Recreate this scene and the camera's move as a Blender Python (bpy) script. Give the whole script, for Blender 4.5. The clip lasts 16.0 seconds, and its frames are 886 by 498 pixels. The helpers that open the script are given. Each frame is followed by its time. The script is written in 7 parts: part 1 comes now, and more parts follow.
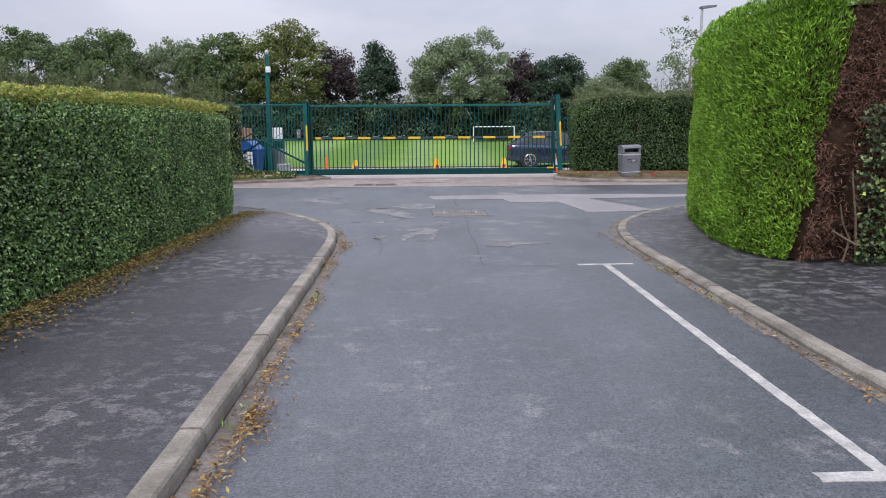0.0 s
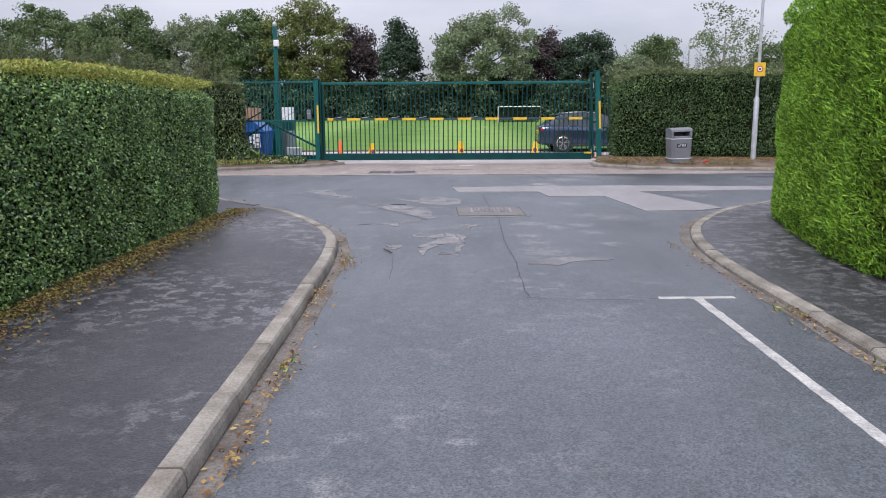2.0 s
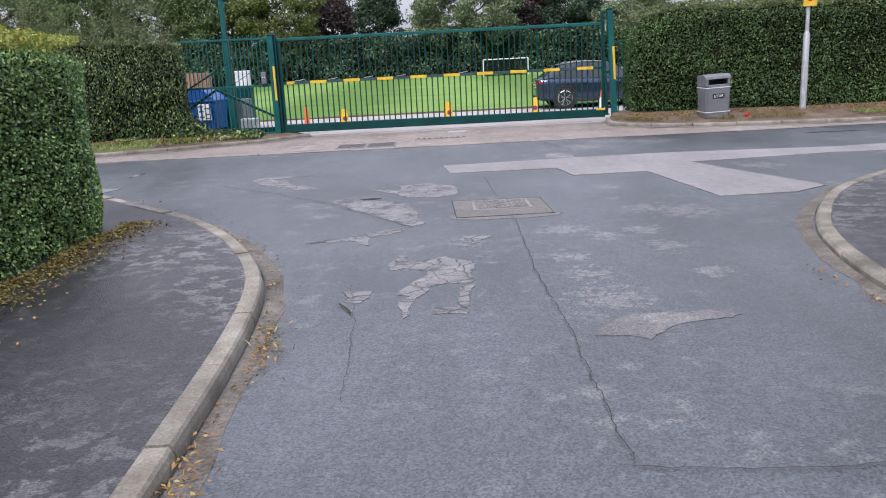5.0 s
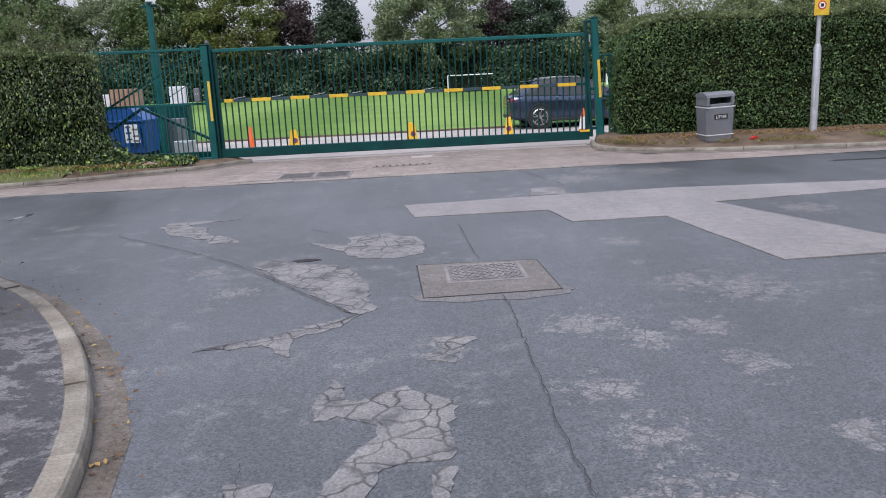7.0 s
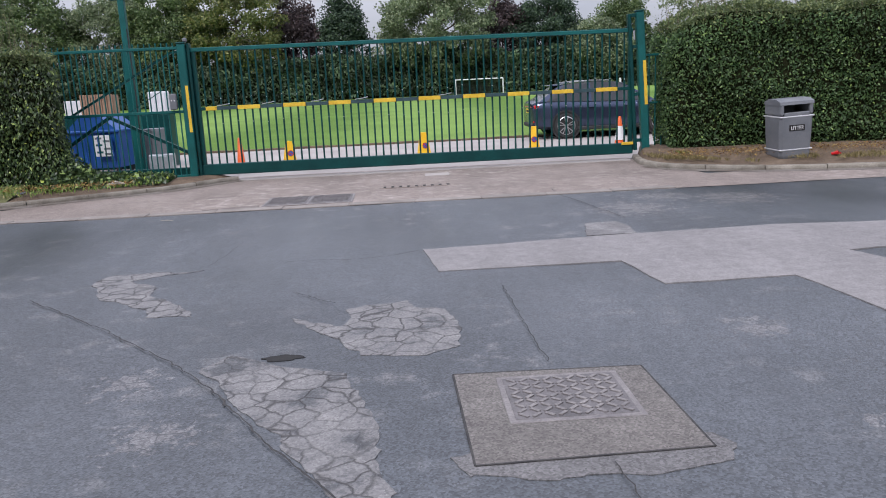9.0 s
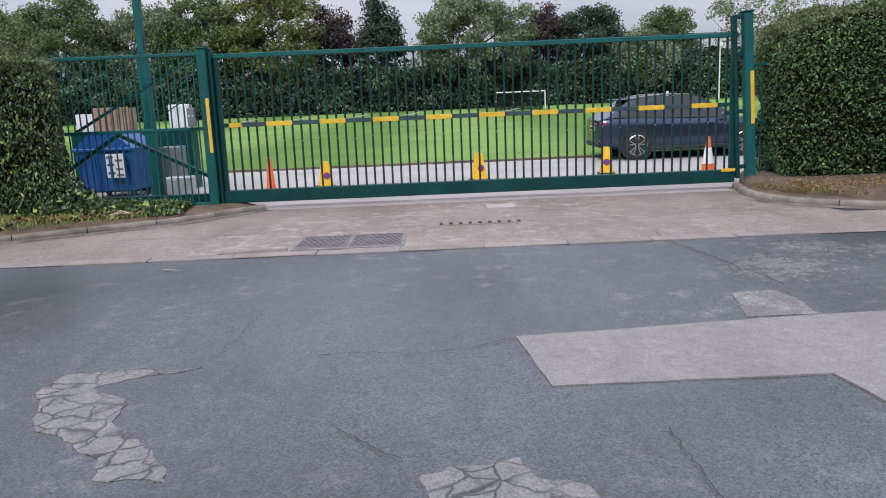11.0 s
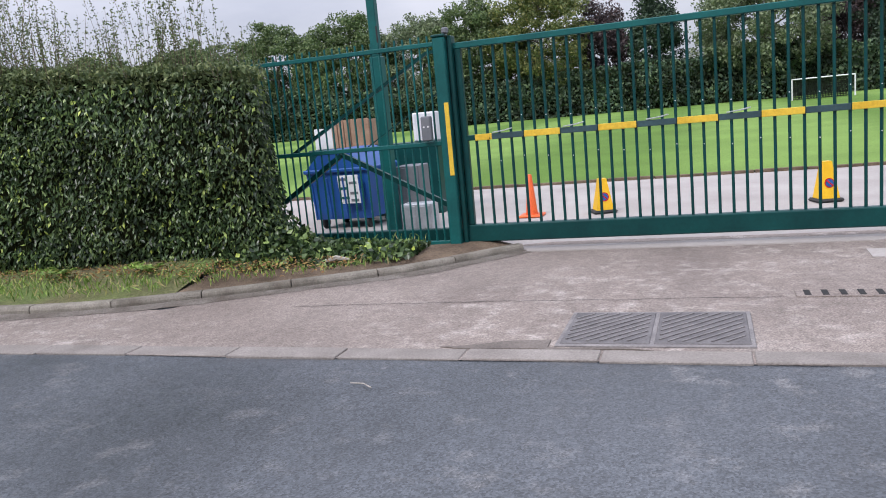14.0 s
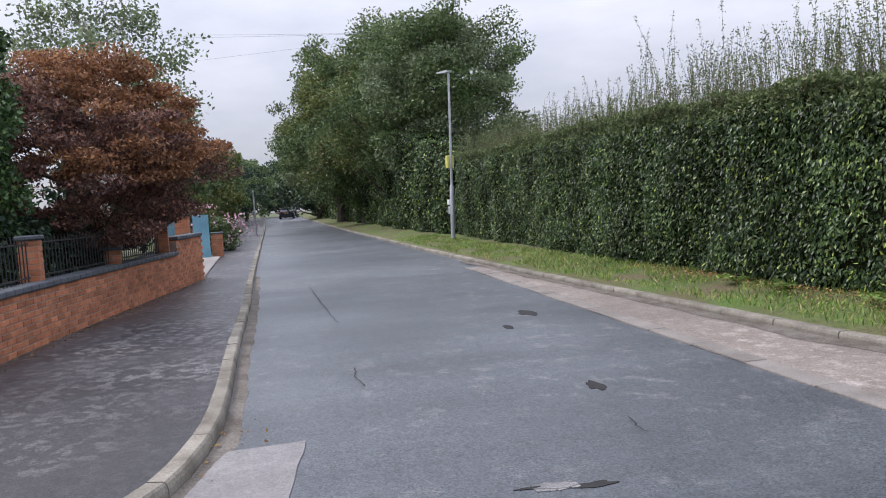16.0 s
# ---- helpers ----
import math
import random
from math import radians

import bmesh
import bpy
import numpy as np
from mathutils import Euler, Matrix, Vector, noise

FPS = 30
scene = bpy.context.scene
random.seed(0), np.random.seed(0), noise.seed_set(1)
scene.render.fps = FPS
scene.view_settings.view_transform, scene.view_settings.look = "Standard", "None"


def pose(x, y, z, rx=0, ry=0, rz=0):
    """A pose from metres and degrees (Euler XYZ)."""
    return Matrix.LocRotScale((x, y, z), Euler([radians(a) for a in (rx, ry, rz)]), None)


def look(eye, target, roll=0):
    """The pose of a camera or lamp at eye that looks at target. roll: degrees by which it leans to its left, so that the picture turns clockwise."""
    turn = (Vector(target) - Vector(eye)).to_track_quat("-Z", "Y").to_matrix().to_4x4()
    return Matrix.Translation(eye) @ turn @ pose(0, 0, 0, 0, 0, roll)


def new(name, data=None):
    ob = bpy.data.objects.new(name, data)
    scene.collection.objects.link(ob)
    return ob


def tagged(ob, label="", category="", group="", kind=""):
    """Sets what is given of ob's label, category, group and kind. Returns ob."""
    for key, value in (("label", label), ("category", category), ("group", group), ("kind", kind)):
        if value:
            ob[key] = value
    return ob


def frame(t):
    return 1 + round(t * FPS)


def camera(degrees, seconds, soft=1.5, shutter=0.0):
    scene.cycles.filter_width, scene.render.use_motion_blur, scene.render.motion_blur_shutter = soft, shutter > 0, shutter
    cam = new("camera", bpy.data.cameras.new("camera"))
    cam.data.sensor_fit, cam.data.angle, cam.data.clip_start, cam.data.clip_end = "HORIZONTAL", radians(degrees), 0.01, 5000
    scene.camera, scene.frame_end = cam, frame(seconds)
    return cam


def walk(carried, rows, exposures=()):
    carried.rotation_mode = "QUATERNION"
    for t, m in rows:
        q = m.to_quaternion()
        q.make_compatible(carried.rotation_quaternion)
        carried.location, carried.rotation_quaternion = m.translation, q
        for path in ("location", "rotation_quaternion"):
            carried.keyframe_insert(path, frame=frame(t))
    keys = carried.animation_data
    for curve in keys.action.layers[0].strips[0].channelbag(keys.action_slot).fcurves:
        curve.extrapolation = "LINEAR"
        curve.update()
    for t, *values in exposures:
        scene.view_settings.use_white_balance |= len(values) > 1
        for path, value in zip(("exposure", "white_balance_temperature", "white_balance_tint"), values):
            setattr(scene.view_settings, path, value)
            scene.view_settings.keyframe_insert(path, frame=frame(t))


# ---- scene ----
cam = camera(59.4, 16.0, soft=1.0)
PATH = [
    (0, (0.162, 0.253, 1.573), (0.203, 2.23, 1.27), -0.4),
    (0.5, (0.135, 0.871, 1.574), (0.176, 2.842, 1.236), -0.3),
    (1, (0.156, 1.498, 1.572), (0.144, 3.466, 1.215), -0.4),
    (1.5, (0.117, 2.104, 1.577), (0.092, 4.071, 1.216), -0.9),
    (2, (0.135, 2.715, 1.598), (0.119, 4.683, 1.245), -0.3),
    (2.5, (0.12, 3.33, 1.588), (0.107, 5.303, 1.26), -1.5),
    (3, (0.138, 3.941, 1.568), (0.142, 5.914, 1.238), -2.1),
    (3.5, (0.09, 4.543, 1.561), (0.101, 6.513, 1.216), -2.1),
    (4, (0.073, 5.182, 1.542), (0.083, 7.141, 1.136), -2.9),
    (4.2, (0.07, 5.426, 1.56), (0.074, 7.379, 1.128), -2.8),
    (6.3, (0.136, 8.073, 1.576), (0.195, 10.016, 1.106), -2.9),
    (6.5, (0.143, 8.308, 1.575), (0.219, 10.257, 1.132), -2.8),
    (7, (0.154, 8.97, 1.562), (0.255, 10.921, 1.136), -2.7),
    (7.5, (0.126, 9.567, 1.56), (0.232, 11.52, 1.142), -1.8),
    (8, (0.081, 10.206, 1.57), (0.18, 12.16, 1.154), -2.4),
    (8.2, (0.08, 10.473, 1.563), (0.178, 12.426, 1.146), -2.5),
    (10.3, (-0.077, 12.993, 1.579), (-0.006, 14.952, 1.183), -2.8),
    (10.5, (-0.112, 13.221, 1.595), (-0.046, 15.181, 1.204), -2.3),
    (11, (-0.29, 13.82, 1.605), (-0.282, 15.784, 1.224), -2.4),
    (11.5, (-0.374, 14.393, 1.584), (-0.433, 16.357, 1.213), -2.9),
    (12, (-0.52, 14.998, 1.59), (-0.511, 16.963, 1.221), -3.1),
    (12.5, (-0.615, 15.59, 1.579), (-0.559, 17.555, 1.208), -3.3),
    (13, (-0.728, 16.176, 1.581), (-0.675, 18.142, 1.216), -2.7),
    (13.3, (-0.78, 16.523, 1.574), (-0.774, 18.492, 1.223), -3.7),
    (13.5, (-0.804, 16.782, 1.568), (-0.864, 18.748, 1.203), -3.2),
    (13.7, (-0.85, 17.013, 1.559), (-1.0, 18.977, 1.213), -3.3),
    (13.8, (-0.865, 17.130, 1.563), (-1.082, 19.090, 1.226), -4.1),
    (13.9, (-0.906, 17.265, 1.58), (-1.27, 19.202, 1.24), -3.9),
    (14, (-0.93, 17.35, 1.6), (-1.586, 19.21, 1.265), -5.4),
    (14.1, (-0.95, 17.46, 1.58), (-1.972, 19.168, 1.318), -6.9),
    (14.2, (-0.96, 17.545, 1.535), (-2.302, 19.015, 1.345), -7.4),
    (14.3, (-0.965, 17.61, 1.49), (-2.573, 18.783, 1.39), -7.1),
    (14.4, (-0.972, 17.66, 1.485), (-2.742, 18.57, 1.405), -6.4),
    (14.5, (-0.995, 17.72, 1.49), (-2.86, 18.43, 1.417), -5.9),
    (14.7, (-1.0, 17.84, 1.515), (-2.948, 18.285, 1.408), -5.3),
    (15, (-1.052, 18.026, 1.546), (-3.008, 18.416, 1.398), -4.6),
    (15.5, (-1.12, 18.25, 1.54), (-3.07, 18.672, 1.406), -4.0),
    (16, (-1.188, 18.402, 1.526), (-3.15, 18.769, 1.404), -3.7),
]
walk(cam, [(t, look(eye, target, roll)) for t, eye, target, roll in PATH],
     exposures=[(0.0, 0.15, 6380, 17), (0.5, 0.36, 6380, 17), (1.5, 0.36, 6380, 17), (2.5, 0.16, 6380, 17), (3.5, 0.36, 6380, 17), (6.5, 0.34, 6380, 17), (7.0, 0.12, 6380, 17), (7.5, 0.16, 6380, 17), (8.0, 0.1, 6380, 17), (12.0, 0.12, 6380, 17), (12.5, 0.17, 6380, 17), (13.0, 0.1, 6380, 17), (13.6, 0.15, 6380, 17), (14.0, 0.26, 6380, 16), (14.3, 0.02, 6380, 16), (14.6, -0.06, 6400, 15), (15.0, 0.24, 6420, 15), (16.0, 0.28, 6420, 15)])

# ---- world and light ----
SUN_EL, SUN_AZ = 48.0, 205.0  # degrees; azimuth clockwise from +y
world = bpy.data.worlds.new("overcast_sky")
scene.world = world
world.use_nodes = True
wn, wl = world.node_tree.nodes, world.node_tree.links
wn.clear()
w_out, w_bg = wn.new("ShaderNodeOutputWorld"), wn.new("ShaderNodeBackground")
w_sky = wn.new("ShaderNodeTexSky")
w_sky.sky_type, w_sky.sun_disc = "NISHITA", False
w_sky.sun_elevation, w_sky.sun_rotation = radians(SUN_EL), radians(SUN_AZ)
w_dim = wn.new("ShaderNodeMix")
w_dim.data_type, w_dim.blend_type = "RGBA", "MULTIPLY"
w_dim.inputs[0].default_value = 1.0
w_dim.inputs[7].default_value = (0.10, 0.10, 0.10, 1)
w_co, w_sep = wn.new("ShaderNodeTexCoord"), wn.new("ShaderNodeSeparateXYZ")
w_map = wn.new("ShaderNodeMapping")
w_map.inputs["Scale"].default_value = (1.0, 1.0, 3.2)
w_n = wn.new("ShaderNodeTexNoise")
w_n.inputs["Scale"].default_value, w_n.inputs["Detail"].default_value, w_n.inputs["Roughness"].default_value = 1.9, 7.0, 0.55
w_ramp = wn.new("ShaderNodeValToRGB")
w_ramp.color_ramp.elements[0].position, w_ramp.color_ramp.elements[0].color = 0.36, (0.44, 0.475, 0.56, 1)
w_ramp.color_ramp.elements[1].position, w_ramp.color_ramp.elements[1].color = 0.66, (0.69, 0.71, 0.77, 1)
w_zen = wn.new("ShaderNodeMapRange")
w_zen.inputs[1].default_value, w_zen.inputs[2].default_value = 0.0, 1.0
w_zen.inputs[3].default_value, w_zen.inputs[4].default_value = 0.66, 3.2
w_gain = wn.new("ShaderNodeMix")
w_gain.data_type, w_gain.blend_type = "RGBA", "MULTIPLY"
w_gain.inputs[0].default_value = 1.0
w_mix = wn.new("ShaderNodeMix")
w_mix.data_type = "RGBA"
w_mix.inputs[0].default_value = 0.86
wl.new(w_co.outputs["Generated"], w_map.inputs["Vector"])
wl.new(w_map.outputs["Vector"], w_n.inputs["Vector"])
wl.new(w_n.outputs["Fac"], w_ramp.inputs["Fac"])
wl.new(w_co.outputs["Generated"], w_sep.inputs[0])
wl.new(w_sep.outputs["Z"], w_zen.inputs[0])
wl.new(w_ramp.outputs["Color"], w_gain.inputs[6])
wl.new(w_zen.outputs[0], w_gain.inputs[7])
wl.new(w_sky.outputs["Color"], w_dim.inputs[6])
wl.new(w_dim.outputs[2], w_mix.inputs[6])
wl.new(w_gain.outputs[2], w_mix.inputs[7])
wl.new(w_mix.outputs[2], w_bg.inputs["Color"])
w_bg.inputs["Strength"].default_value = 1.0
wl.new(w_bg.outputs[0], w_out.inputs[0])

sun_data = bpy.data.lights.new("sun", "SUN")
sun_data.energy, sun_data.angle, sun_data.color = 2.0, radians(14), (1.0, 0.96, 0.90)
sun = new("sun", sun_data)
az, el = radians(SUN_AZ), radians(SUN_EL)
sun.matrix_world = look((0, 0, 0), (-math.sin(az) * math.cos(el), -math.cos(az) * math.cos(el), -math.sin(el)))

# ---- materials ----


def srgb(r, g, b):
    return tuple((c / 255 / 12.92 if c <= 10 else ((c / 255 + 0.055) / 1.055) ** 2.4) for c in (r, g, b)) + (1,)


def node(nt, kind, **vals):
    n = nt.nodes.new(kind)
    for k, v in vals.items():
        n.inputs[k].default_value = v
    return n


def noise_tex(nt, vec, scale, detail=5.0, rough=0.55):
    n = node(nt, "ShaderNodeTexNoise", Scale=scale, Detail=detail, Roughness=rough)
    nt.links.new(vec, n.inputs["Vector"])
    return n.outputs["Fac"]


def ramp(nt, fac, stops):
    r = nt.nodes.new("ShaderNodeValToRGB")
    els = r.color_ramp.elements
    while len(els) < len(stops):
        els.new(0.5)
    for e, (p, c) in zip(els, stops):
        e.position, e.color = p, c
    nt.links.new(fac, r.inputs["Fac"])
    return r.outputs["Color"]


def blend(nt, fac, a, b, kind="MIX"):
    m = nt.nodes.new("ShaderNodeMix")
    m.data_type, m.blend_type = "RGBA", kind
    for sock, v in ((m.inputs[0], fac), (m.inputs[6], a), (m.inputs[7], b)):
        if isinstance(v, bpy.types.NodeSocket):
            nt.links.new(v, sock)
        else:
            sock.default_value = v
    return m.outputs[2]


def start(name):
    m = bpy.data.materials.new(name)
    m.use_nodes = True
    nt = m.node_tree
    return m, nt, nt.nodes["Principled BSDF"], nt.nodes.new("ShaderNodeNewGeometry").outputs["Position"]


def finish(nt, bsdf, col, rough, bump_fac=None, bump=0.3, dist=0.01):
    nt.links.new(col, bsdf.inputs["Base Color"])
    if isinstance(rough, bpy.types.NodeSocket):
        nt.links.new(rough, bsdf.inputs["Roughness"])
    else:
        bsdf.inputs["Roughness"].default_value = rough
    if bump_fac is not None:
        b = node(nt, "ShaderNodeBump", Strength=bump, Distance=dist)
        nt.links.new(bump_fac, b.inputs["Height"])
        nt.links.new(b.outputs[0], bsdf.inputs["Normal"])


def grey(v):
    return (v, v, v, 1)


def surf(name, c1, c2, s1=1.5, s2=40.0, grain=0.25, rough=0.8, bump=0.3, bscale=90.0, metal=0.0, pick="", swing=0.25, spec=0.5, dist=0.01):
    """A surface of two mottled colours with a fine grain and relief; pick: 'object' or 'island' varies the pieces."""
    m, nt, bsdf, pos = start(name)
    col = ramp(nt, noise_tex(nt, pos, s1), [(0.32, c1), (0.68, c2)])
    g = ramp(nt, noise_tex(nt, pos, s2, 3.0, 0.7), [(0.25, grey(1 - grain)), (0.75, grey(1 + grain))])
    col = blend(nt, 1.0, col, g, "MULTIPLY")
    if pick:
        if pick == "object":
            rnd = nt.nodes.new("ShaderNodeObjectInfo").outputs["Random"]
        else:
            rnd = nt.nodes.new("ShaderNodeNewGeometry").outputs["Random Per Island"]
        col = blend(nt, 1.0, col, ramp(nt, rnd, [(0.0, grey(1 - swing)), (1.0, grey(1 + swing))]), "MULTIPLY")
    bsdf.inputs["Metallic"].default_value = metal
    bsdf.inputs["Specular IOR Level"].default_value = spec
    finish(nt, bsdf, col, rough, noise_tex(nt, pos, bscale, 4.0, 0.6), bump, dist)
    return m


def leafy(name, stops, rough=0.5, patch=0.6, patch_stops=None, through_light=0.25, spec=0.4):
    """Leaves: each its own tone, with broad patches of a second tone."""
    m, nt, bsdf, pos = start(name)
    rnd = nt.nodes.new("ShaderNodeNewGeometry").outputs["Random Per Island"]
    col = ramp(nt, rnd, stops)
    if patch_stops:
        col = blend(nt, 1.0, col, ramp(nt, noise_tex(nt, pos, patch, 3.0), patch_stops), "MULTIPLY")
    bsdf.inputs["Specular IOR Level"].default_value = spec
    finish(nt, bsdf, col, rough)
    if through_light:
        tr = nt.nodes.new("ShaderNodeBsdfTranslucent")
        nt.links.new(col, tr.inputs["Color"])
        mx = node(nt, "ShaderNodeMixShader", Fac=through_light)
        nt.links.new(bsdf.outputs[0], mx.inputs[1])
        nt.links.new(tr.outputs[0], mx.inputs[2])
        nt.links.new(mx.outputs[0], nt.nodes["Material Output"].inputs["Surface"])
    return m


def asphalt(name, dark, light, worn, worn_lo, worn_hi, rough, s_big=0.35, worn_places=(), gloss=0.0, fleck=2.3, stone=0.36, bump=0.4, damp_sheen=None):
    """Bituminous surfacing: broad tones, pale scuffs, stones; worn_places (x, y, radius) are worn pale and crazed."""
    m, nt, bsdf, pos = start(name)
    big = noise_tex(nt, pos, s_big, 4.0)
    col = ramp(nt, big, [(0.3, dark), (0.7, light)])
    mid = noise_tex(nt, pos, fleck, 9.0, 0.70)
    mask = ramp(nt, mid, [(worn_lo, grey(0)), (worn_hi, grey(1))])
    where = ramp(nt, noise_tex(nt, pos, 0.3, 3.0), [(0.42, grey(0.1)), (0.58, grey(1))])
    mask = blend(nt, 1.0, mask, where, "MULTIPLY")
    col = blend(nt, mask, col, worn)
    streak = nt.nodes.new("ShaderNodeMapping")
    streak.inputs["Scale"].default_value = (1.0, 0.25, 1.0)
    nt.links.new(pos, streak.inputs["Vector"])
    col = blend(nt, 1.0, col, ramp(nt, noise_tex(nt, streak.outputs[0], 1.1, 5.0, 0.6), [(0.3, grey(0.84)), (0.7, grey(1.15))]), "MULTIPLY")
    vor = node(nt, "ShaderNodeTexVoronoi", Scale=95.0)
    nt.links.new(pos, vor.inputs["Vector"])
    stones = ramp(nt, vor.outputs["Color"], [(0.1, grey(1 - stone)), (0.9, grey(1 + stone))])
    col = blend(nt, 1.0, col, stones, "MULTIPLY")
    col = blend(nt, 1.0, col, ramp(nt, noise_tex(nt, pos, 9.0, 5.0, 0.7), [(0.3, grey(0.84)), (0.7, grey(1.16))]), "MULTIPLY")
    if worn_places:
        edge = node(nt, "ShaderNodeMath")
        edge.operation = "MULTIPLY_ADD"
        nt.links.new(noise_tex(nt, pos, 8.5, 9.0, 0.72), edge.inputs[0])
        edge.inputs[1].default_value, edge.inputs[2].default_value = 6.4, -3.15
        total = None
        for px, py, pr in [(a, b, c * 0.7) for a, b, c in worn_places]:
            d = nt.nodes.new("ShaderNodeVectorMath")
            d.operation = "DISTANCE"
            nt.links.new(pos, d.inputs[0])
            d.inputs[1].default_value = (px, py, 0.0)
            k = nt.nodes.new("ShaderNodeMath")
            k.operation = "DIVIDE"
            nt.links.new(d.outputs["Value"], k.inputs[0])
            k.inputs[1].default_value = pr
            if total is None:
                total = k.outputs[0]
            else:
                mn = nt.nodes.new("ShaderNodeMath")
                mn.operation = "MINIMUM"
                nt.links.new(total, mn.inputs[0])
                nt.links.new(k.outputs[0], mn.inputs[1])
                total = mn.outputs[0]
        sm = nt.nodes.new("ShaderNodeMath")
        sm.operation = "ADD"
        nt.links.new(total, sm.inputs[0])
        nt.links.new(edge.outputs[0], sm.inputs[1])
        patchy = ramp(nt, sm.outputs[0], [(0.66, grey(0.7)), (0.78, grey(0))])
        nz = node(nt, "ShaderNodeTexNoise", Scale=5.0, Detail=3.0)
        nt.links.new(pos, nz.inputs["Vector"])
        warp = nt.nodes.new("ShaderNodeVectorMath")
        warp.operation = "MULTIPLY_ADD"
        nt.links.new(nz.outputs["Color"], warp.inputs[0])
        warp.inputs[1].default_value = (0.14, 0.14, 0.0)
        nt.links.new(pos, warp.inputs[2])
        net = node(nt, "ShaderNodeTexVoronoi", Scale=8.5)
        net.feature = "DISTANCE_TO_EDGE"
        nt.links.new(warp.outputs[0], net.inputs["Vector"])
        pale = ramp(nt, noise_tex(nt, pos, 6.0, 6.0, 0.65), [(0.3, (0.125, 0.122, 0.125, 1)), (0.7, (0.21, 0.205, 0.205, 1))])
        pale = blend(nt, 1.0, pale, stones, "MULTIPLY")
        pale = blend(nt, ramp(nt, net.outputs["Distance"], [(0.0, grey(1)), (0.05, grey(0))]), pale, (0.04, 0.04, 0.042, 1))
        col = blend(nt, patchy, col, pale)
    r = ramp(nt, noise_tex(nt, streak.outputs[0], 0.45, 3.0), [(0.35, grey(rough - gloss)), (0.65, grey(rough + 0.08))])
    if damp_sheen:  # towards the west the sky's sheen is lifted into the colour, and it is wet in long blotches
        sep = nt.nodes.new("ShaderNodeSeparateXYZ")
        nt.links.new(pos, sep.inputs[0])
        reach = node(nt, "ShaderNodeMapRange")
        reach.inputs[1].default_value, reach.inputs[2].default_value = damp_sheen[0], damp_sheen[1]
        nt.links.new(sep.outputs["X"], reach.inputs[0])
        long = nt.nodes.new("ShaderNodeMapping")
        long.inputs["Scale"].default_value = (0.3, 1.0, 1.0)
        nt.links.new(pos, long.inputs["Vector"])
        wet = ramp(nt, noise_tex(nt, long.outputs[0], 0.8, 5.0, 0.6), [(0.38, grey(0.45)), (0.58, grey(1))])
        wet = blend(nt, 1.0, wet, reach.outputs[0], "MULTIPLY")
        r = blend(nt, wet, r, grey(damp_sheen[2]))
        # the paler base colour imitates sky reflected at a low angle
        col = blend(nt, reach.outputs[0], col, blend(nt, 1.0, col, grey(damp_sheen[3]), "MULTIPLY"))
    finish(nt, bsdf, col, r, vor.outputs["Distance"], bump, 0.005)
    if damp_sheen:  # a film of water evens the relief
        even = node(nt, "ShaderNodeMapRange")
        even.inputs[3].default_value, even.inputs[4].default_value = bump, bump * 0.15
        nt.links.new(wet, even.inputs[0])
        nt.links.new(even.outputs[0], bsdf.inputs["Normal"].links[0].from_node.inputs["Strength"])
    return m


WORN = [(2.62, 14.25, 0.5), (2.3, 14.5, 0.4), (1.12, 12.6, 0.3), (1.2, 12.05, 0.3), (1.3, 13.65, 0.4), (1.2, 11.45, 0.42), (2.02, 12.8, 0.3), (2.1, 11.95, 0.25), (1.15, 13.6, 0.25), (1.97, 13.45, 0.3), (1.6, 13.3, 0.3),
        (-1.2, 14.95, 0.32), (-1.55, 15.7, 0.28), (0.38, 13.35, 0.28), (2.2, 16.0, 0.3), (2.8, 20.6, 0.8), (4.2, 21.0, 0.8), (3.4, 21.4, 0.6), (3.4, 18.3, 0.4), (4.6, 17.2, 0.5), (-3.9, 18.5, 0.3)]
M_ROAD = asphalt("road_asphalt", (0.049, 0.056, 0.064, 1), (0.080, 0.089, 0.101, 1), (0.135, 0.137, 0.141, 1), 0.54, 0.65, 0.45, worn_places=WORN, gloss=0.14, bump=0.2, fleck=3.2, stone=0.5, damp_sheen=(-4.0, -12.0, 0.42, 1.38))


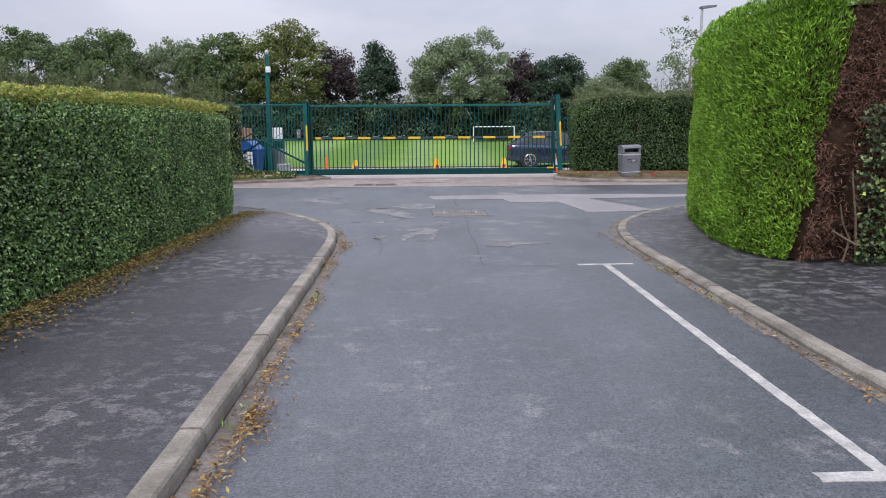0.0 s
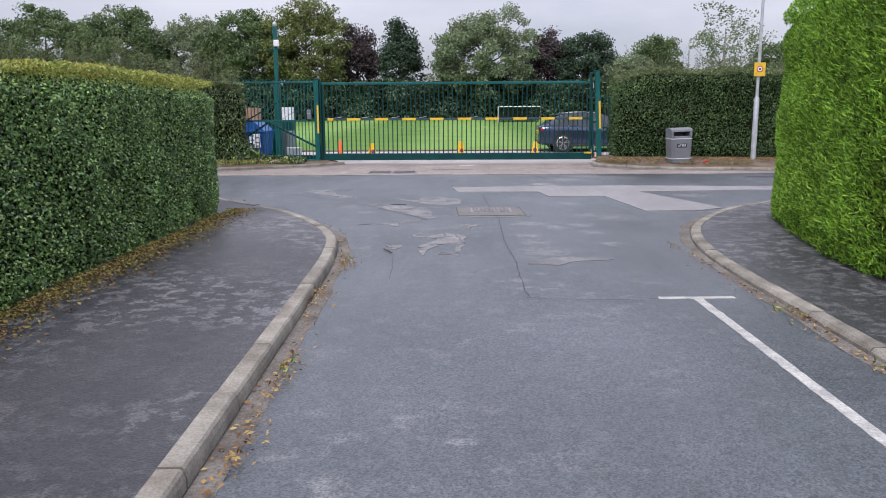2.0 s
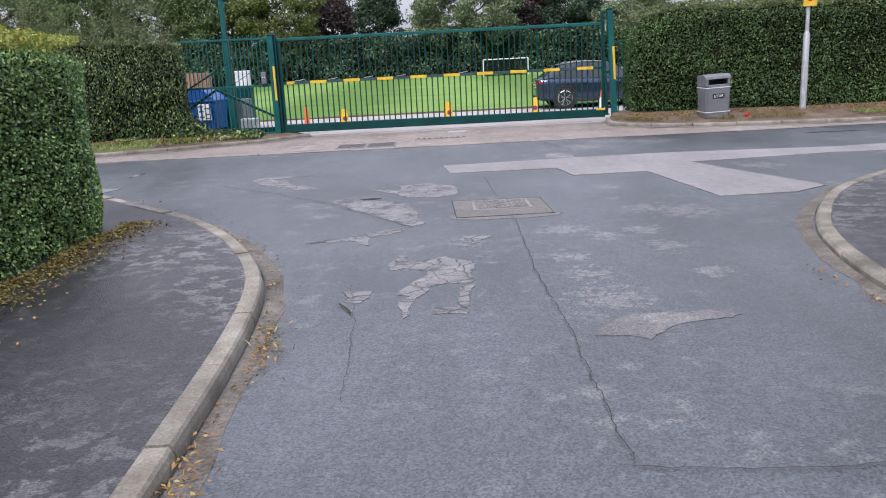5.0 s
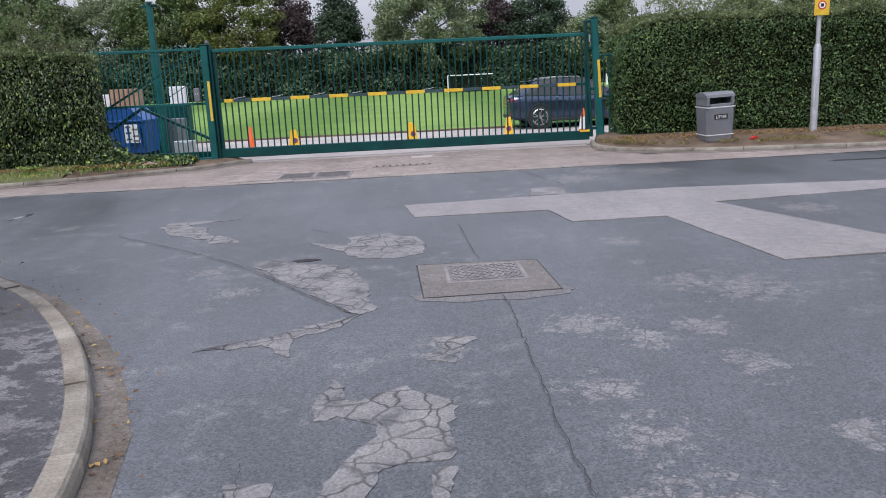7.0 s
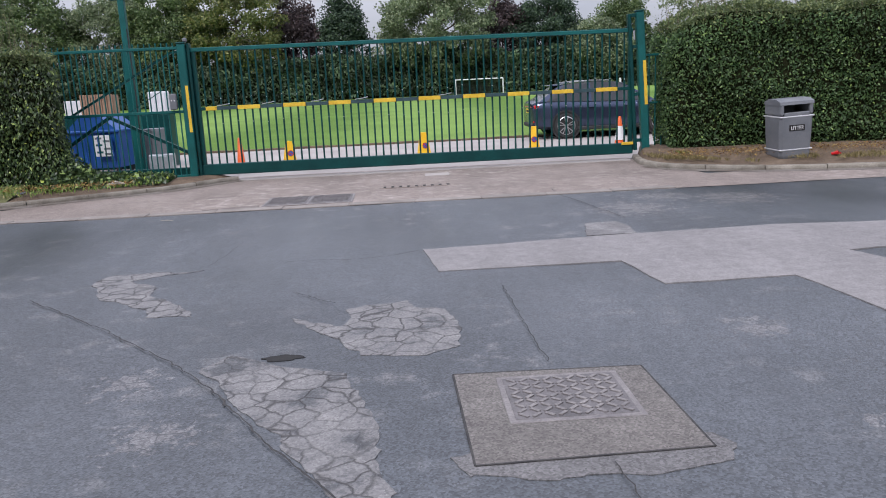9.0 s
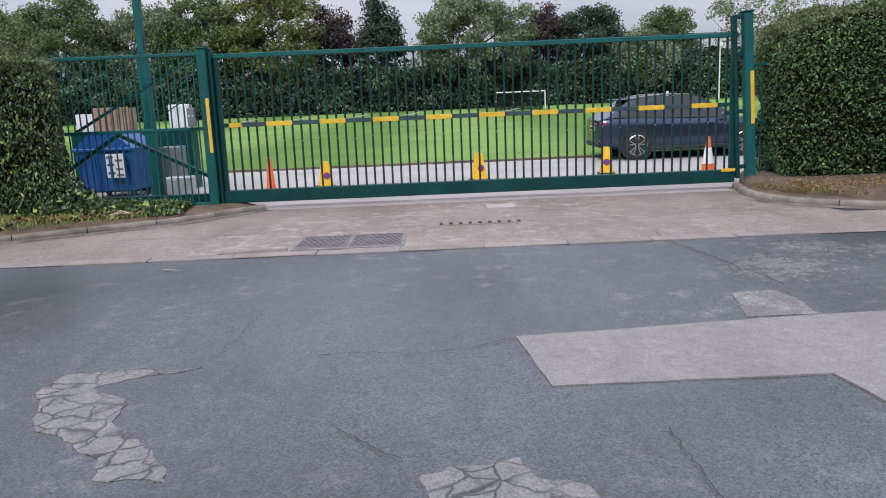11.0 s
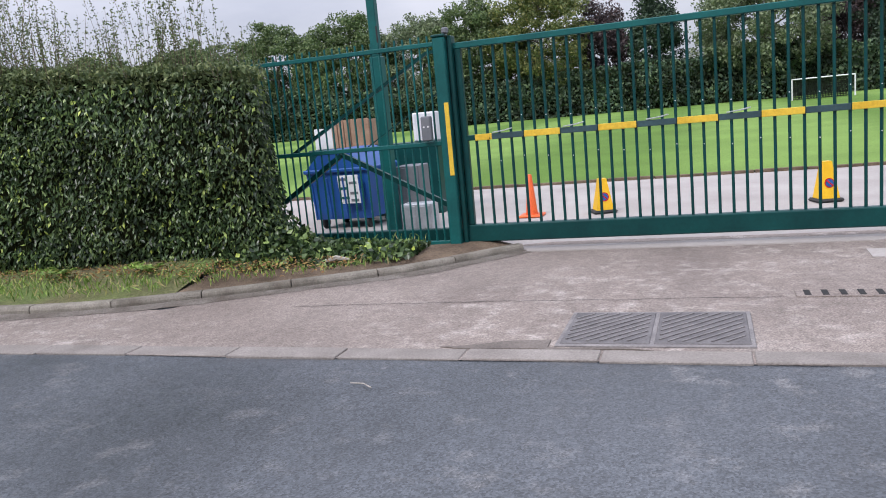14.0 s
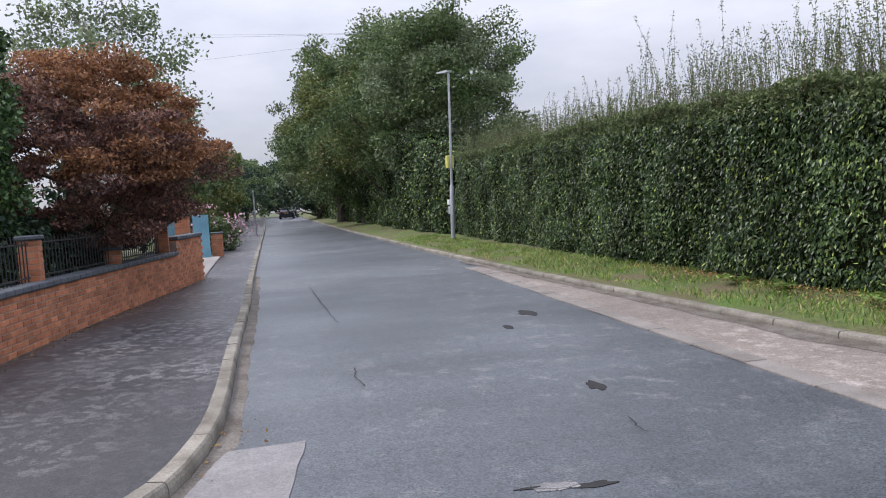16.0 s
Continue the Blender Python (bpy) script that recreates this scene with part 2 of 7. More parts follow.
def crazed(name):
    """Surfacing worn through to a paler layer that has cracked into cells."""
    m, nt, bsdf, pos = start(name)
    vor = node(nt, "ShaderNodeTexVoronoi", Scale=95.0)
    nt.links.new(pos, vor.inputs["Vector"])
    pale = ramp(nt, noise_tex(nt, pos, 3.5, 7.0, 0.68), [(0.38, (0.078, 0.082, 0.088, 1)), (0.45, (0.145, 0.144, 0.147, 1)), (0.70, (0.215, 0.211, 0.209, 1))])
    pale = blend(nt, 1.0, pale, ramp(nt, vor.outputs["Color"], [(0.1, grey(0.72)), (0.9, grey(1.28))]), "MULTIPLY")
    wob = node(nt, "ShaderNodeTexNoise", Scale=4.0, Detail=5.0)
    nt.links.new(pos, wob.inputs["Vector"])
    warp = nt.nodes.new("ShaderNodeVectorMath")
    warp.operation = "MULTIPLY_ADD"
    nt.links.new(wob.outputs["Color"], warp.inputs[0])
    warp.inputs[1].default_value = (0.22, 0.22, 0.0)
    nt.links.new(pos, warp.inputs[2])
    net = node(nt, "ShaderNodeTexVoronoi", Scale=6.0)
    net.feature = "DISTANCE_TO_EDGE"
    nt.links.new(warp.outputs[0], net.inputs["Vector"])
    line = ramp(nt, net.outputs["Distance"], [(0.0, grey(1)), (0.06, grey(0))])
    some = ramp(nt, noise_tex(nt, pos, 1.6, 3.0), [(0.38, grey(0.35)), (0.55, grey(1))])
    col = blend(nt, blend(nt, 1.0, line, some, "MULTIPLY"), pale, (0.035, 0.034, 0.035, 1))
    gap = ramp(nt, net.outputs["Distance"], [(0.0, grey(0)), (0.06, grey(1))])
    finish(nt, bsdf, col, 0.75, gap, 0.6, 0.01)
    return m


M_CRAZED = crazed("crazed_worn_asphalt")
M_PAVE = asphalt("pavement_asphalt", (0.026, 0.026, 0.030, 1), (0.039, 0.038, 0.043, 1), (0.13, 0.127, 0.13, 1), 0.51, 0.555, 0.56, 0.8, gloss=0.18, fleck=7.5, stone=0.5, damp_sheen=(-8.0, -11.0, 0.38, 1.25))
M_PATCH = asphalt("pale_repair_asphalt", (0.180, 0.173, 0.175, 1), (0.205, 0.197, 0.198, 1), (0.225, 0.218, 0.216, 1), 0.6, 0.75, 0.8, 1.2, stone=0.16, bump=0.2)
M_APRON = asphalt("worn_concrete", (0.165, 0.136, 0.120, 1), (0.225, 0.190, 0.169, 1), (0.33, 0.293, 0.268, 1), 0.5, 0.66, 0.75, 0.7, fleck=4.0)
M_SCUFF = asphalt("pale_worn_asphalt", (0.10, 0.098, 0.10, 1), (0.145, 0.142, 0.143, 1), (0.20, 0.197, 0.197, 1), 0.5, 0.62, 0.7, 1.4)
M_SURROUND = asphalt("worn_surround", (0.10, 0.093, 0.088, 1), (0.145, 0.135, 0.127, 1), (0.19, 0.18, 0.17, 1), 0.5, 0.66, 0.8, 0.9)
M_PATH = surf("path_concrete", (0.28, 0.258, 0.242, 1), (0.36, 0.337, 0.32, 1), 0.8, 30, 0.12, 0.85, 0.2)
M_BLOCK = surf("channel_block_concrete", (0.165, 0.147, 0.134, 1), (0.25, 0.228, 0.21, 1), 2.2, 60, 0.28, 0.85, 0.5, 70, pick="object", swing=0.12)
M_KERB = surf("kerb_concrete", (0.125, 0.110, 0.088, 1), (0.27, 0.25, 0.212, 1), 3.2, 60, 0.34, 0.85, 0.5, 70, pick="object", swing=0.16)
M_DIRT = surf("gutter_dirt", (0.085, 0.070, 0.056, 1), (0.175, 0.158, 0.14, 1), 3.0, 45, 0.45, 0.95, 0.8, 50, dist=0.02)
M_PAINT = surf("worn_white_paint", (0.25, 0.245, 0.235, 1), (0.43, 0.42, 0.395, 1), 6.0, 50, 0.3, 0.7, 0.3)
M_COVER = surf("worn_iron_cover", (0.085, 0.080, 0.082, 1), (0.145, 0.136, 0.138, 1), 6.0, 60, 0.3, 0.6, 0.4, 120)
M_STAIN = surf("damp_stained_concrete", (0.085, 0.070, 0.060, 1), (0.155, 0.133, 0.117, 1), 2.2, 45, 0.35, 0.7, 0.4)
M_CRACK = surf("crack_fill", (0.028, 0.028, 0.031, 1), (0.06, 0.058, 0.056, 1), 8.0, 60, 0.3, 0.95, 0.3)
M_IRON = surf("cast_iron", (0.15, 0.14, 0.142, 1), (0.24, 0.225, 0.22, 1), 5.0, 60, 0.3, 0.6, 0.4, 120, metal=0.15)
M_DARK = surf("deep_dark", (0.010, 0.010, 0.011, 1), (0.02, 0.02, 0.02, 1), 8, 50, 0.2, 0.9, 0.1)
M_EARTH = surf("bare_earth", (0.085, 0.058, 0.038, 1), (0.17, 0.125, 0.085, 1), 2.4, 35, 0.4, 0.95, 0.8, 40, dist=0.03)
M_GROUND = surf("rough_ground", (0.045, 0.065, 0.022, 1), (0.09, 0.095, 0.04, 1), 0.15, 4, 0.3, 0.95, 0.4, 10)
M_VERGE = surf("verge_turf", (0.13, 0.098, 0.058, 1), (0.10, 0.165, 0.035, 1), 0.9, 30, 0.5, 0.95, 0.8, 40, dist=0.03)
M_BRICK = surf("red_brick", (0.33, 0.115, 0.055, 1), (0.45, 0.19, 0.10, 1), 5.0, 70, 0.25, 0.88, 0.5, 120, pick="object", swing=0.3)
M_BRICKS = surf("red_brick_joined", (0.33, 0.115, 0.055, 1), (0.45, 0.19, 0.10, 1), 5.0, 70, 0.25, 0.88, 0.5, 120, pick="island", swing=0.3)
M_MORTAR = surf("mortar", (0.22, 0.19, 0.165, 1), (0.33, 0.29, 0.25, 1), 4.0, 60, 0.25, 0.95, 0.4)
M_COPING = surf("blue_engineering_brick", (0.055, 0.065, 0.08, 1), (0.10, 0.112, 0.13, 1), 3.0, 50, 0.2, 0.6, 0.3)
M_GREEN = surf("green_paint", (0.003, 0.070, 0.068, 1), (0.005, 0.105, 0.100, 1), 2.5, 30, 0.12, 0.42, 0.08, 60, spec=0.3)
M_GREEN_D = surf("dark_green_paint", (0.001, 0.034, 0.034, 1), (0.002, 0.052, 0.050, 1), 2.5, 30, 0.12, 0.42, 0.08, 60, spec=0.25)
M_YELLOW = surf("yellow_reflective", (0.58, 0.36, 0.02, 1), (0.70, 0.47, 0.04, 1), 7.0, 40, 0.15, 0.5, 0.1)
M_BLACKTAPE = surf("dark_reflective", (0.018, 0.045, 0.055, 1), (0.03, 0.07, 0.08, 1), 6.0, 40, 0.2, 0.5, 0.1)
M_ZINC = surf("galvanised_steel", (0.36, 0.38, 0.40, 1), (0.50, 0.52, 0.54, 1), 4.0, 40, 0.12, 0.5, 0.08, metal=0.5)
M_BIN = surf("grey_bin_plastic", (0.115, 0.125, 0.14, 1), (0.16, 0.17, 0.185, 1), 3.0, 60, 0.1, 0.55, 0.1)
M_BAND = surf("silver_band", (0.45, 0.46, 0.48, 1), (0.6, 0.61, 0.63, 1), 5.0, 60, 0.1, 0.45, 0.05, metal=0.3)
M_WHITE = surf("white_plastic", (0.62, 0.63, 0.65, 1), (0.76, 0.77, 0.78, 1), 3.0, 50, 0.06, 0.55, 0.05)
M_BLUE = surf("blue_plastic", (0.006, 0.055, 0.22, 1), (0.010, 0.085, 0.32, 1), 2.0, 40, 0.1, 0.45, 0.06)
M_BLUEGATE = surf("pale_blue_paint", (0.13, 0.30, 0.40, 1), (0.18, 0.38, 0.48, 1), 2.0, 40, 0.1, 0.6, 0.1)
M_ORANGE = surf("orange_plastic", (0.62, 0.085, 0.012, 1), (0.75, 0.13, 0.02, 1), 5.0, 50, 0.12, 0.55, 0.05)
M_CYEL = surf("yellow_plastic", (0.72, 0.40, 0.006, 1), (0.80, 0.48, 0.012, 1), 5.0, 50, 0.1, 0.5, 0.05)
M_RUBBER = surf("black_rubber", (0.016, 0.016, 0.017, 1), (0.032, 0.032, 0.033, 1), 8.0, 60, 0.2, 0.85, 0.2)
M_BLACKIRON = surf("black_iron", (0.012, 0.013, 0.015, 1), (0.025, 0.026, 0.028, 1), 5.0, 50, 0.15, 0.5, 0.1)
M_TIMBER = surf("brown_board", (0.24, 0.145, 0.09, 1), (0.38, 0.25, 0.165, 1), 3.0, 40, 0.2, 0.85, 0.2)
M_POLE = surf("weathered_pole_wood", (0.10, 0.075, 0.05, 1), (0.18, 0.14, 0.10, 1), 4.0, 40, 0.3, 0.9, 0.4)
M_BARK = surf("bark", (0.055, 0.045, 0.035, 1), (0.12, 0.10, 0.08, 1), 4.0, 30, 0.35, 0.95, 0.8, 30, dist=0.03)
M_PALEBARK = surf("pale_bark", (0.25, 0.23, 0.20, 1), (0.42, 0.40, 0.36, 1), 3.0, 30, 0.3, 0.9, 0.5)
M_TWIG = surf("twig", (0.10, 0.075, 0.05, 1), (0.17, 0.13, 0.09, 1), 6.0, 60, 0.2, 0.9, 0.2)
# near-black colours that put the shade inside a hedge onto its solid core
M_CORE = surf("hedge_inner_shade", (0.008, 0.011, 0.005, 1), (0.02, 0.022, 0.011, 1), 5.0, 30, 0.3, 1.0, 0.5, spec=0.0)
M_DEADCORE = surf("dead_hedge_inner_shade", (0.022, 0.014, 0.010, 1), (0.05, 0.032, 0.022, 1), 5.0, 30, 0.3, 1.0, 0.5, spec=0.0)
M_CARPAINT = surf("dark_blue_car_paint", (0.045, 0.058, 0.098, 1), (0.053, 0.068, 0.112, 1), 1.0, 300, 0.05, 0.16, 0.0, metal=0.6)
M_GLASS = surf("tinted_car_glass", (0.022, 0.026, 0.030, 1), (0.028, 0.032, 0.036, 1), 1.0, 50, 0.02, 0.04, 0.0)
M_ALLOY = surf("alloy_metal", (0.40, 0.40, 0.41, 1), (0.52, 0.52, 0.53, 1), 4.0, 50, 0.08, 0.32, 0.0, metal=0.8)
M_TAIL = surf("red_lamp_plastic", (0.45, 0.010, 0.012, 1), (0.55, 0.016, 0.018, 1), 9.0, 80, 0.2, 0.2, 0.0)
M_PLATE = surf("yellow_plate", (0.62, 0.42, 0.03, 1), (0.70, 0.48, 0.04, 1), 6.0, 60, 0.05, 0.4, 0.0)
M_NET = surf("dark_net", (0.02, 0.023, 0.024, 1), (0.04, 0.043, 0.043, 1), 4.0, 60, 0.2, 0.9, 0.1)
M_LIME = surf("pale_yellow_plate", (0.52, 0.50, 0.12, 1), (0.64, 0.62, 0.18, 1), 5.0, 50, 0.1, 0.5, 0.05)
M_PINK = surf("pink_bloom", (0.50, 0.26, 0.34, 1), (0.62, 0.42, 0.48, 1), 5.0, 60, 0.2, 0.8, 0.1, pick="island", swing=0.4)


def turf(name):
    """Mown grass with broad paler and darker stripes from the mower."""
    m, nt, bsdf, pos = start(name)
    sep = nt.nodes.new("ShaderNodeSeparateXYZ")
    nt.links.new(pos, sep.inputs[0])
    wob = noise_tex(nt, pos, 0.05, 2.0)
    add = nt.nodes.new("ShaderNodeMath")
    add.operation = "MULTIPLY_ADD"
    nt.links.new(wob, add.inputs[0])
    add.inputs[1].default_value = 3.0
    nt.links.new(sep.outputs["X"], add.inputs[2])
    sine = nt.nodes.new("ShaderNodeMath")
    sine.operation = "SINE"
    half = nt.nodes.new("ShaderNodeMath")
    half.operation = "MULTIPLY"
    half.inputs[1].default_value = 0.55
    nt.links.new(add.outputs[0], half.inputs[0])
    nt.links.new(half.outputs[0], sine.inputs[0])
    up = node(nt, "ShaderNodeMapRange")
    up.inputs[1].default_value, up.inputs[2].default_value = -0.6, 0.6
    nt.links.new(sine.outputs[0], up.inputs[0])
    col = ramp(nt, up.outputs[0], [(0.0, (0.092, 0.172, 0.032, 1)), (1.0, (0.150, 0.248, 0.058, 1))])
    col = blend(nt, 1.0, col, ramp(nt, noise_tex(nt, pos, 0.35, 4.0), [(0.3, grey(0.85)), (0.7, grey(1.15))]), "MULTIPLY")
    col = blend(nt, 1.0, col, ramp(nt, noise_tex(nt, pos, 22.0, 3.0), [(0.3, grey(0.8)), (0.7, grey(1.2))]), "MULTIPLY")
    bsdf.inputs["Specular IOR Level"].default_value = 0.15
    finish(nt, bsdf, col, 0.95, noise_tex(nt, pos, 40.0), 0.5, 0.02)
    return m


M_TURF = turf("mown_turf")


L_PRIVET = leafy("privet_leaves", [(0.0, (0.022, 0.055, 0.018, 1)), (0.45, (0.105, 0.215, 0.062, 1)), (0.82, (0.30, 0.49, 0.16, 1)), (1.0, (0.56, 0.74, 0.27, 1))], 0.30, 0.8, [(0.3, grey(0.75)), (0.7, grey(1.25))], 0.25, 0.6)
L_PRIVET_TOP = leafy("privet_tip_leaves", [(0.0, (0.13, 0.20, 0.04, 1)), (0.5, (0.29, 0.34, 0.07, 1)), (0.85, (0.44, 0.43, 0.10, 1)), (1.0, (0.50, 0.36, 0.12, 1))], 0.5)
L_CONIFER = leafy("conifer_sprays", [(0.0, (0.034, 0.085, 0.010, 1)), (0.5, (0.150, 0.310, 0.026, 1)), (1.0, (0.37, 0.62, 0.070, 1))], 0.6, 1.5, [(0.3, grey(0.75)), (0.7, grey(1.25))])
L_DEAD = leafy("dead_sprays", [(0.0, (0.056, 0.030, 0.022, 1)), (0.5, (0.131, 0.073, 0.053, 1)), (1.0, (0.250, 0.150, 0.106, 1))], 0.9, through_light=0.1, spec=0.1)
L_IVY = leafy("ivy_leaves", [(0.0, (0.013, 0.028, 0.012, 1)), (0.4, (0.040, 0.076, 0.029, 1)), (0.8, (0.115, 0.180, 0.066, 1)), (0.96, (0.235, 0.33, 0.105, 1)), (1.0, (0.46, 0.56, 0.10, 1))], 0.36, 0.8, [(0.3, grey(0.6)), (0.7, grey(1.35))], 0.2, 0.45)
L_BEECH = leafy("hedge_leaves", [(0.0, (0.026, 0.060, 0.021, 1)), (0.6, (0.072, 0.138, 0.050, 1)), (0.93, (0.145, 0.240, 0.088, 1)), (1.0, (0.29, 0.42, 0.12, 1))], 0.45, 0.7, [(0.3, grey(0.7)), (0.7, grey(1.25))])
L_SHOOT = leafy("shoot_leaves", [(0.0, (0.060, 0.092, 0.036, 1)), (0.7, (0.125, 0.172, 0.066, 1)), (1.0, (0.27, 0.31, 0.13, 1))], 0.55)
L_TREE = leafy("tree_leaves", [(0.0, (0.050, 0.088, 0.034, 1)), (0.6, (0.108, 0.168, 0.062, 1)), (1.0, (0.21, 0.265, 0.11, 1))], 0.55, 0.35, [(0.3, grey(0.7)), (0.7, grey(1.25))])
L_TREE_YEL = leafy("yellowing_tree_leaves", [(0.0, (0.062, 0.096, 0.028, 1)), (0.6, (0.14, 0.178, 0.050, 1)), (1.0, (0.27, 0.265, 0.092, 1))], 0.55, 0.35, [(0.3, grey(0.7)), (0.7, grey(1.2))])
L_TREE_PALE = leafy("pale_tree_leaves", [(0.0, (0.092, 0.130, 0.070, 1)), (0.6, (0.165, 0.218, 0.116, 1)), (1.0, (0.29, 0.335, 0.195, 1))], 0.6, 0.35, [(0.3, grey(0.75)), (0.7, grey(1.2))])
L_PURPLE = leafy("purple_leaves", [(0.0, (0.034, 0.026, 0.030, 1)), (0.6, (0.075, 0.056, 0.060, 1)), (1.0, (0.140, 0.098, 0.094, 1))], 0.55)
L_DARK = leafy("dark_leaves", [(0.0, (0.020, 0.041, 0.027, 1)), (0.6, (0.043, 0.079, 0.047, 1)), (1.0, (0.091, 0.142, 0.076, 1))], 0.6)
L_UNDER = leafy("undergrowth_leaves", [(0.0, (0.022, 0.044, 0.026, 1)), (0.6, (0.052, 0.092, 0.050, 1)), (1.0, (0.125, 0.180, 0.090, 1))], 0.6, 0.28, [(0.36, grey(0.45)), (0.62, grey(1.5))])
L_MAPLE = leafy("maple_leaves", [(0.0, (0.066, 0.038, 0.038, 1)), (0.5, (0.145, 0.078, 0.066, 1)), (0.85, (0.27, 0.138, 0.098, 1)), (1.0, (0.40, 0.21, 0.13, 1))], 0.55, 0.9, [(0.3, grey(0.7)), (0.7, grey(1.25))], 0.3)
L_MAPLE_TOP = leafy("lit_orange_maple_leaves", [(0.0, (0.12, 0.058, 0.036, 1)), (0.5, (0.26, 0.122, 0.062, 1)), (1.0, (0.46, 0.24, 0.11, 1))], 0.55, 0.9, [(0.3, grey(0.75)), (0.7, grey(1.25))], 0.35)
L_FALLEN = leafy("fallen_leaves", [(0.0, (0.10, 0.050, 0.022, 1)), (0.5, (0.24, 0.13, 0.05, 1)), (0.85, (0.34, 0.22, 0.07, 1)), (1.0, (0.40, 0.33, 0.12, 1))], 0.8, through_light=0.1)
L_MOSS = leafy("moss_crumbs", [(0.0, (0.10, 0.085, 0.03, 1)), (0.5, (0.21, 0.19, 0.055, 1)), (0.85, (0.33, 0.30, 0.09, 1)), (1.0, (0.42, 0.36, 0.13, 1))], 0.9, through_light=0.1, spec=0.1)
L_GRASS = leafy("grass_blades", [(0.0, (0.098, 0.169, 0.034, 1)), (0.5, (0.182, 0.305, 0.058, 1)), (0.78, (0.312, 0.429, 0.098, 1)), (0.9, (0.429, 0.377, 0.156, 1)), (1.0, (0.546, 0.455, 0.234, 1))], 0.6, 1.2, [(0.3, grey(0.7)), (0.7, grey(1.2))])
L_DRYGRASS = leafy("dry_grass_blades", [(0.0, (0.12, 0.11, 0.04, 1)), (0.6, (0.22, 0.18, 0.08, 1)), (1.0, (0.34, 0.28, 0.14, 1))], 0.8)

# ---- building helpers ----


class Shape:
    """Collects vertices and faces for one mesh."""

    def __init__(self):
        self.v, self.f = [], []

    def add(self, verts, faces):
        k = len(self.v)
        self.v += [tuple(p) for p in verts]
        self.f += [tuple(i + k for i in f) for f in faces]
        return self

    def box(self, x0, y0, z0, x1, y1, z1, c=0.0, m=None):
        """A box with chamfered edges, c wide."""
        c = min(c, (x1 - x0) * 0.45, (y1 - y0) * 0.45, (z1 - z0) * 0.45)
        lo, hi = (x0, y0, z0), (x1, y1, z1)
        if c <= 0:
            vs = [(hi[0] if i & 1 else lo[0], hi[1] if i & 2 else lo[1], hi[2] if i & 4 else lo[2]) for i in range(8)]
            fs = [(0, 2, 3, 1), (4, 5, 7, 6), (0, 1, 5, 4), (2, 6, 7, 3), (0, 4, 6, 2), (1, 3, 7, 5)]
        else:
            vs, idx = [], {}
            for i in range(8):
                s = [(i >> a) & 1 for a in range(3)]
                for a in range(3):  # the vertex that lies in the face across axis a
                    p = [(hi[b] - (0 if b == a else c)) if s[b] else (lo[b] + (0 if b == a else c)) for b in range(3)]
                    idx[i, a] = len(vs)
                    vs.append(tuple(p))
            fs = []
            for a in range(3):
                b, d = (a + 1) % 3, (a + 2) % 3
                for side in (0, 1):
                    q = [side << a | u << b | w << d for u, w in ((0, 0), (1, 0), (1, 1), (0, 1))]
                    q = [idx[i, a] for i in q]
                    fs.append(tuple(q if side else q[::-1]))
                for u in (0, 1):
                    for w in (0, 1):
                        i0 = u << b | w << d
                        i1 = i0 | 1 << a
                        q = [idx[i0, b], idx[i1, b], idx[i1, d], idx[i0, d]]
                        fs.append(tuple(q if u != w else q[::-1]))
            for i in range(8):
                t = [idx[i, 0], idx[i, 1], idx[i, 2]]
                fs.append(tuple(t if bin(i).count("1") % 2 else t[::-1]))
        if m is not None:
            vs = [tuple(m @ Vector(p)) for p in vs]
        return self.add(vs, fs)

    def tube(self, pts, radii, n=8, cap=True):
        pts = [Vector(p) for p in pts]
        if not isinstance(radii, (list, tuple)):
            radii = [radii] * len(pts)
        vs, fs = [], []
        for i, p in enumerate(pts):
            d = (pts[min(i + 1, len(pts) - 1)] - pts[max(i - 1, 0)]).normalized()
            a = d.cross(Vector((0, 0, 1)) if abs(d.z) < 0.9 else Vector((1, 0, 0))).normalized()
            b = d.cross(a)
            for j in range(n):
                t = 2 * math.pi * (j + 0.5) / n
                vs.append(p + (a * math.cos(t) + b * math.sin(t)) * radii[i])
        for i in range(len(pts) - 1):
            for j in range(n):
                k = (j + 1) % n
                fs.append((i * n + j, i * n + k, (i + 1) * n + k, (i + 1) * n + j))
        if cap:
            fs.append(tuple(range(n)))
            fs.append(tuple(range((len(pts) - 1) * n, len(pts) * n))[::-1])
        return self.add(vs, fs)

    def lathe(self, profile, n=24, m=None, close=True):
        vs, fs = [], []
        for r, z in profile:
            for j in range(n):
                t = 2 * math.pi * j / n
                vs.append(Vector((r * math.cos(t), r * math.sin(t), z)))
        for i in range(len(profile) - 1):
            for j in range(n):
                k = (j + 1) % n
                fs.append((i * n + j, i * n + k, (i + 1) * n + k, (i + 1) * n + j))
        if close:
            fs.append(tuple(range(n))[::-1])
            fs.append(tuple(range((len(profile) - 1) * n, len(profile) * n)))
        if m is not None:
            vs = [m @ p for p in vs]
        return self.add(vs, fs)

    def prism(self, outline, axis, a0, a1, m=None):
        """An outline in two axes drawn out along the third."""
        n = len(outline)
        put = {"x": lambda u, w, a: (a, u, w), "y": lambda u, w, a: (u, a, w), "z": lambda u, w, a: (u, w, a)}[axis]
        vs = [put(u, w, a0) for u, w in outline] + [put(u, w, a1) for u, w in outline]
        fs = [tuple(range(n)), tuple(range(n, 2 * n))[::-1]] + [(i, i + n, (i + 1) % n + n, (i + 1) % n) for i in range(n)]
        if m is not None:
            vs = [tuple(m @ Vector(p)) for p in vs]
        return self.add(vs, fs)

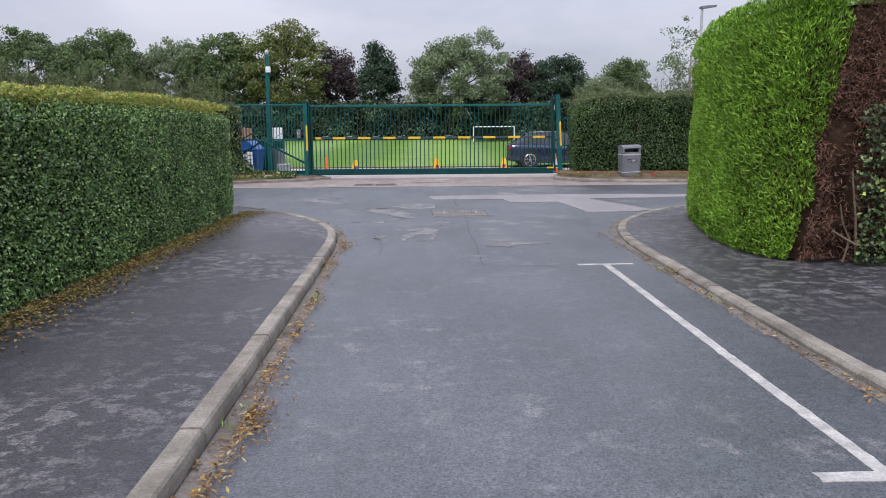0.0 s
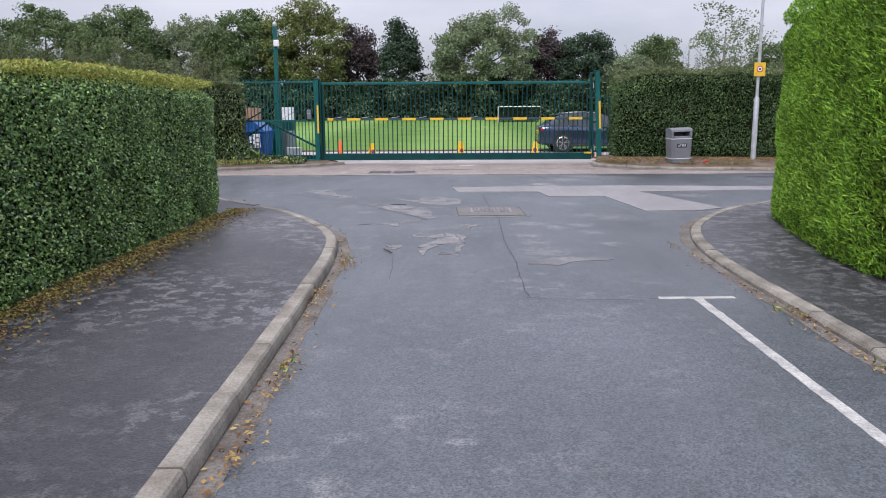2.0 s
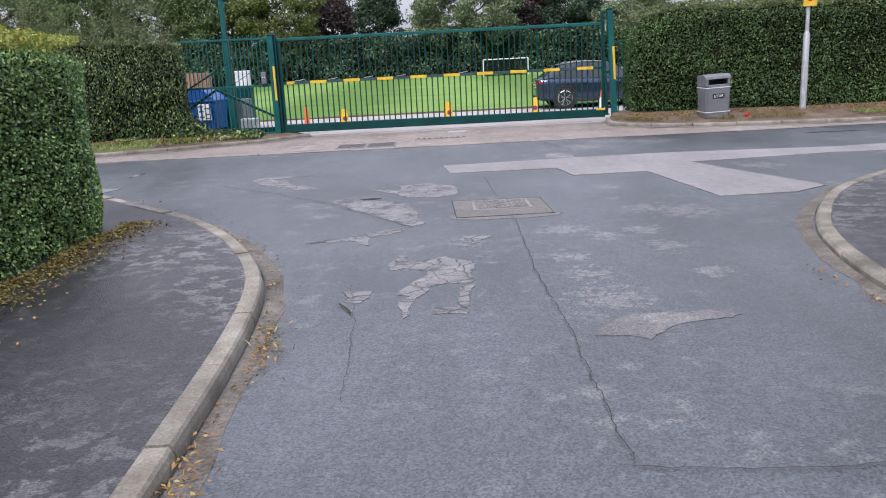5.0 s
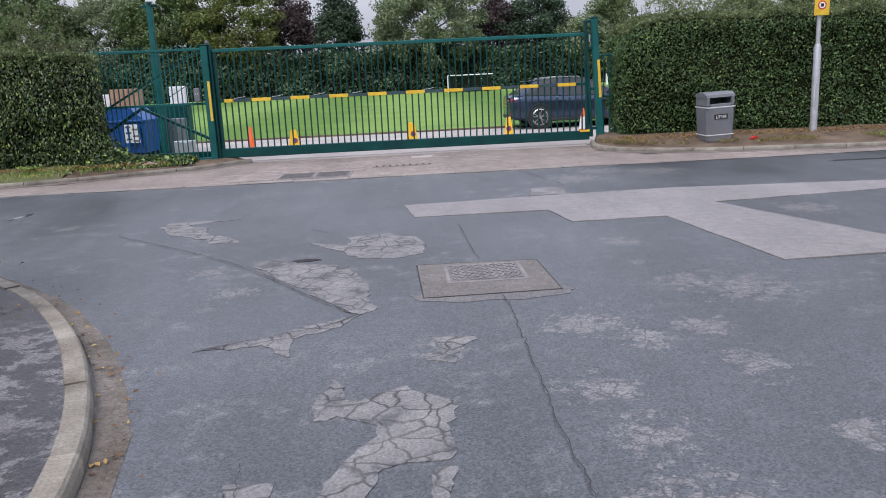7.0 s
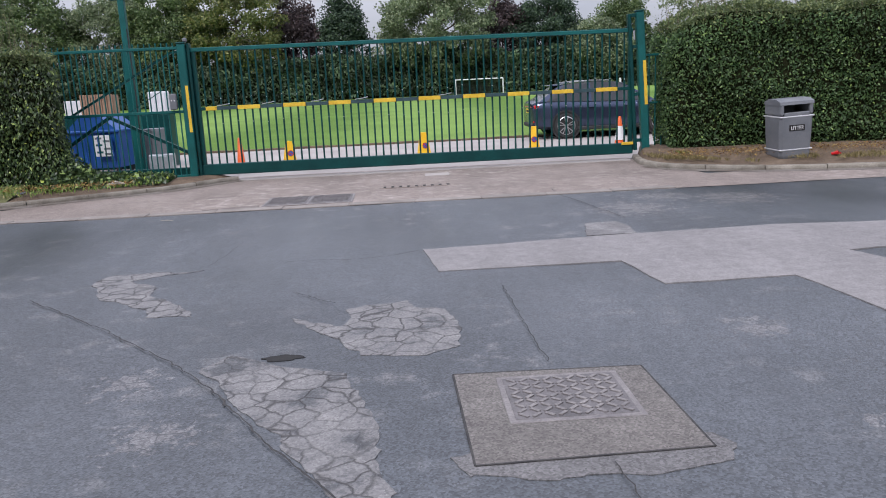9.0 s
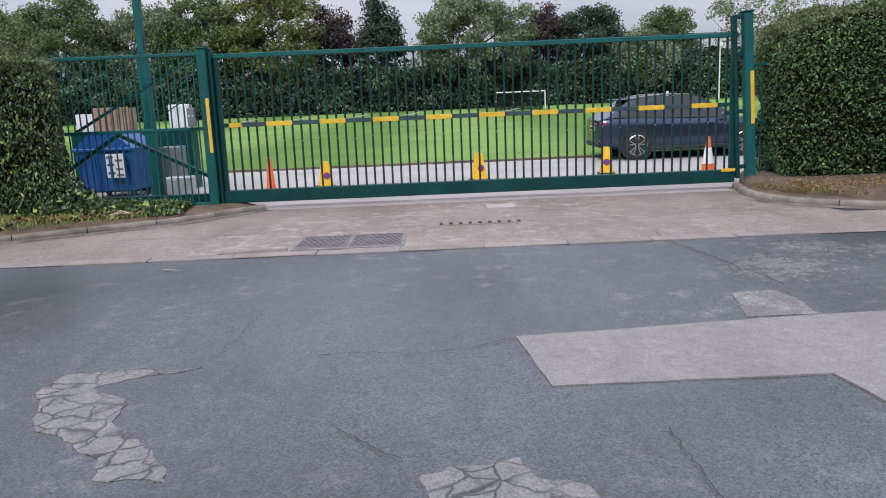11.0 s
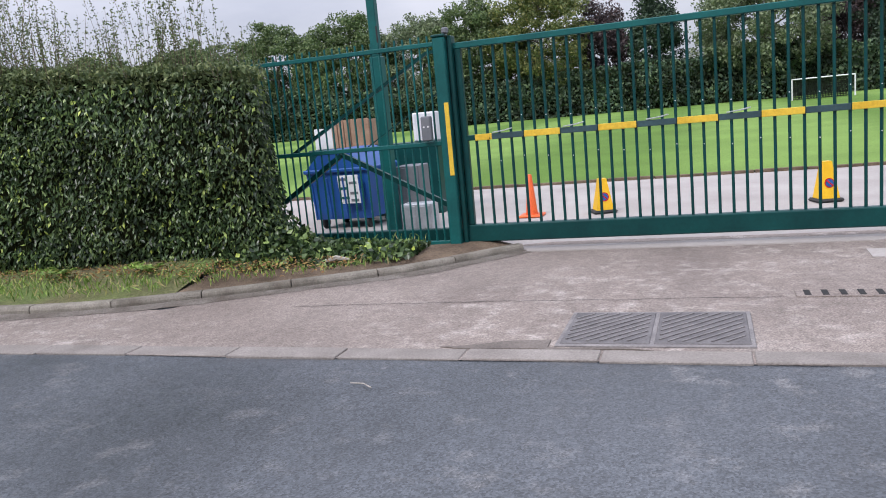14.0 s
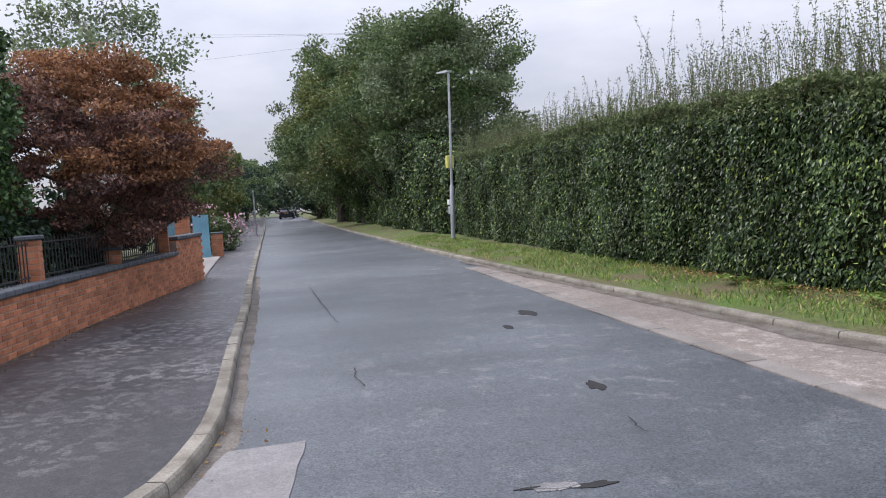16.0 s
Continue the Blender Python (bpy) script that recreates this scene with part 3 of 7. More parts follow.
    def mesh(self, name, material, smooth=False):
        me = bpy.data.meshes.new(name)
        me.from_pydata(self.v, [], self.f)
        bm = bmesh.new()
        bm.from_mesh(me)
        if len(self.f) < 60000:
            bmesh.ops.recalc_face_normals(bm, faces=bm.faces)
        bm.to_mesh(me)
        bm.free()
        me.materials.append(material)
        if smooth:
            me.polygons.foreach_set("use_smooth", [True] * len(me.polygons))
            me.set_sharp_from_angle(angle=radians(38))
        return me


def part(name, shape, material, parent=None, label="", smooth=False):
    ob = new(name, shape.mesh(name, material, smooth) if isinstance(shape, Shape) else shape)
    if parent is not None:
        ob.parent = parent
    return tagged(ob, label)


def thing(name, label, category, m=None, group="", kind=""):
    ob = new(name)
    ob.empty_display_size = 0.2
    if m is not None:
        ob.matrix_basis = m
    return tagged(ob, label, category, group, kind)


def gz(x):
    """Level of the road: flat at the junction, rising gently to the west."""
    d = -15.0 - x
    if d <= -4:
        return 0.0
    if d < 4:
        return 0.0065 * (d + 4) ** 2 / 16
    return 0.0065 * d


def smooth_line(pts, step=0.3):
    """A smooth line through points, with even steps."""
    P = [Vector((*p, 0)) for p in pts]
    P = [P[0] * 2 - P[1]] + P + [P[-1] * 2 - P[-2]]
    dense = []
    for i in range(1, len(P) - 2):
        a, b, c, d = P[i - 1], P[i], P[i + 1], P[i + 2]
        n = max(4, int((c - b).length / 0.1))
        for k in range(n):
            t = k / n
            dense.append(0.5 * (2 * b + (c - a) * t + (2 * a - 5 * b + 4 * c - d) * t * t + (3 * b - a - 3 * c + d) * t ** 3))
    dense.append(P[-2])
    out, run, nxt = [dense[0]], 0.0, step
    for p, q in zip(dense, dense[1:]):
        length = (q - p).length
        while run + length >= nxt:
            out.append(p.lerp(q, (nxt - run) / length))
            nxt += step
        run += length
    return [(p.x, p.y) for p in out]


def offset(line, d):
    """The line moved by d to its left."""
    out = []
    for i, p in enumerate(line):
        a, b = line[max(i - 1, 0)], line[min(i + 1, len(line) - 1)]
        t = Vector((b[0] - a[0], b[1] - a[1])).normalized()
        out.append((p[0] - t.y * d, p[1] + t.x * d))
    return out


def strip(shape, A, B, m, level):
    """A sheet between two lines of as many points, in m rows; level(x, y, v) gives its height."""
    n = len(A)
    vs = []
    for j in range(m + 1):
        v = j / m
        for (ax, ay), (bx, by) in zip(A, B):
            x, y = ax + (bx - ax) * v, ay + (by - ay) * v
            vs.append((x, y, level(x, y, v)))
    fs = [(j * n + i, j * n + i + 1, (j + 1) * n + i + 1, (j + 1) * n + i) for j in range(m) for i in range(n - 1)]
    return shape.add(vs, fs)


rng = np.random.default_rng(7)


def leaf_mesh(name, material, centres, out_dirs, length, width, spread=0.8, droop=0.0, flat=0.5, lie=1.0):
    """One small folded blade at each centre, turned roughly along its own direction."""
    n = len(centres)
    c, o = np.asarray(centres, float), np.asarray(out_dirs, float)
    d = o * (1 - spread) + rng.normal(size=(n, 3)) * spread * 0.6
    d[:, 2] = (d[:, 2] - droop) * lie
    d /= np.linalg.norm(d, axis=1)[:, None] + 1e-9
    nr = o * flat + rng.normal(size=(n, 3)) * 0.5
    side = np.cross(d, nr)
    side /= np.linalg.norm(side, axis=1)[:, None] + 1e-9
    up = np.cross(side, d)
    L = (length * rng.uniform(0.65, 1.25, n))[:, None]
    W = (width * rng.uniform(0.7, 1.2, n))[:, None]
    base, tip, mid = c - d * L * 0.5, c + d * L * 0.5, c + up * W * 0.18
    v = np.stack([base, mid + side * W * 0.5 - d * L * 0.05, tip, mid - side * W * 0.5 - d * L * 0.05], 1).reshape(-1, 3)
    me = bpy.data.meshes.new(name)
    me.vertices.add(4 * n)
    me.vertices.foreach_set("co", v.ravel())
    k = np.arange(n)[:, None] * 4
    loops = np.concatenate([k + np.array([[0, 1, 2]]), k + np.array([[0, 2, 3]])], 1).reshape(-1)
    me.loops.add(len(loops))
    me.loops.foreach_set("vertex_index", loops.astype(np.int32))
    me.polygons.add(2 * n)
    me.polygons.foreach_set("loop_start", np.arange(0, 6 * n, 3, dtype=np.int32))
    me.update(calc_edges=True)
    me.materials.append(material)
    return me


def bulge(p, f, a):
    return noise.noise(Vector(p) * f) * a + noise.noise(Vector(p) * f * 3.1 + Vector((7, 3, 1))) * a * 0.45


# ---- the ground, roads and pavements ----
LEFT_KERB = smooth_line([(-0.93, -14), (-0.93, 0), (-0.95, 4), (-1.0, 7), (-1.03, 9), (-1.08, 10.8), (-1.22, 12.0), (-1.54, 13.0), (-2.02, 14.0), (-2.62, 14.9), (-3.35, 15.7), (-4.25, 16.72), (-5.25, 17.5), (-6.2, 17.74), (-7.5, 17.79), (-10, 17.7), (-14, 17.6), (-21, 17.35), (-36, 16.9), (-60, 16.2), (-108, 14.6), (-128, 14.0)])
RIGHT_KERB = smooth_line([(2.85, -14), (2.85, 0), (2.855, 5), (2.865, 8.5), (2.88, 10), (2.95, 11.2), (3.14, 12.3), (3.53, 13.4), (4.4, 14.8), (5.4, 15.75), (6.4, 16.5), (8, 17.15), (10, 17.4), (16, 17.5), (40, 17.5)])
FAR_LEFT = smooth_line([(-2.95, 25.88), (-3.2, 25.62), (-3.6, 25.18), (-4.1, 24.72), (-5.1, 24.15), (-6.1, 23.65), (-7.1, 23.3), (-8.7, 23.15), (-11.2, 23.0), (-14.6, 22.75), (-20, 22.4), (-27, 22.0), (-41, 21.4), (-58, 20.7), (-108, 19.2), (-128, 18.6)])
FAR_RIGHT = smooth_line([(4.42, 26.2), (4.28, 25.5), (4.22, 25.0), (4.45, 24.2), (5.3, 23.5), (6.4, 23.1), (8.2, 22.75), (10, 22.6), (16, 22.5), (40, 22.5)])

sh = Shape()
xs = [-2500, -800, -300, -150] + list(np.arange(-130, 61, 10.0)) + [150, 400, 2500]
ys = [-2500, -600, -200, -60, -20, 0, 20, 40, 80, 120, 300, 800, 2500]
vs = [(x, y, -0.08 + min(gz(x), 0.75) - (0.5 if abs(x) > 400 or abs(y) > 400 else 0)) for y in ys for x in xs]
fs = [(j * len(xs) + i, j * len(xs) + i + 1, (j + 1) * len(xs) + i + 1, (j + 1) * len(xs) + i) for j in range(len(ys) - 1) for i in range(len(xs) - 1)]
tagged(part("ground", sh.add(vs, fs), M_GROUND), "rough grassy ground reaching the horizon", "ground", kind="structure")

sh = Shape()
xs = np.concatenate([np.arange(-130, -20, 2.5), np.arange(-20, 12, 0.4), np.arange(12, 41, 2.0)])
ys = np.concatenate([np.arange(-14, 26.3, 0.5)])


def road_z(x, y):
    return gz(x) + 0.006 * noise.noise(Vector((x * 0.7, y * 0.7, 0)))


vs = [(x, y, road_z(x, y)) for y in ys for x in xs]
fs = [(j * len(xs) + i, j * len(xs) + i + 1, (j + 1) * len(xs) + i + 1, (j + 1) * len(xs) + i) for j in range(len(ys) - 1) for i in range(len(xs) - 1)]


def is_road(f):
    x, y = np.mean([vs[i][0] for i in f]), np.mean([vs[i][1] for i in f])
    return y > 16.2 - (4.5 if -9 < x < 11 else 1.5) - max(0.0, (-20 - x) * 0.035) or -1.8 < x < 3.6


fs = [f for f in fs if is_road(f)]
tagged(part("road", sh.add(vs, fs), M_ROAD, smooth=True), "worn grey asphalt road with pale scuffs and cracks", "road", kind="structure")


def flat_patch(name, outline, z, material, label, category="road patch", jitter=0.0, kind="structure", follow=False):
    """A thin slab laid on the road."""
    pts = []
    n = len(outline)
    for i, p in enumerate(outline):
        q = outline[(i + 1) % n]
        length = math.dist(p, q)
        k = max(1, int(length / (0.035 if follow else 0.12))) if jitter else 1
        for s in range(k):
            x, y = p[0] + (q[0] - p[0]) * s / k, p[1] + (q[1] - p[1]) * s / k
            fine = 0.45 * jitter if follow else 0.0
            pts.append((x + jitter * noise.noise(Vector((x * 3.3, y * 3.3, 1))) + fine * noise.noise(Vector((x * 13, y * 13, 4))),
                        y + jitter * noise.noise(Vector((x * 3.3, y * 3.3, 9))) + fine * noise.noise(Vector((x * 13, y * 13, 6)))))
    s = Shape().prism(pts, "z", z - 0.02, z)
    if follow:
        s.v = [(x, y, road_z(x, y) + (0.004 if v > z - 0.01 else -0.01)) for x, y, v in s.v]
    return tagged(part(name, s, material), label, category, kind=kind)


# the concrete apron before the gate, with its gutter along the north side
line = [(x, 22.03 + 0.02 * noise.noise(Vector((x, 0, 0)))) for x in np.arange(-18, 9.8, 0.4)]
top = [(x, max(23.0, min(26.4, 26.4 - max(0, -3.0 - x) * 1.0)) if -6.4 < x < 4.5 else 23.4) for x, y in line]
sh = strip(Shape(), line, top, 12, lambda x, y, v: road_z(x, y) + 0.008)
tagged(part("apron", sh, M_APRON, smooth=True), "worn pinkish concrete apron before the gate", "concrete apron", kind="structure")
sh = strip(Shape(), [(-13, 26.3), (16, 26.3)], [(-13, 33.4), (16, 33.4)], 4, lambda x, y, v: 0.004)
tagged(part("path", sh, M_PATH), "pale concrete driveway inside the gate", "path", kind="structure")
line = [(x, 33.3 + 0.05 * noise.noise(Vector((x * 2, 0, 0)))) for x in np.arange(-90, 130, 0.8)]
far = [(x, 112.0) for x, y in line]
sh = strip(Shape(), line, far, 30, lambda x, y, v: 0.05 + 0.42 * v + 0.05 * noise.noise(Vector((x * 0.1, y * 0.1, 0))))
tagged(part("field", sh, M_TURF), "mown green playing field with pale stripes", "grass field", kind="structure")
# the edging between the driveway and the turf
sh = Shape()
for i in range(30):
    sh.box(-13 + i * 0.92, 33.18, -0.05, -13 + i * 0.92 + 0.9, 33.28, 0.055 + 0.006 * (i % 3), 0.01)
tagged(part("edging", sh, M_EARTH), "low brown timber edging along the turf", "edging", kind="structure")

# pavements
inner = offset(LEFT_KERB, 0.135)
n0 = next(i for i, p in enumerate(LEFT_KERB) if p[1] > 15.4)
back = []
for i, (x, y) in enumerate(LEFT_KERB):
    if y < 14.6 and x > -5:
        back.append((-4.6, y))
    elif x > -9:
        back.append((-4.6 - (i - n0) * 0.22, 14.6 + min(0.6, (i - n0) * 0.02)))
    else:
        back.append((x, y - 4.5))
sh = strip(Shape(), inner, back, 6, lambda x, y, v: gz(x) + 0.092 + 0.012 * v)
tagged(part("pavement_west", sh, M_PAVE, smooth=True), "dark asphalt pavement with pale scuffs beside the hedge", "pavement", kind="structure")
inner = offset(RIGHT_KERB, -0.135)
back = [(max(9.0, x + 5.0), min(y, 13.0)) for x, y in RIGHT_KERB]
sh = strip(Shape(), inner, back, 6, lambda x, y, v: gz(x) + 0.055 + 0.03 * v)
tagged(part("pavement_east", sh, M_PAVE, smooth=True), "dark asphalt pavement at the street corner", "pavement", kind="structure")


def verge_z(y0):
    return lambda x, y, v: gz(x) + 0.072 + 0.16 * min(1.0, v * 2.2) + 0.02 * min(1.0, v * 4) * noise.noise(Vector((x * 1.3, y * 1.3, 4)))


inner = offset(FAR_LEFT, -0.135)
back = [(min(x - 0.3, -3.7), 26.05) if x > -9 else (x, max(26.05, y + 3.6)) for x, y in FAR_LEFT]
cut = next(i for i, p in enumerate(FAR_LEFT) if p[0] < -6.0)
low = strip(Shape(), inner[:cut + 1], back[:cut + 1], 8, lambda x, y, v: 0.07 + 0.06 * min(1.0, v * 2.2) + 0.02 * noise.noise(Vector((x * 1.3, y * 1.3, 4))))
tagged(part("verge_corner", low, M_EARTH, smooth=True), "low bare earth behind the kerb at the gate post", "earth verge", kind="structure")
sh = strip(Shape(), inner[cut:], back[cut:], 8, verge_z(0))
tagged(part("verge_west", sh, M_VERGE, smooth=True), "uneven grass verge with bare earth below the hedge", "grass verge", kind="structure")
inner = offset(FAR_RIGHT, 0.12)
back = [(max(x + 0.3, 4.75), max(26.6, y + 0.4)) for x, y in FAR_RIGHT]
sh = strip(Shape(), inner, back, 8, verge_z(0))
tagged(part("verge_east", sh, M_EARTH, smooth=True), "bare earthy verge with dry grass below the hedge", "grass verge", kind="structure")

# dirt gathered along the kerbs
for nm, line, side, w0, span in (("far_left", FAR_LEFT, 1, 0.2, (20, 26)), ("far_right", FAR_RIGHT, -1, 0.16, (20, 25)), ("left", LEFT_KERB, -1, 0.13, (-14, 17.9)), ("right", RIGHT_KERB, 1, 0.10, (-14, 17.2))):
    keep = [p for p in line if span[0] <= p[1] <= span[1] and abs(p[0]) < 20]
    edge = [(x, y) for (x, y) in offset(keep, side * 0.22)]
    A, B = keep, []
    for i, (p, q) in enumerate(zip(keep, edge)):
        k = w0 / 0.22 * (0.75 + 0.5 * abs(noise.noise(Vector((p[0] * 0.7, p[1] * 0.7, 2)))) + 0.3 * noise.noise(Vector((p[0] * 2.3, p[1] * 2.3, 7)))) * (1 + 0.5 * max(0.0, 1 - abs(p[1] - 13.5) / 3.5))
        B.append((p[0] + (q[0] - p[0]) * k, p[1] + (q[1] - p[1]) * k))
    sh = strip(Shape(), A, B, 3, lambda x, y, v: road_z(x, y) + 0.012 * (1 - v) + (0.011 if y > 20 else 0.002))
    tagged(part("gutter_dirt", sh, M_DIRT, smooth=True), "brown grit and dirt gathered along the kerb", "dirt", kind="stuff")

# ---- the gate ----
GY = 25.95


def slide_gate():
    g = thing("sliding_gate", "dark green steel sliding gate with yellow warning strips", "gate", pose(0, GY, 0))
    part("bottom_beam", Shape().box(-3.62, -0.06, 0.13, 4.36, 0.06, 0.33, 0.012), M_GREEN_D, g)
    # the lighter green puts the sky's gleam on this rail into its colour
    part("top_rail", Shape().box(-3.62, -0.04, 2.33, 4.36, 0.04, 2.40, 0.008), M_GREEN, g)
    part("mid_rail", Shape().box(-3.60, -0.03, 1.30, 4.34, 0.03, 1.36, 0.006), M_GREEN_D, g)
    for x in (-3.60, 4.28):
        part("stile", Shape().box(x, -0.035, 0.33, x + 0.07, 0.035, 2.33, 0.006), M_GREEN_D, g)
    bar = Shape().tube([(0, 0, 0.33), (0, 0, 2.33)], 0.0165, 8).mesh("bar", M_GREEN_D, True)
    x = -3.16 - 0.137 * 2
    while x < 4.26:
        o = part("bar", bar, M_GREEN_D, g)
        o.location.x = x
        x += 0.1365
    comb = Shape()
    for i in range(120):
        a = 0.9 + i * 0.0285
        comb.box(a, -0.012, 2.40, a + 0.012, 0.012, 2.418)
    part("rack", comb, M_GREEN_D, g, "fine toothed rack along the top rail")
    ystrip = Shape().box(-0.2, -0.04, 1.295, 0.2, -0.031, 1.365, 0.003).mesh("yellow_strip", M_YELLOW)
    dstrip = Shape().box(-0.2, -0.04, 1.297, 0.2, -0.032, 1.362, 0.003).mesh("dark_strip", M_BLACKTAPE)
    for i in range(9):
        o = part("yellow_strip", ystrip, None, g, "yellow reflective strip")
        o.location.x = -2.67 + i * 0.8175
        o = part("dark_strip", dstrip, None, g)
        o.location.x = -2.67 - 0.409 + i * 0.8175
    part("yellow_strip", Shape().box(-3.44, -0.04, 1.295, -3.24, -0.031, 1.365, 0.003), M_YELLOW, g, "short yellow reflective strip")
    for i, xx in enumerate((-3.1, -2.3, -1.42, -0.62, 0.9)):
        part("loose_tie", Shape().tube([(xx - 0.13, -0.045, 1.372), (xx, -0.05, 1.385), (xx + 0.1, -0.045, 1.405)], 0.007, 5), M_ZINC, g, "loose pale cable tie")
    part("end_plate", Shape().box(4.14, -0.075, 0.30, 4.36, -0.061, 0.35, 0.003), M_YELLOW, g, "yellow corner plate")
    bolts = Shape()
    for i in range(0, 56, 2):
        for z in (1.05, 1.5):
            bolts.tube([(-3.16 + i * 0.1365, -0.02, z + 0.02 * (i % 3)), (-3.16 + i * 0.1365, -0.013, z + 0.02 * (i % 3))], 0.006, 6)
    part("paint_chips", bolts, M_WHITE, g, "small pale chips on the bars")["kind"] = "stuff"
    # the tail that runs behind the fence
    part("tail_strut", Shape().tube([(-3.62, 0.16, 0.42), (-5.22, 0.16, 1.25)], 0.04, 4), M_GREEN_D, g)
    part("tail_strut", Shape().tube([(-5.22, 0.16, 1.25), (-6.1, 0.16, 0.70)], 0.04, 4), M_GREEN_D, g)
    part("tail_brace", Shape().tube([(-3.72, 0.16, 2.36), (-4.0, 0.16, 2.34), (-5.95, 0.16, 1.27)], 0.028, 4), M_GREEN_D, g)
    part("tail_brace", Shape().tube([(-3.7, 0.18, 2.0), (-4.9, 0.18, 1.3)], 0.009, 4), M_GREEN_D, g)
    part("tail_beam", Shape().box(-5.95, 0.1, 0.12, -3.66, 0.2, 0.28, 0.01), M_GREEN_D, g)
    return g


slide_gate()


def gate_post(x, h, lean, label, yellow):
    m = pose(x, 25.84, 0.0, 0, lean, 0)
    p = thing("gate_post", label, "gate post", m, "posts of the sliding gate")
    part("shaft", Shape().box(-0.07, -0.07, -0.1, 0.07, 0.07, h, 0.012), M_GREEN, p)
    part("cap", Shape().box(-0.08, -0.08, h, 0.08, 0.08, h + 0.03, 0.01), M_GREEN_D, p)
    part("warning_strip", Shape().box(yellow[0], -0.076, yellow[1], yellow[2], -0.0705, yellow[3], 0.002), M_YELLOW, p, "yellow warning strip")
    return p


p = gate_post(-3.735, 2.47, 0.0, "green square steel gate post with a yellow strip and lamp", (0.01, 0.93, 0.062, 1.75))
part("guide_plate", Shape().box(0.08, 0.0, 0.05, 0.13, 0.16, 2.48, 0.008), M_GREEN_D, p)
part("sensor", Shape().box(0.04, -0.05, 2.50, 0.11, 0.03, 2.57, 0.015), M_BIN, p, "grey sensor on the post's top")
p = gate_post(4.585, 2.68, -2.9, "leaning green steel receiving post with a yellow strip", (0.008, 1.03, 0.065, 1.82))
part("catch_frame", Shape().box(-0.20, 0.02, 0.2, -0.14, 0.14, 2.66, 0.008), M_GREEN_D, p)
for z in (0.35, 1.2, 2.05, 2.6):
    part("catch_plate", Shape().box(-0.15, -0.02, z, -0.06, 0.10, z + 0.06, 0.004), M_GREEN_D, p)
part("lock", Shape().tube([(-0.13, -0.06, 2.2), (-0.13, -0.06, 2.36)], 0.014, 8), M_ZINC, p, "silver bolt")


def rail_fence(name, x0, x1, y, pitch, label, spikes=0.07):
    f = thing(name, label, "fence", pose(0, y, 0))
    part("top_rail", Shape().box(x0, -0.025, 2.38, x1, 0.025, 2.43, 0.006), M_GREEN, f)
    part("mid_rail", Shape().box(x0, -0.025, 1.275, x1, 0.025, 1.325, 0.006), M_GREEN, f)
    part("bottom_rail", Shape().box(x0, -0.025, 0.12, x1, 0.025, 0.17, 0.006), M_GREEN, f)
    bar = Shape().tube([(0, 0, 0.06), (0, 0, 2.43 + spikes)], 0.0125, 6).mesh("bar", M_GREEN, True)
    for i in range(int((x1 - x0) / pitch)):
        o = part("bar", bar, None, f)
        o.location.x = x0 + 0.05 + i * pitch
    return f


f = rail_fence("side_fence", -7.6, -3.81, 25.85, 0.099, "green steel railing fence beside the gate")
part("keypad", Shape().box(-4.02, -0.10, 1.34, -3.90, -0.03, 1.62, 0.012), M_BIN, f, "grey keypad box with two buttons")
for xx in (-3.985, -3.935):
    part("keypad_button", Shape().lathe([(0.011, 0), (0.009, 0.006)], 12, pose(xx, -0.1, 1.50, 90)), M_WHITE, f)
inner = rail_fence("inner_fence", 4.72, 9.5, 26.25, 0.12, "green steel railing fence half hidden in the hedge", 0.0)
inner.scale.z = 0.8

# ---- hedges ----


def in_loop(loop, x, y):
    hit = False
    for (ax, ay), (bx, by) in zip(loop, loop[1:] + loop[:1]):
        if (ay > y) != (by > y) and x < (bx - ax) * (y - ay) / (by - ay) + ax:
            hit = not hit
    return hit


def loop_even(corners, r, step=0.25):
    """A closed line with rounded corners (each corner takes its own radius if given)."""
    out, n = [], len(corners)
    for i in range(n):
        a, b, c = (Vector(corners[j % n][:2]) for j in (i - 1, i, i + 1))
        rr = corners[i][2] if len(corners[i]) > 2 else r
        u, w = (a - b).normalized(), (c - b).normalized()
        p, q = b + u * rr, b + w * rr
        for k in range(7):
            t = k / 6
            out.append(p * (1 - t) ** 2 + b * 2 * t * (1 - t) + q * t * t)
    line = []
    for p, q in zip(out, out[1:] + out[:1]):
        k = max(1, int((q - p).length / step))
        line += [tuple(p.lerp(q, s / k)) for s in range(k)]
    return line


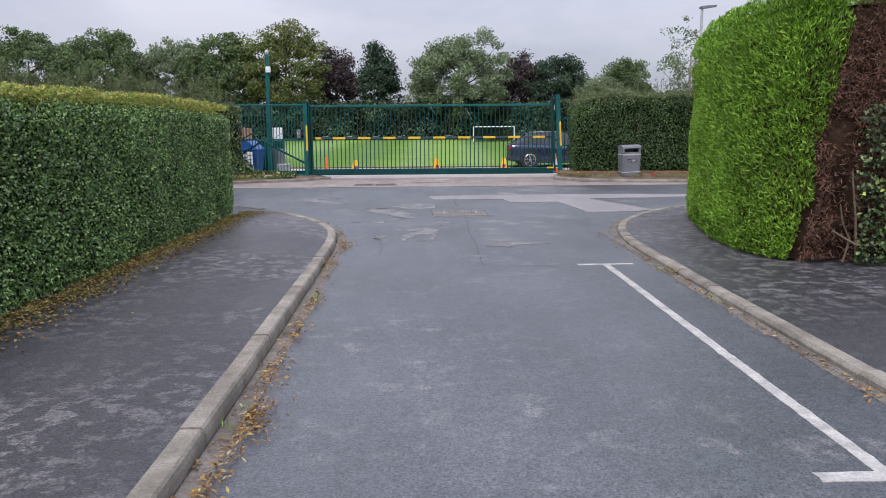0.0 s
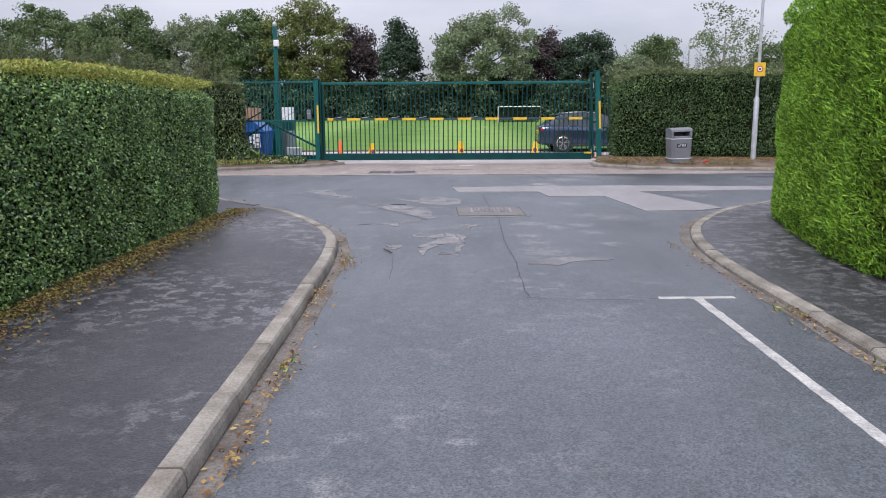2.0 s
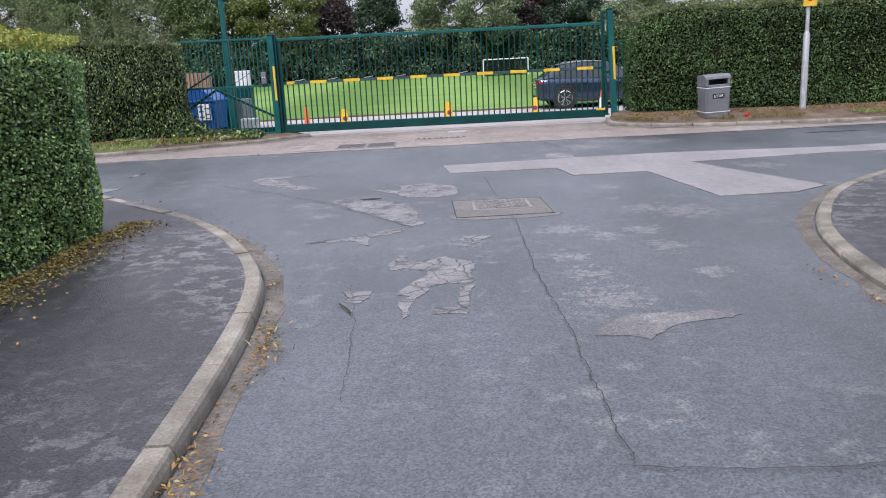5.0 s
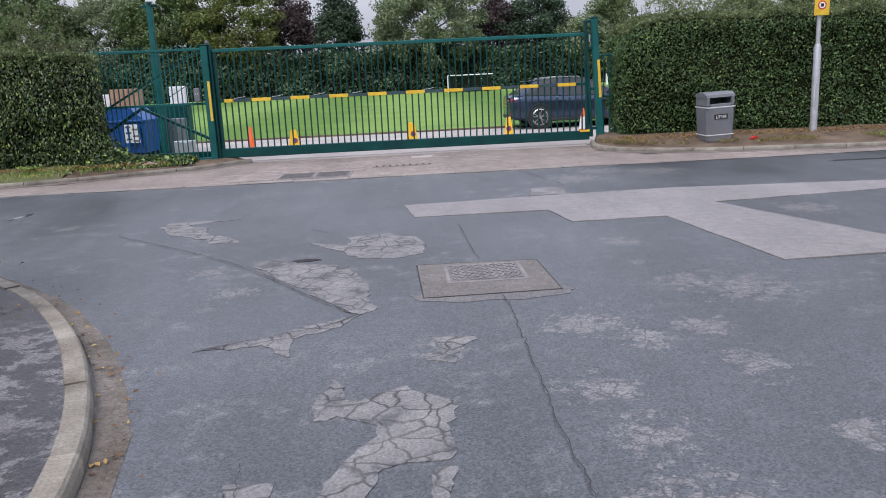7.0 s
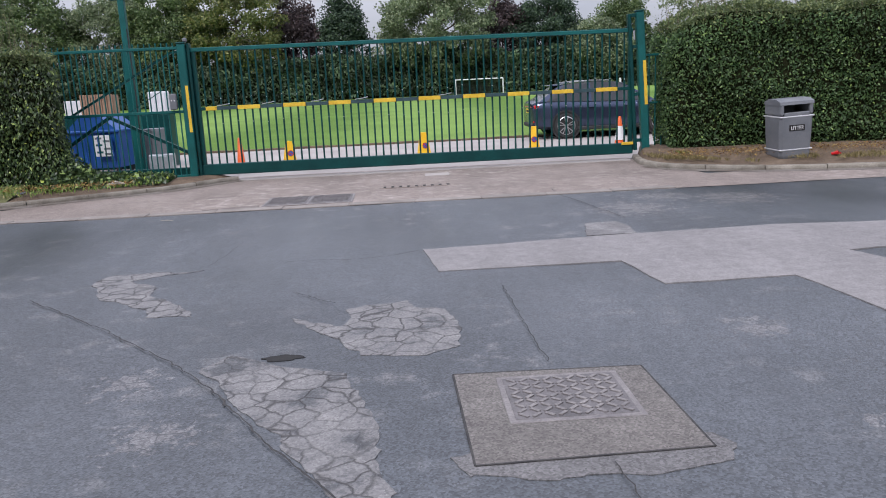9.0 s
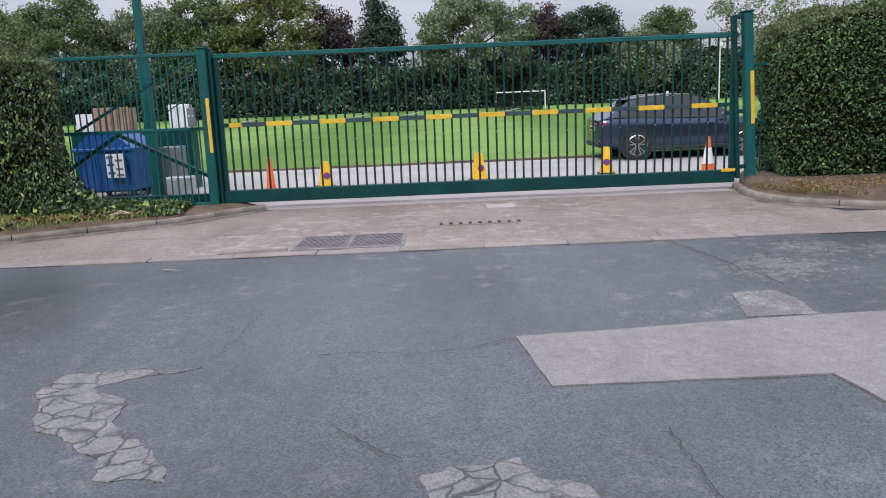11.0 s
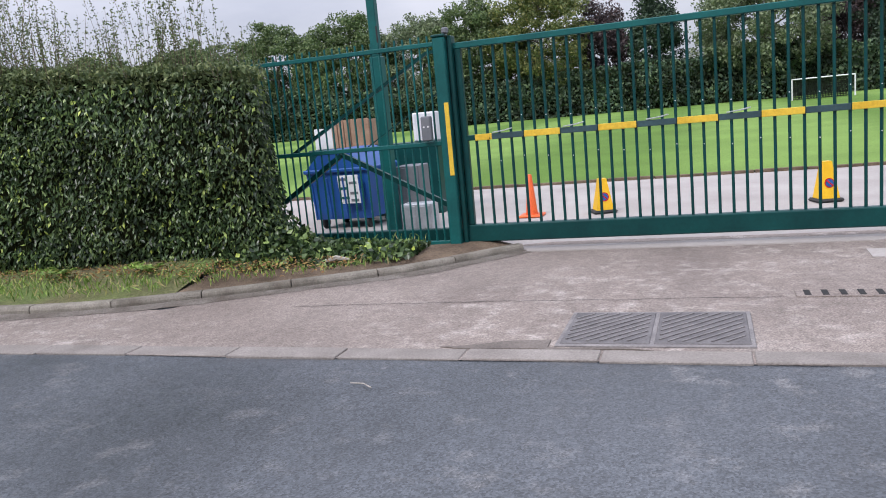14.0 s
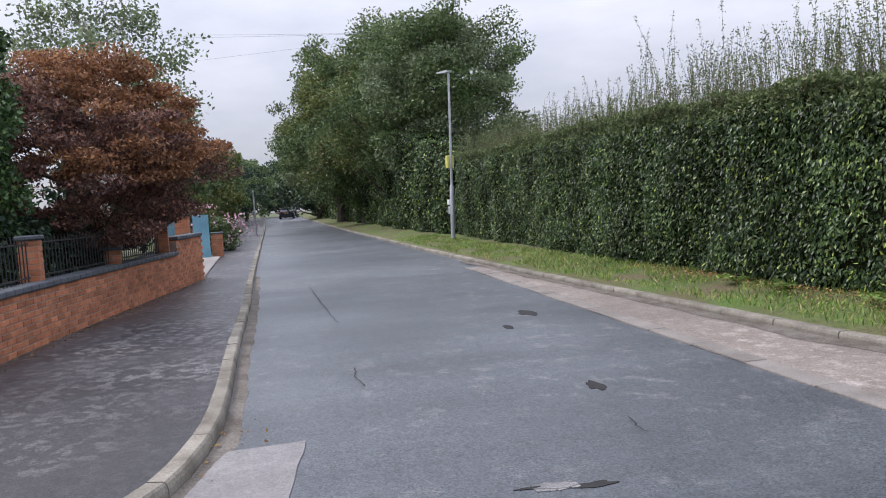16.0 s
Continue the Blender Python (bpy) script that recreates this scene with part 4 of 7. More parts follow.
def hedge(name, label, corners, r, height, z0, density, leaf, width, mat, core_mat=None, amp=0.06, freq=1.1, lean=0.0,
          seen=lambda x, y, z, nx, ny: 1.0, top_mat=None, top_density=1.0, shoots=0, shoot_h=(0.4, 1.0), spread=0.75, droop=0.1,
          layers=0.07, top_seen=lambda x, y: True, bare=None, shoot_where=None, soft=0.16, tip_from=2.0):
    """A clipped hedge: a solid inner body coloured dark as shade, and leaves over its sides and top."""
    loop = loop_even(corners, r)
    if sum(p[0] * q[1] - q[0] * p[1] for p, q in zip(loop, loop[1:] + loop[:1])) < 0:
        loop = loop[::-1]
    n = len(loop)
    nrm = []
    for i in range(n):
        a, b = loop[i - 1], loop[(i + 1) % n]
        t = Vector((b[0] - a[0], b[1] - a[1])).normalized()
        nrm.append((t.y, -t.x))
    hd = thing(name, label, "hedge")
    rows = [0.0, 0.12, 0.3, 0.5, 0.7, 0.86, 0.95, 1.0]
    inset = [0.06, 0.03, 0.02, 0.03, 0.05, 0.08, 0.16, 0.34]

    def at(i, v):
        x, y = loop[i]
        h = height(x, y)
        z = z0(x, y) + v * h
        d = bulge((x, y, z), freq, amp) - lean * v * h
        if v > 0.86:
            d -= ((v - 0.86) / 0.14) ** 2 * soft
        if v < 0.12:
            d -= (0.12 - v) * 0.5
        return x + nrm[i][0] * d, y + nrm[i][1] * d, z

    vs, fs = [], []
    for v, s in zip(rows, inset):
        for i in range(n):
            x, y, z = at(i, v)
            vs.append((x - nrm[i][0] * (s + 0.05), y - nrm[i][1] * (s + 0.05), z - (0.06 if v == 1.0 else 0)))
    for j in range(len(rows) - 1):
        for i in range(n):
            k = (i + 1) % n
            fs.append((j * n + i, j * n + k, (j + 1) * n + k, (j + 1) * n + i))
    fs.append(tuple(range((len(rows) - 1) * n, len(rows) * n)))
    # the core's dark colour stands for the shade between the twigs
    part("inner_body", Shape().add(vs, fs), core_mat or M_CORE, hd, "solid inner body coloured dark as shade")
    C, O, TC, TO = [], [], [], []
    seg = [math.dist(loop[i], loop[(i + 1) % n]) for i in range(n)]
    for i in range(n):
        h = height(*loop[i])
        s = seen(loop[i][0], loop[i][1], 0, *nrm[i])
        want = seg[i] * h * density * s
        for _ in range(int(want) + (random.random() < want % 1)):
            v = random.random()
            p, q = at(i, v), at((i + 1) % n, v)
            t = random.random()
            dep = random.random() ** 2 * layers
            P = [p[k] + (q[k] - p[k]) * t for k in range(3)]
            if bare and bare(*P):
                continue
            up = 0.15 if v < 0.85 else 0.15 + (v - 0.85) * 5
            tip = v > tip_from + random.gauss(0, 0.02) + 0.03 * noise.noise(Vector(P) * 1.5)
            (TC if tip else C).append((P[0] - nrm[i][0] * (dep - 0.02), P[1] - nrm[i][1] * (dep - 0.02), P[2]))
            (TO if tip else O).append((nrm[i][0], nrm[i][1], up))
    if TC:
        part("tip_leaves", leaf_mesh("tip_leaves", top_mat or mat, TC, TO, leaf, width, spread, 0.0), None, hd, "yellowing young leaves")["kind"] = "stuff"
    part("leaves", leaf_mesh("leaves", mat, C, O, leaf, width, spread, droop), None, hd)["kind"] = "stuff"
    if top_density:
        C, O = [], []
        x0, x1 = min(p[0] for p in loop), max(p[0] for p in loop)
        y0, y1 = min(p[1] for p in loop), max(p[1] for p in loop)
        for _ in range(int((x1 - x0) * (y1 - y0) * density * top_density)):
            x, y = random.uniform(x0, x1), random.uniform(y0, y1)
            if not top_seen(x, y) or not in_loop(loop, x, y):
                continue
            C.append((x, y, z0(x, y) + height(x, y) + bulge((x, y, 3), freq * 1.5, amp) * 0.8 - 0.03 + random.uniform(-0.03, 0.04)))
            O.append((0, 0, 1))
        if C:
            part("top_leaves", leaf_mesh("top_leaves", top_mat or mat, C, O, leaf, width, spread, 0.0), None, hd)["kind"] = "stuff"
    if shoots:
        tw, C, O = Shape(), [], []
        x0, x1 = min(p[0] for p in loop), max(p[0] for p in loop)
        y0, y1 = min(p[1] for p in loop), max(p[1] for p in loop)
        k = 0
        while k < shoots:
            x, y = random.uniform(x0, x1), random.uniform(y0, y1)
            if not in_loop(loop, x, y):
                continue
            k += 1
            boost = shoot_where(x, y) if shoot_where else 1.0
            ln = random.uniform(*shoot_h) * boost * (1.25 if random.random() < 0.15 else 0.8)
            b = Vector((x, y, z0(x, y) + height(x, y) - 0.15))
            tilt = Vector((random.gauss(0, 0.12), random.gauss(0, 0.12), 1)).normalized()
            m, e = b + tilt * ln * 0.55, b + tilt * ln + Vector((random.gauss(0, 0.04), random.gauss(0, 0.04), 0)) * ln
            tw.tube([b, m, e], [0.004, 0.003, 0.0015], 3, False)
            for j in range(int(ln * 60)):
                t = random.random()
                q = b.lerp(m, t * 2) if t < 0.5 else m.lerp(e, t * 2 - 1)
                C.append(q + Vector((random.gauss(0, 0.022), random.gauss(0, 0.022), 0)))
                O.append((random.gauss(0, 1), random.gauss(0, 1), 0.5))
        part("wild_growth", tw, M_TWIG, hd, "thin upright shoots")["kind"] = "stuff"
        part("shoot_leaves", leaf_mesh("shoot_leaves", L_SHOOT, C, O, 0.036, 0.02, 0.7, 0.0), None, hd)["kind"] = "stuff"
    return hd


hedge("privet_hedge", "clipped dark green privet hedge with a yellowing top", [(-3.2, -13, 0.3), (-3.28, 14.75, 0.75), (-5.2, 14.9, 0.5), (-5.2, -13, 0.3)], 0.4,
      lambda x, y: 1.93 + 0.03 * math.sin(y * 0.7), lambda x, y: 0.08, 3700, 0.038, 0.023, L_PRIVET, amp=0.06, freq=1.6, lean=0.02,
      seen=lambda x, y, z, nx, ny: (1.0 if y > 3 else 0.25) if nx > 0.3 or (ny > 0.3 and x > -4.6) else 0.06, top_mat=L_PRIVET_TOP, top_density=0.8,
      top_seen=lambda x, y: y > 2 and x > -4.9, spread=0.8, droop=0.15, soft=0.45, tip_from=0.94, layers=0.14)


def conifer_bare(x, y, z):
    """The dead part of the conifer hedge has no green: its edge slants back towards the top."""
    return y < 9.3 and x > 4.3 + (z - 0.1) * 0.2 + 0.1 * noise.noise(Vector((x * 3, z * 3, 2)))


CON = [(4.12, 8.85, 0.25), (3.92, 10.0, 0.5), (4.3, 12.2, 0.6), (4.85, 14.3, 0.7), (6.2, 14.6, 0.5), (6.6, 8.7, 0.3)]
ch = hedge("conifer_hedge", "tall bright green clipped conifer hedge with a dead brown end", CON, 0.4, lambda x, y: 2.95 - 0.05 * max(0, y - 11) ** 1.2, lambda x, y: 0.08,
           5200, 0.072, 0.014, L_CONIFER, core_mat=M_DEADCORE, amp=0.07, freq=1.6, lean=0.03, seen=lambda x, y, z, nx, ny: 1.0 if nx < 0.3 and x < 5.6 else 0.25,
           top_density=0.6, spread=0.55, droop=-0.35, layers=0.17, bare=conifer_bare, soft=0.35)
C, O = [], []
for _ in range(24000):
    x, z = random.uniform(4.08, 6.4), random.uniform(0.1, 3.0)
    if not conifer_bare(x, 8.8, z) or (4.66 < x < 4.9 and 0.2 < z < 1.7 and random.random() < 0.8):
        continue
    C.append((x, 8.76 + bulge((x, 8.7, z), 1.4, 0.16) + bulge((x, 2.0, z), 5.0, 0.07) + 0.03 * z, z))
    O.append((0, -1, 0.1))
part("dead_foliage", leaf_mesh("dead_foliage", L_DEAD, C, O, 0.085, 0.012, 0.75, 0.2), None, ch, "dead brown sprays")["kind"] = "stuff"
C = [(random.uniform(4.86, 5.6), 8.58 + random.gauss(0, 0.06), 0.1 + random.random() ** 1.3 * 1.7) for _ in range(1500)]
part("creeper", leaf_mesh("creeper", L_IVY, C, [(-0.2, -1, 0.2)] * len(C), 0.06, 0.042, 0.6, 0.3), None, ch, "green creeper over the dead wood")["kind"] = "stuff"
for pts in ([(4.75, 8.62, 0.1), (4.8, 8.6, 0.35), (4.68, 8.55, 0.55), (4.62, 8.5, 0.75)], [(4.6, 8.6, 0.45), (4.85, 8.55, 0.3), (5.1, 8.6, 0.28)], [(4.9, 8.62, 0.08), (4.85, 8.6, 0.6), (4.75, 8.55, 1.1)]):
    part("bare_branch", Shape().tube(pts, [0.014, 0.012, 0.010, 0.006][:len(pts)], 6), M_TWIG, ch, "bare pale branch")

W_BASE = [(-5.5, 24.85, 0.5), (-8.5, 24.45, 0.3), (-13.5, 24.25, 0.3), (-20, 24.15, 0.3), (-28.4, 23.95, 0.5), (-28.4, 26.0, 0.5), (-12, 26.1, 0.3), (-5.85, 25.72, 0.35)]


def west_h(x, y):
    d = -5.3 - x
    h = 2.13 + 0.60 * (1 - math.exp(-max(d, 0) / 4.5)) + 0.006 * d
    return h + 0.07 * noise.noise(Vector((x * 0.8, 0, 5)))


hedge("ivy_hedge", "thick dark ivy-covered hedge with wild shoots on top", W_BASE, 0.3, west_h, lambda x, y: gz(x) + 0.14, 2300, 0.074, 0.032, L_IVY,
      amp=0.22, freq=0.9, seen=lambda x, y, z, nx, ny: (1.0 if x > -22 else 0.55) if ny < 0.3 or nx > 0.4 else 0.05, top_mat=L_SHOOT, top_density=0.5,
      top_seen=lambda x, y: y < 25.9, shoots=1900, shoot_h=(0.1, 1.12), layers=0.26, droop=0.75, spread=0.65, soft=0.3, tip_from=0.9,
      shoot_where=lambda x, y: 0.65 + 0.6 * max(0.0, min(1.0, (-5.7 - x) / 0.9)) if x > -14 else 0.95)
E_BASE = [(4.95, 25.35, 0.45), (6.5, 25.1, 0.3), (9.0, 24.95, 0.3), (14, 24.8, 0.3), (30, 24.6, 0.3), (30, 27.2, 0.5), (4.95, 27.0, 0.5)]
hedge("beech_hedge", "overgrown dark green hedge with pale tips behind the verge", E_BASE, 0.3,
      lambda x, y: 2.30 + 0.22 * min(1.0, max(0.0, x - 4.8)) + 0.1 * noise.noise(Vector((x * 0.9, 0, 8))), lambda x, y: 0.14, 1700, 0.06, 0.034, L_BEECH,
      amp=0.25, freq=0.9, seen=lambda x, y, z, nx, ny: (1.0 if x < 13 else 0.3) if ny < 0.3 or nx < -0.4 else 0.05, top_mat=L_SHOOT, top_density=0.6,
      top_seen=lambda x, y: x < 15, shoots=900, shoot_h=(0.2, 0.85), layers=0.18, droop=0.3, soft=0.35, tip_from=0.93)

# low ivy and weeds at the fence foot
C, O = [], []
for _ in range(6500):
    t = random.random() ** 1.3
    x = -5.95 + 1.9 * t
    y = 25.05 + 0.42 * t + random.gauss(0, 0.2)
    h = (0.32 + 0.75 * max(0.0, 1 - t * 2.6)) * (1 - 0.5 * t) * (0.5 + random.random() * 0.5) * max(0.2, 1 - abs(y - 25.25) * 1.4)
    C.append((x, y, 0.13 + random.random() * h))
    O.append((random.gauss(0, 0.4), -0.6, 0.7))
weeds = thing("ivy_weeds", "low tangle of ivy and weeds at the fence foot", "weeds", kind="stuff")
part("leaves", leaf_mesh("weeds", L_IVY, C, O, 0.085, 0.06, 0.7), None, weeds)["kind"] = "stuff"
part("dead_stem", Shape().tube([(-4.95, 24.85, 0.16), (-4.8, 24.82, 0.2), (-4.66, 24.86, 0.17)], [0.02, 0.03, 0.012], 6), M_PALEBARK, weeds, "pale dead leaf clump")
# ferns at the hedge foot
for fx, fy in ((-8.0, 24.25), (-9.6, 24.2), (-6.9, 24.4), (-10.6, 24.15)):
    fr, C, O = thing("fern", "small green fern at the hedge foot", "fern", group="ferns at the hedge foot"), [], []
    for a in range(9):
        t = a / 9 * math.pi - math.pi + random.gauss(0, 0.15)
        for k in range(14):
            r = k / 14
            C.append((fx + math.cos(t) * r * 0.3, fy + math.sin(t) * r * 0.3, 0.16 + 0.34 * r - 0.22 * r * r))
            O.append((math.cos(t + 1.5 * (-1) ** k), math.sin(t + 1.5 * (-1) ** k), 0.3))
    part("fronds", leaf_mesh("fronds", L_GRASS, C, O, 0.09, 0.035, 0.2), None, fr)["kind"] = "stuff"

# ---- trees ----


def tree(name, label, x, y, z, h, rx, rz_low, mat, clumps, per, leaf, clump_r, bark=M_BARK, shape=1.0, trunk_r=0.22, seed=0, ry=None, rag=0.25, group="", lean=(0, 0), mat2=None, where2=None, squash=0.75):
    """Trunk, limbs, and a crown of leaf clumps in an uneven egg shape from rz_low up to h."""
    rs = random.Random(seed * 31 + 5)
    ry = ry or rx
    t = thing(name, label, "tree", pose(x, y, z), group)
    top = h - (h - rz_low) * 0.3
    wood = Shape()
    wood.tube([(0, 0, -0.2), (0.05 * rs.gauss(0, 1), 0.05, rz_low * 0.6), (lean[0] * 0.5 + 0.1 * rs.gauss(0, 1), lean[1] * 0.5, (rz_low + top) / 2), (lean[0], lean[1], top)], [trunk_r * 1.3, trunk_r, trunk_r * 0.6, trunk_r * 0.15], 9)
    cz, hz = (h + rz_low) / 2, (h - rz_low) / 2
    cs = []
    k = 0
    while len(cs) < clumps and k < clumps * 30:
        k += 1
        u = Vector((rs.gauss(0, 1), rs.gauss(0, 1), rs.gauss(0, 1))).normalized()
        rad = (0.45 + 0.55 * rs.random() ** 0.6) * (1 + rag * 1.6 * noise.noise(u * 1.7 + Vector((seed * 3.7, 1, 2))))
        zz = u.z * rad
        wide = 1.0 if zz < 0 else (1 - zz * 0.25 * shape)
        cs.append(Vector((u.x * rad * rx * wide + lean[0] * (0.5 + zz / 2), u.y * rad * ry * wide + lean[1] * (0.5 + zz / 2), cz + zz * hz)))
    for c in cs[:: max(1, clumps // 16)]:
        b = Vector((lean[0] * 0.3, lean[1] * 0.3, max(rz_low * 0.7, c.z - (c.xy.length) * 0.8)))
        b.z = min(b.z, top)
        mid = b.lerp(c, 0.5) + Vector((0, 0, -0.12 * (c - b).length))
        wood.tube([b, mid, c], [trunk_r * 0.36, trunk_r * 0.2, trunk_r * 0.05], 5, False)
    part("trunk", wood, bark, t)
    C, O, C2, O2 = [], [], [], []
    for c in cs:
        r = clump_r * rs.uniform(0.6, 1.25)
        v = np.array([[rs.gauss(0, 1), rs.gauss(0, 1), rs.gauss(0, 1)] for _ in range(per)])
        v /= np.linalg.norm(v, axis=1)[:, None]
        rad = r * np.array([rs.random() for _ in range(per)]) ** 0.45
        p = v * rad[:, None] * np.array([1.1, 1.1, squash])
        second = mat2 is not None and where2(c)
        (C2 if second else C).extend(p + np.array(c))
        (O2 if second else O).extend(v * 0.6 + np.array([c.x / rx * 0.4, c.y / ry * 0.4, 0.5]))
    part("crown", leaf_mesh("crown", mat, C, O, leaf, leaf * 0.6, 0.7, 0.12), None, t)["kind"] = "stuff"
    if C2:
        part("crown_top", leaf_mesh("crown_top", mat2, C2, O2, leaf, leaf * 0.6, 0.7, 0.12), None, t, "leaves of a second tone")["kind"] = "stuff"
    return t


FIELD_Z = 0.4
T = "trees behind the playing field"
for i, (tx, ty, th, tr, low, mt, shp, lab) in enumerate([
    (-63, 104, 13.6, 6.5, 2, L_TREE, 0.6, "broad green tree behind the playing field"),
    (-52, 106, 14.6, 7.0, 2, L_TREE, 0.4, "broad dense green tree behind the playing field"),
    (-42, 105, 14.2, 6.6, 2, L_TREE, 0.5, "broad dense green tree behind the playing field"),
    (-33, 108, 13.4, 6.2, 2, L_TREE_PALE, 0.6, "grey-green tree behind the playing field"),
    (-25.5, 104, 13.6, 5.6, 1.8, L_TREE, 0.5, "dark green tree behind the playing field"),
    (-17.5, 102, 14.7, 5.6, 2, L_TREE_YEL, 0.6, "tall yellowing green tree behind the playing field"),
    (-11.8, 107, 12.0, 3.2, 1.5, L_PURPLE, 0.6, "dark purple-leaved tree behind the playing field"),
    (-5.9, 103, 12.1, 2.7, 1.5, L_DARK, 1.6, "narrow dark conical tree behind the playing field"),
    (4.4, 101, 13.2, 6.6, 1.5, L_TREE_PALE, 0.5, "broad pale grey-green tree behind the playing field"),
    (13.0, 106, 10.9, 3.6, 1.2, L_PURPLE, 0.7, "dark purple-leaved tree behind the playing field"),
    (17.5, 104, 11.2, 4.4, 1.2, L_DARK, 0.5, "low dark green tree behind the playing field"),
    (22.5, 101, 7.2, 4.0, 1.0, L_TREE_PALE, 0.5, "low pale green tree behind the playing field"),
    (27.5, 108, 10.8, 3.6, 1.0, L_TREE, 0.8, "green tree behind the playing field"),
    (42.5, 105, 9.5, 5.0, 1.0, L_TREE, 0.6, "broad green tree behind the playing field"),
    (52, 103, 11, 5.5, 1.0, L_TREE, 0.6, "broad green tree behind the playing field"),
    (63, 100, 11, 6, 1.0, L_TREE, 0.6, "broad green tree behind the playing field"),
    (-75, 100, 13, 7, 1.5, L_TREE, 0.6, "broad green tree behind the playing field")]):
    tree("tree", lab, tx, ty, FIELD_Z, th, tr, low, mt, int(tr * 44), 120, 0.33, 1.05, shape=shp, trunk_r=0.35, seed=i + 1, group=T, rag=0.13)
tree("birch_tree", "airy pale tree with a whitish forked trunk", 34.0, 101, FIELD_Z, 14.0, 4.6, 3.4, L_TREE_PALE, 95, 34, 0.34, 1.0, bark=M_PALEBARK, shape=0.6, trunk_r=0.34, seed=40, rag=0.4)
# the dark undergrowth below the trees
C, O = [], []
for _ in range(46000):
    x = random.uniform(-85, 75)
    top = 4.8 + 2.2 * noise.noise(Vector((x * 0.12, 0, 3))) + 0.8 * noise.noise(Vector((x * 0.5, 0, 3)))
    z = random.random() ** 0.8 * top
    C.append((x, 97.5 + 1.4 * noise.noise(Vector((x * 0.3, z * 0.5, 6))) + random.random() * 0.8 + z * 0.25, FIELD_Z + z))
    O.append((0, -1, 0.4))
und = tagged(part("undergrowth", leaf_mesh("undergrowth", L_UNDER, C, O, 0.42, 0.26, 0.7), None), "dark continuous undergrowth below the far trees", "shrubs", kind="stuff")
# a leaning sheet whose dark colour stands for the shade inside the undergrowth
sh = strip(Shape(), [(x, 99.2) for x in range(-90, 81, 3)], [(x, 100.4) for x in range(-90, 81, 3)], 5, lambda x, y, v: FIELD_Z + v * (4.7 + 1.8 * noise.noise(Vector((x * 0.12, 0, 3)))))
tagged(part("undergrowth_shade", sh, M_CORE), "dark shaded inside of the undergrowth", "shrubs", kind="stuff")

# the road to the west
tree("roadside_tree", "tall leafy tree over the ivy hedge by the road", -38, 26.1, gz(-37), 11.6, 3.9, 1.6, L_TREE, 170, 300, 0.17, 0.85, seed=61, rag=0.35, trunk_r=0.3, mat2=L_TREE_PALE, where2=lambda c: noise.noise(c * 0.35) > 0.1)
tree("roadside_tree", "tall leafy tree with yellowish patches by the road", -44, 24.6, gz(-44), 12.0, 4.6, 1.6, L_TREE, 190, 250, 0.18, 0.9, seed=62, rag=0.3, trunk_r=0.3, mat2=L_TREE_YEL, where2=lambda c: noise.noise(c * 0.35) > 0.2)
tree("roadside_tree", "dense dark tree leaning over the road", -52, 23.0, gz(-52), 13.2, 5.0, 1.2, L_TREE, 200, 230, 0.20, 0.95, seed=63, rag=0.3, trunk_r=0.32, mat2=L_TREE_YEL, where2=lambda c: noise.noise(c * 0.35) > 0.05)
tree("roadside_tree", "dense green tree leaning over the road", -62, 21.9, gz(-62), 12.5, 5.0, 1.6, L_TREE, 190, 180, 0.24, 1.0, seed=64, rag=0.3, trunk_r=0.32, mat2=L_TREE_PALE, where2=lambda c: noise.noise(c * 0.35) > 0.05)
# on this tree the clumps below 4 m take the darker leaves
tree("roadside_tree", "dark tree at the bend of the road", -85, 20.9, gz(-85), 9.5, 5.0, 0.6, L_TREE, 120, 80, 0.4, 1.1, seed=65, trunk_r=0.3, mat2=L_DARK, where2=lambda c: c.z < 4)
tree("roadside_tree", "tree closing the far end of the road", -132, 17.0, gz(-128), 9.0, 6.5, 0.3, L_DARK, 120, 70, 0.5, 1.3, seed=66, trunk_r=0.3)
tree("roadside_tree", "tree closing the far end of the road", -126, 7.5, gz(-126), 9.5, 6.0, 0.3, L_TREE, 110, 70, 0.5, 1.3, seed=67, trunk_r=0.3)
hedge("shaded_hedge", "tall dark ivy-clad hedge below the roadside trees", [(-28.7, 23.9), (-36, 23.4), (-60, 22.4), (-90, 21.3), (-110, 20.7), (-110, 24), (-60, 25), (-29, 26.3)], 0.3, lambda x, y: 2.5 + 2.0 * min(1.0, max(0.0, (-28.7 - x) / 7)) + 0.7 * noise.noise(Vector((x * 0.3, 0, 0))),
      lambda x, y: gz(x) + 0.1, 300, 0.14, 0.075, L_IVY, amp=0.4, freq=0.45, seen=lambda x, y, z, nx, ny: (1.0 if x > -60 else 0.5) if ny < 0.3 else 0.05, top_density=0.3, layers=0.25, droop=0.6)

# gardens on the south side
# upper clumps are orange, their brighter colour also holding the light from above
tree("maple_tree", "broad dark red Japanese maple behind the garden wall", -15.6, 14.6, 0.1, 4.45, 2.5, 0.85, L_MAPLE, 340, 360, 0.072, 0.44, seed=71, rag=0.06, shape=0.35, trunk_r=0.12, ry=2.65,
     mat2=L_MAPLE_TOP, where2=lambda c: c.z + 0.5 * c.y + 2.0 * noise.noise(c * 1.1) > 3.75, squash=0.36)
tree("garden_birch", "light green birch with drooping twigs in a garden", -25.5, 12.9, gz(-25), 8.6, 2.9, 3.2, L_TREE_PALE, 110, 90, 0.14, 0.6, seed=72, rag=0.4, trunk_r=0.14, bark=M_PALEBARK)
